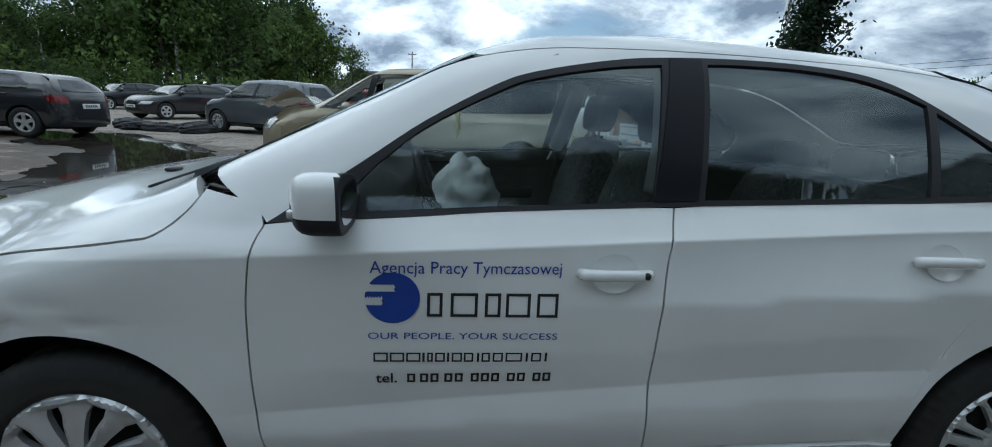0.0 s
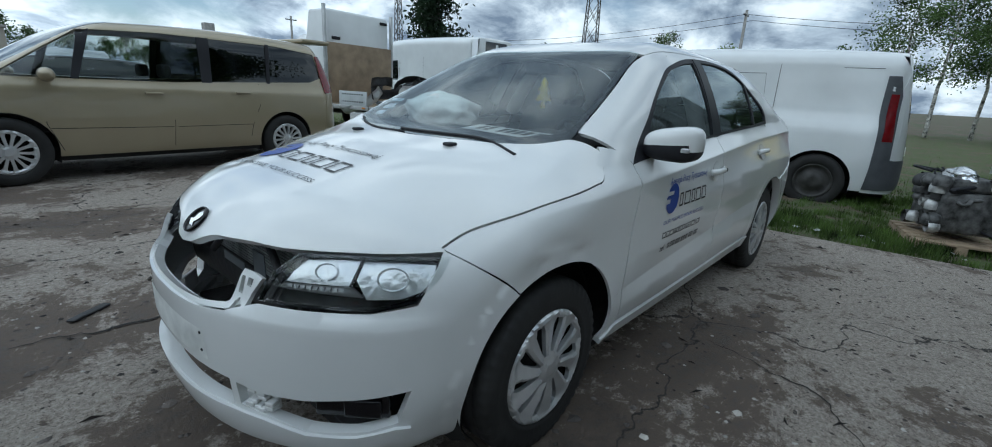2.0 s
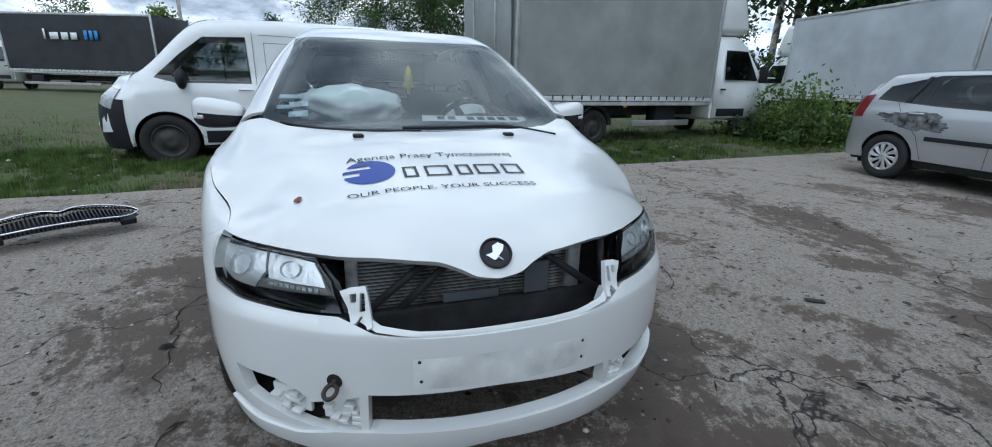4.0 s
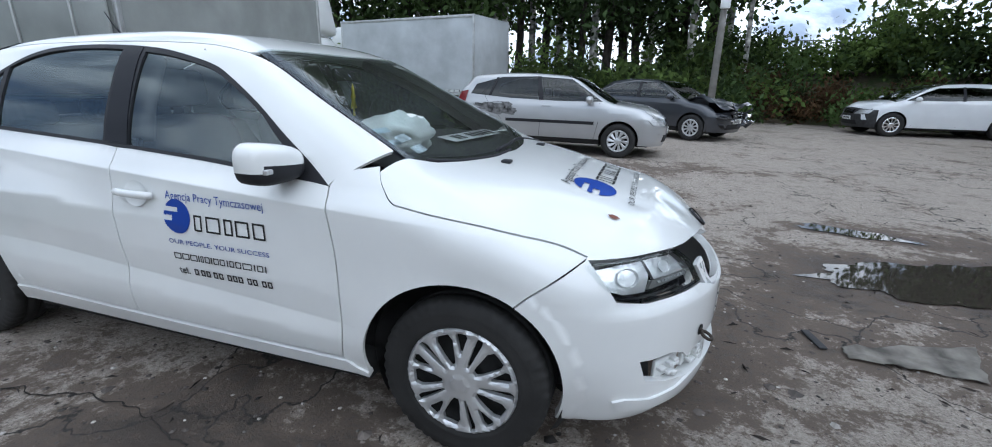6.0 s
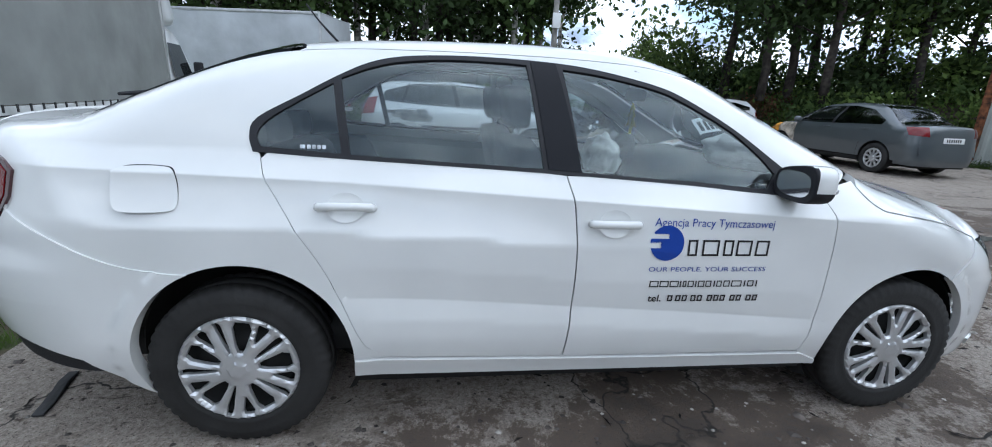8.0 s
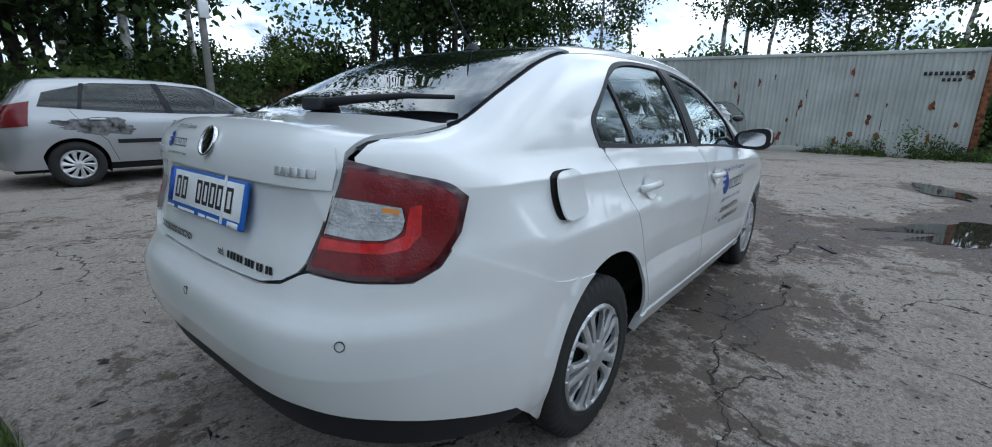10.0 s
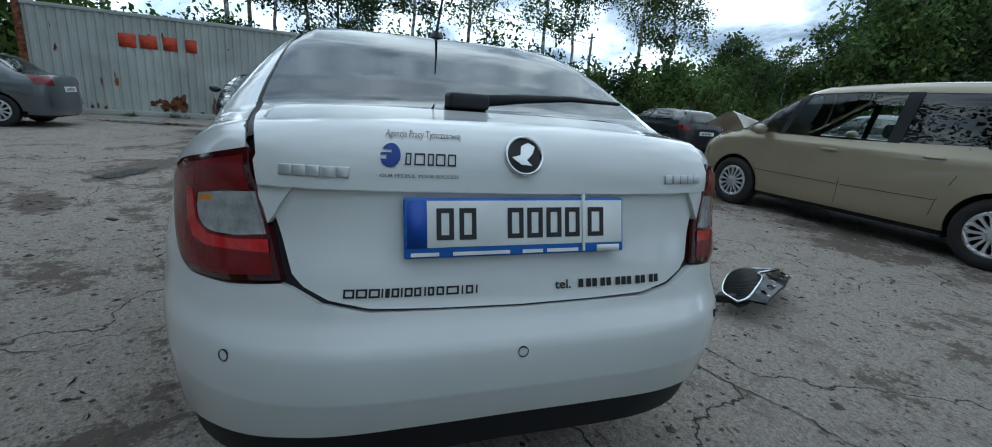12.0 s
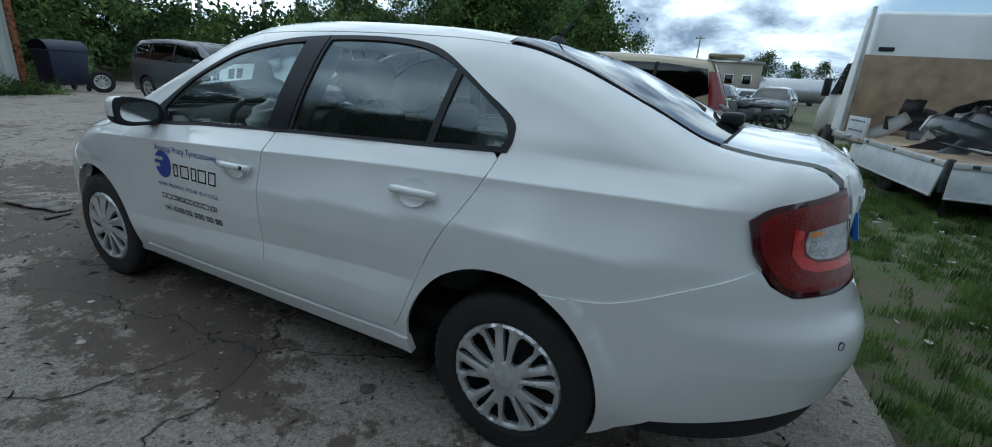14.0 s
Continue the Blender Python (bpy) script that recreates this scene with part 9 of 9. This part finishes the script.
def tree_kind(seed, height, spread, trunk_mat, leaf_mat, first=0.3, limbs=15, per=42, size=0.13, droop=0.0, thick=0.14, kind="broad"):
    """A tapered trunk with limbs and a ragged crown. Gives its two meshes."""
    rnd = random.Random(seed)
    bm = bmesh.new()
    bend = [Vector((0.25 * noise.noise(Vector((seed, k * 0.6, 0))) * k / 4, 0.25 * noise.noise(Vector((k * 0.6, seed, 5))) * k / 4, height * k / 9)) for k in range(10)]
    tube(bm, bend, [thick * (1 - 0.9 * k / 9) + 0.012 for k in range(10)], 9)
    centres = []
    for k in range(limbs):
        t = first + (1 - first) * (k + rnd.random()) / limbs
        base = bend[min(9, int(t * 9))].lerp(bend[min(9, int(t * 9) + 1)], t * 9 % 1)
        a = rnd.uniform(0, math.tau)
        shape = {"broad": math.sin(math.pi * min(1, (t - first) / (1 - first) * 0.8 + 0.22)), "pine": 1.05 - (t - first) / (1 - first), "birch": 0.35 + 0.75 * math.sin(math.pi * min(1, (t - first) / (1 - first) * 0.85 + 0.12))}[kind]
        long = spread * shape * rnd.uniform(0.65, 1.15)
        rise = {"broad": 0.55, "pine": -0.1, "birch": 0.75}[kind] * long * rnd.uniform(0.5, 1.2)
        tip = base + Vector((math.cos(a) * long, math.sin(a) * long, rise))
        mid_ = base.lerp(tip, 0.55) + Vector((0, 0, 0.12 * long))
        tube(bm, [base, mid_, tip], [thick * 0.34 * (1 - t * 0.6), thick * 0.2 * (1 - t * 0.6), 0.008], 5, caps=False)
        for q in np.linspace(0.35, 1.0, 5):
            p = base.lerp(mid_, q * 2) if q < 0.5 else mid_.lerp(tip, q * 2 - 1)
            centres.append(tuple(p + Vector((rnd.gauss(0, 0.16), rnd.gauss(0, 0.16), rnd.gauss(0, 0.12) - droop * q)) * max(0.4, long)))
            if droop and q > 0.5:
                centres.append(tuple(p + Vector((rnd.gauss(0, 0.15), rnd.gauss(0, 0.15), -droop * rnd.uniform(0.8, 2.0) * max(0.5, long)))))
    centres.append(tuple(bend[9]))
    crown = leaves(centres, per, spread * 0.13 + 0.10, size, seed, 0.8)
    crown.materials.append(leaf_mat)
    return finish(bm, "trunk", trunk_mat), crown


KINDS = {
    "birch_a": tree_kind(1, 11.0, 2.2, birch, leaf_mid, 0.38, 18, 38, 0.088, 0.30, 0.13, "birch"),
    "birch_b": tree_kind(2, 9.5, 2.0, birch, leaf_dark, 0.42, 17, 38, 0.088, 0.35, 0.11, "birch"),
    "broad_a": tree_kind(3, 9.0, 3.2, bark, leaf_mid, 0.22, 22, 54, 0.108, 0.0, 0.14),
    "broad_b": tree_kind(4, 8.0, 2.8, bark, leaf_dark, 0.20, 21, 54, 0.108, 0.0, 0.125),
    "light_a": tree_kind(5, 7.0, 2.4, bark, leaf_light, 0.18, 18, 64, 0.10, 0.0, 0.13),
    "pine": tree_kind(6, 10.5, 2.4, bark, needle, 0.12, 30, 40, 0.13, 0.12, 0.16, "pine"),
}
# the same kinds with fewer, larger leaves, for the woods far off
KINDS.update({
    "far_birch": tree_kind(1, 11.0, 2.2, birch, leaf_mid, 0.38, 18, 16, 0.135, 0.30, 0.13, "birch"),
    "far_broad": tree_kind(3, 9.0, 3.2, bark, leaf_mid, 0.22, 22, 22, 0.17, 0.0, 0.19),
    "far_dark": tree_kind(4, 8.0, 2.8, bark, leaf_dark, 0.20, 21, 20, 0.17, 0.0, 0.17),
    "far_light": tree_kind(5, 7.0, 2.4, bark, leaf_light, 0.18, 18, 28, 0.15, 0.0, 0.13),
})
WHAT = {"birch_a": "slender birch with a pale trunk and hanging leaves", "birch_b": "thin birch with dark hanging leaves", "broad_a": "leafy green deciduous tree", "broad_b": "dark leafy deciduous tree", "light_a": "bright green young tree", "pine": "dark spruce with drooping branches"}
WHAT.update(far_birch=WHAT["birch_a"], far_broad=WHAT["broad_a"], far_dark=WHAT["broad_b"], far_light=WHAT["light_a"])
FAR = {"birch_a": "far_birch", "birch_b": "far_birch", "broad_a": "far_broad", "broad_b": "far_dark", "light_a": "far_light"}
FIRST = {}


def tree(kind, x, y, k=1.0, z=0.0, group="trees round the yard"):
    turn = (x * 37 + y * 91) % 360
    if math.hypot(x, y) > 38:
        kind = FAR.get(kind, kind)
    m = pose(x, y, z - 0.1, 0, 0, turn)
    if kind in FIRST:
        t = copy_thing(FIRST[kind], m)
    else:
        t = FIRST[kind] = thing("tree", WHAT[kind], "tree", m, group)
        part("trunk", KINDS[kind][0], bark, t)
        part("crown", KINDS[kind][1], leaf_mid, t)
    t.scale = (k, k, k * (0.92 + 0.16 * ((x * 13 + y * 7) % 1)))
    return t


def polar(az, d):
    return d * math.cos(radians(az)), d * math.sin(radians(az))


rnd = random.Random(9)
BANK = lambda d: 2.1 * max(0.0, min(1.0, d / 4.0)) ** 0.8  # noqa: E731
# forest beyond the far cars
for az in np.arange(-40, -75, -0.75):
    x, y = polar(az + rnd.uniform(-0.5, 0.5), rnd.uniform(40, 47) if az > -66 else rnd.uniform(52, 62))
    if az > -57 and rnd.random() < 0.5:
        continue
    tree(rnd.choice(("birch_a", "light_a", "broad_a", "birch_a", "light_a")), x, y, rnd.uniform(0.95, 1.30) * (0.72 if az > -57 else 1.0))
for az in np.arange(-42, -74, -1.3):
    x, y = polar(az, rnd.uniform(48, 56) if az > -66 else 64)
    tree(rnd.choice(("broad_a", "broad_b")), x, y, rnd.uniform(1.2, 1.5) * (0.55 if az > -57 else 1.0))
# dense edge beyond the hatchback, box truck and bank
for az in np.arange(128, 77, -1.6):
    d = 21.0 / max(0.75, math.sin(radians(az))) + rnd.uniform(0, 3)
    x, y = polar(az, d)
    tree(rnd.choice(("birch_b", "broad_b", "birch_a", "broad_a")), x, y, rnd.uniform(1.4, 1.85), 0.6)
for az, d, kind, k in ((75.8, 21.5, "birch_b", 0.95), (66, 34, "broad_b", 0.5), (56, 23, "broad_a", 1.4), (52, 21, "broad_b", 1.35), (49.5, 22, "broad_a", 1.3), (46, 21, "broad_b", 1.35), (48, 26, "broad_a", 1.5), (53, 27, "broad_b", 1.6), (44, 26, "broad_a", 1.4), (42, 24, "light_a", 1.3), (39, 23, "broad_a", 1.2), (36, 25, "broad_b", 1.1), (31, 28, "birch_b", 1.0), (27, 26, "birch_b", 1.0), (23.5, 27, "birch_b", 1.05), (12.8, 25, "birch_a", 1.0), (10.5, 26, "birch_b", 1.1), (8, 25, "birch_b", 0.95), (4.5, 26, "birch_b", 1.1), (1, 25, "broad_b", 0.85), (-3, 27, "birch_b", 1.0), (-8, 26, "birch_b", 1.05), (-15, 27, "birch_a", 1.0), (-24.5, 28, "birch_a", 1.0), (-28, 30, "birch_b", 1.0), (-36, 31, "birch_a", 1.05), (-39.5, 33, "birch_b", 1.1)):
    x, y = polar(az, d)
    tree(kind, x, y, k, 1.6)
# beyond the grass
for az, d, kind, k in ((180, 30, "birch_a", 0.75), (177, 29, "birch_a", 0.7), (174, 31, "birch_b", 0.75), (171, 28, "birch_a", 0.75), (168, 27, "broad_b", 0.7), (165, 30, "broad_b", 0.8), (160, 34, "birch_b", 0.9), (152, 36, "broad_a", 0.9), (145, 36, "broad_b", 1.0), (138, 34, "broad_a", 1.0), (133, 33, "birch_a", 1.0), (-163.7, 40, "light_a", 0.75), (-157, 52, "birch_a", 0.7), (-143, 44, "broad_b", 0.62), (-141, 46, "light_a", 0.62), (-146, 48, "broad_a", 0.6), (-151, 52, "broad_b", 0.6), (-137, 50, "broad_b", 0.55), (-129.4, 30, "pine", 1.0), (-160, 60, "broad_b", 0.5), (-169, 55, "broad_a", 0.6), (-174, 50, "broad_b", 0.7), (-78.3, 66, "broad_a", 0.8), (-91.5, 85, "broad_b", 0.9)):
    x, y = polar(az, d)
    tree(kind, x, y, k)
for az in np.arange(-76, -140, -1.7):
    x, y = polar(az + rnd.uniform(-0.8, 0.8), rnd.uniform(110, 130))
    tree(rnd.choice(("broad_b", "broad_a", "broad_b")), x, y, rnd.uniform(0.6, 0.95))

# earth bank round the north and east, overgrown
bank_mat = ground_material("bank", "soil")
arc_pts = []
for az in np.arange(84, -46, -2.0):
    r0 = 18.6 + 2.0 * math.sin(radians(az * 2)) + (2.0 if az < 20 else 0) + (4.0 if az < -18 else 0)
    arc_pts.append((az, r0))
bm = bmesh.new()
prev = None
for az, r0 in arc_pts:
    row = []
    for d in (0, 0.7, 1.5, 2.4, 3.3, 4.2, 6, 9, 14):
        x, y = polar(az, r0 + d)
        row.append(bm.verts.new((x, y, -0.06 + BANK(d) + 0.25 * noise.noise(Vector((x, y, 0)) * 0.5) * min(1, d))))
    if prev:
        for j in range(8):
            bm.faces.new((prev[j], prev[j + 1], row[j + 1], row[j]))
    prev = row
tagged(part("bank", bm, bank_mat), "earth bank overgrown with weeds behind the yard", "bank", kind="structure")


def bush_mesh(seed, size, mat, per=64, leaf=0.066):
    rnd = random.Random(seed)
    c = [(rnd.gauss(0, 0.4) * size, rnd.gauss(0, 0.4) * size, abs(rnd.gauss(0.35, 0.25)) * size) for _ in range(16)]
    me = leaves(c, per, 0.16 * size, leaf, seed, 0.9)
    me.materials.append(mat)
    return me


BUSHES = [bush_mesh(30 + k, 1.0 + 0.25 * (k % 3), (leaf_mid, leaf_dark, leaf_light)[k % 3]) for k in range(6)]
dry = leaf_material("dry_stalks", (0.14, 0.085, 0.045))
BUSHES.append(bush_mesh(40, 0.9, dry, 70, 0.05))


def bush(x, y, k=1.0, z=0.0, which=None):
    b = tagged(new("bush", BUSHES[rnd.randrange(6) if which is None else which]), "tangled green bush with small leaves" if which != 6 else "dry brown weeds on the bank", "bush", "undergrowth")
    b.matrix_basis = pose(x, y, z - 0.15, 0, 0, rnd.uniform(0, 360)) @ Matrix.Diagonal((k, k, k * rnd.uniform(0.8, 1.2), 1))


for az, r0 in arc_pts:
    for j in range(2):
        d = (0.9, 3.6)[j] + rnd.uniform(-0.7, 0.9)
        x, y = polar(az + rnd.uniform(-1, 1), r0 + d)
        bush(x, y, rnd.uniform(1.1, 1.7) * (1.25 if j else 0.9), BANK(d), 6 if 50 < az < 80 and j == 0 and rnd.random() < 0.75 else None)
for az in np.arange(130, 78, -1.2):
    d = 18.2 / max(0.75, math.sin(radians(az)))
    for j in range(2):
        x, y = polar(az + rnd.uniform(-0.6, 0.6), d + 1.8 * j)
        bush(x, y, rnd.uniform(1.3, 2.0))
for az in np.arange(-40, -76, -1.1):
    x, y = polar(az, rnd.uniform(36, 40) if az > -66 else 50)
    bush(x, y, rnd.uniform(1.4, 2.4))
for k in range(26):
    bush(rnd.uniform(-6.2, -4.2), rnd.uniform(8.8, 11.4), rnd.uniform(0.45, 0.85), 0, (0, 2, 3, 5)[k % 4])
for k in range(34):
    t = rnd.uniform(-0.3, 12.2)
    x, y = 15.3 - 0.139 * t - 0.3, -3.5 + 0.99 * t
    bush(x, y, rnd.uniform(0.16, 0.34) if t > 3 else rnd.uniform(0.25, 0.5))

# fence on the bank
steel_fence = material("fence_steel", (0.12, 0.11, 0.10), 0.7, metal=0.3, vary=0.3)
fence = thing("fence", "rusty steel mesh fence on top of the bank", "fence")
spots = []
for az in np.arange(80, -46, -4.0):
    r0 = 18.6 + 2.0 * math.sin(radians(az * 2)) + (2.0 if az < 20 else 0) + (4.0 if az < -18 else 0)
    spots.append(polar(az, r0 + 5.0))
for (x0, y0), (x1, y1) in zip(spots, spots[1:]):
    part("post", boxes((x0 - 0.05, x0 + 0.05, y0 - 0.05, y0 + 0.05, 1.7, 3.55), bevel=0.008), steel_fence, fence)
    bm = bmesh.new()
    for z in (2.2, 3.35):
        tube(bm, [(x0, y0, z), (x1, y1, z)], 0.02, 6)
    part("rail", bm, steel_fence, fence)
    for k in range(1, 12):
        x, y = x0 + (x1 - x0) * k / 12, y0 + (y1 - y0) * k / 12
        part("bar", boxes((x - 0.009, x + 0.009, y - 0.009, y + 0.009, 2.2, 3.35)), steel_fence, fence)

# poles, masts and wires
concrete_pole = material("concrete_pole", (0.30, 0.29, 0.27), 0.9, vary=0.15, scale=4)


def pole(x, y, h, r=0.13, mat=None, z=0.0, arm=True):
    p = thing("utility_pole", "grey concrete utility pole with a small box and wires", "pole", pose(x, y, z), "utility poles")
    bm = bmesh.new()
    tube(bm, [(0, 0, -0.3), (0, 0, h)], [r, r * 0.65], 12)
    part("shaft", bm, mat or concrete_pole, p)
    if arm:
        part("cross_arm", boxes((-0.5, 0.5, -0.04, 0.04, h - 0.35, h - 0.27), bevel=0.005), steel_dark, p)
        for x_ in (-0.45, 0.0, 0.45):
            bm = bmesh.new()
            lathe(bm, [(0.0, 0.0), (0.035, 0.01), (0.03, 0.05), (0.035, 0.07), (0.0, 0.1)], 10, "z", (x_, 0, h - 0.27))
            part("insulator", bm, white_panel, p)
    return p


pb_ = pole(3.6, 15.2, 8.0, 0.12, z=0.2, arm=False)
part("junction_box", boxes((-0.14, 0.14, -0.22, -0.1, 3.4, 3.9), bevel=0.01), white_panel, pb_)
pole(*polar(-30.0, 34), 6.5)
pole(*polar(-165.0, 34), 7.0)
pole(*polar(-113.6, 46), 6.5)
pole(*polar(-85, 60), 7.0)
chim = thing("chimney", "square concrete chimney of a far building", "chimney", pose(*polar(-106.0, 55), 0))
part("stack", boxes((-0.45, 0.45, -0.45, 0.45, 0, 6.0), bevel=0.02), concrete_pole, chim)


def mast(x, y, h, w, label):
    m = thing("lattice_mast", label, "mast", pose(x, y, 0, 0, 0, 20))
    red = steel_fence
    legs = [(-w, -w), (w, -w), (w, w), (-w, w)]
    for a, b in legs:
        bm = bmesh.new()
        tube(bm, [(a, b, 0), (a * 0.45, b * 0.45, h)], 0.05, 6)
        part("leg", bm, red, m)
    n = int(h / (2.2 * w))
    for k in range(n):
        z0, z1 = h * k / n, h * (k + 1) / n
        for i in range(4):
            (a, b), (c, d) = legs[i], legs[(i + 1) % 4]
            f0, f1 = 1 - 0.55 * z0 / h, 1 - 0.55 * z1 / h
            bm = bmesh.new()
            tube(bm, [(a * f0, b * f0, z0), (c * f1, d * f1, z1)], 0.028, 5)
            tube(bm, [(c * f0, d * f0, z0), (a * f1, b * f1, z1)], 0.028, 5)
            part("brace", bm, red, m)
    for i in range(3):
        a = math.tau * i / 3
        part("antenna", boxes((0.5 * math.cos(a) - 0.12, 0.5 * math.cos(a) + 0.12, 0.5 * math.sin(a) - 0.12, 0.5 * math.sin(a) + 0.12, h - 1.6, h + 0.4), bevel=0.03), white_panel, m)
    return m


mast(*polar(-125.6, 62), 14.0, 0.5, "pale lattice mast with antennas")
mast(*polar(-148.2, 46), 15.0, 0.8, "tall dark lattice mast")
mast(*polar(-128.6, 60), 17.0, 0.6, "tall reddish lattice mast behind the spruce")
wire_mat = material("wire", (0.02, 0.02, 0.02), 0.6)


def wire(a, b, sag):
    bm = bmesh.new()
    tube(bm, [(a[0] + (b[0] - a[0]) * t, a[1] + (b[1] - a[1]) * t, a[2] + (b[2] - a[2]) * t - sag * 4 * t * (1 - t)) for t in np.linspace(0, 1, 24)], 0.016, 5)
    tagged(part("overhead_wire", bm, wire_mat), "thin black overhead wire between poles", "wire", "overhead wires")


p0 = (*polar(-165.0, 34), 6.75)
for dz, off in ((0, 0), (-0.4, 0.5)):
    wire((p0[0], p0[1] + off, p0[2] + dz), (*polar(-128, 55), 6.5 + dz), 0.9)
    wire((p0[0], p0[1] + off, p0[2] + dz), (*polar(150, 40), 6.0 + dz), 0.9)
    wire((3.6, 15.2, 7.9 + dz), (*polar(-30.0, 34), 6.2 + dz), 1.2)
    wire((3.6, 15.2, 7.9 + dz), (*polar(140, 34), 6.2 + dz), 1.0)

# far building, sheds
plaster = material("plaster", (0.36, 0.33, 0.27), 0.9, vary=0.15, scale=0.4)
bld = thing("building", "low flat-roofed grey-beige building with square windows", "building", pose(*polar(-84.0, 72), 0, 0, 0, 4))
part("wall", boxes((-9, 7, -4, 4, 0, 4.6)), plaster, bld)
part("roof", boxes((-9.2, 7.2, -4.2, 4.2, 4.6, 4.85), bevel=0.03), concrete_pole, bld)
part("annex", boxes((7, 18, -3, 3, 0, 3.6)), concrete_pole, bld)
for k in range(7):
    w = part("window", boxes((-8.0 + 2.1 * k, -6.9 + 2.1 * k, 3.96, 4.03, 2.0, 3.2)), white_panel, bld)
    part("pane", boxes((-7.92 + 2.1 * k, -6.98 + 2.1 * k, 4.03, 4.05, 2.08, 3.12)), bg_dark, w)
shed = thing("shed", "long low corrugated shed behind the vans", "building", pose(*polar(-147, 55), 0, 0, 0, 35))
part("wall", boxes((-12, 12, -4, 4, 0, 3.2)), concrete_pole, shed)
part("roof", boxes((-12.4, 12.4, -4.4, 4.4, 3.2, 3.4), bevel=0.02), slate, shed)
tank = thing("tank", "long silver tank lying in the far yard", "tank", pose(*polar(-94, 70), 1.7, 0, 0, 2))
bm = bmesh.new()
lathe(bm, [(0.0, -5.0), (1.2, -4.9), (1.4, -4.6), (1.4, 4.6), (1.2, 4.9), (0, 5.0)], 24, "x")
part("shell", bm, silver_paint, tank)
part("stand", boxes((-3, -2.6, -1, 1, -1.7, -1.0), (2.6, 3, -1, 1, -1.7, -1.0)), steel_dark, tank)


def motorbike(x, y, a, mat):
    b = thing("motorcycle", "wrecked sports motorcycle standing in a row", "motorcycle", pose(x, y, 0, 12, 0, a), "motorcycles")
    for wx in (-0.68, 0.70):
        bm = bmesh.new()
        lathe(bm, [(0.22, -0.05), (0.29, -0.06), (0.31, 0.0), (0.29, 0.06), (0.22, 0.05)], 24, "y", (wx, 0, 0.31), close=True)
        part("wheel", bm, rubber, b)
        bm = bmesh.new()
        lathe(bm, [(0.23, -0.02), (0.2, -0.02), (0.2, 0.02), (0.23, 0.02)], 20, "y", (wx, 0, 0.31), close=True)
        for k in range(3):
            tube(bm, [(wx, 0, 0.31), (wx + 0.21 * math.cos(2.1 * k), 0, 0.31 + 0.21 * math.sin(2.1 * k))], 0.02, 6)
        part("rim", bm, steel_dark, b)
    part("tank", cushion(-0.1, 0.4, -0.15, 0.15, 0.72, 0.98), mat, b)
    part("fairing", cushion(0.2, 0.75, -0.2, 0.2, 0.45, 0.95, 0.2), mat, b)
    part("engine", cushion(-0.25, 0.3, -0.18, 0.18, 0.3, 0.7), steel_dark, b)
    part("tail", cushion(-0.85, -0.1, -0.1, 0.1, 0.78, 0.92, 0.3), mat, b)
    bm = bmesh.new()
    tube(bm, [(0.70, 0.08, 0.31), (0.45, 0.08, 1.0)], 0.025, 6)
    tube(bm, [(0.70, -0.08, 0.31), (0.45, -0.08, 1.0)], 0.025, 6)
    tube(bm, [(0.38, 0.33, 1.0), (0.46, 0, 1.03), (0.38, -0.33, 1.0)], 0.015, 6)
    part("fork", bm, steel_dark, b)


green, red_paint = paint("green_paint", (0.08, 0.45, 0.03)), paint("red_paint", (0.45, 0.02, 0.02))
for k, mat in enumerate((black_paint, slate, green, black_paint, red_paint, black_paint)):
    motorbike(-1.6 + 0.25 * k - 0.9 * (k % 2), -16.0 - 0.9 * k, 10 + 25 * (k % 3), mat)
yellow = material("yellow_sheet", (0.55, 0.38, 0.05), 0.6, vary=0.25)
heap = thing("sheet_stack", "stack of yellow plastic sheets lying in the grass", "sheets", pose(-2.6, -11.7, 0))
for k in range(4):
    part("sheet", boxes((-0.9, 0.9, -0.12, 0.12, 0, 0.06), bevel=0.01), yellow, heap).matrix_basis = pose(0.3 - 0.2 * k, 0.3 - 0.2 * k, -0.02 + 0.05 * k, 0, 0, 70 + 8 * k)
tagged(copy_thing(sx, pose(-2.5, -24, -0.05, 0, 0, 80)), "parked car in the far row", "car", "far parked cars")
redcar = thing("yellow_cab", "yellow truck cab beyond the grass", "truck", pose(-26.4, 6.3, 0, 0, 0, 60))
part("cab_shell", boxes((-1.1, 1.1, -1.1, 1.1, 0.9, 3.2), bevel=0.15), material("yellow_paint", (0.75, 0.52, 0.01), 0.35, coat=0.8), redcar)
part("chassis", boxes((-2.5, 1.0, -0.5, 0.5, 0.5, 0.9)), steel_dark, redcar)
for s in (1, -1):
    far_wheel(redcar, 0.5, s * 0.9, 0.45, "steel")
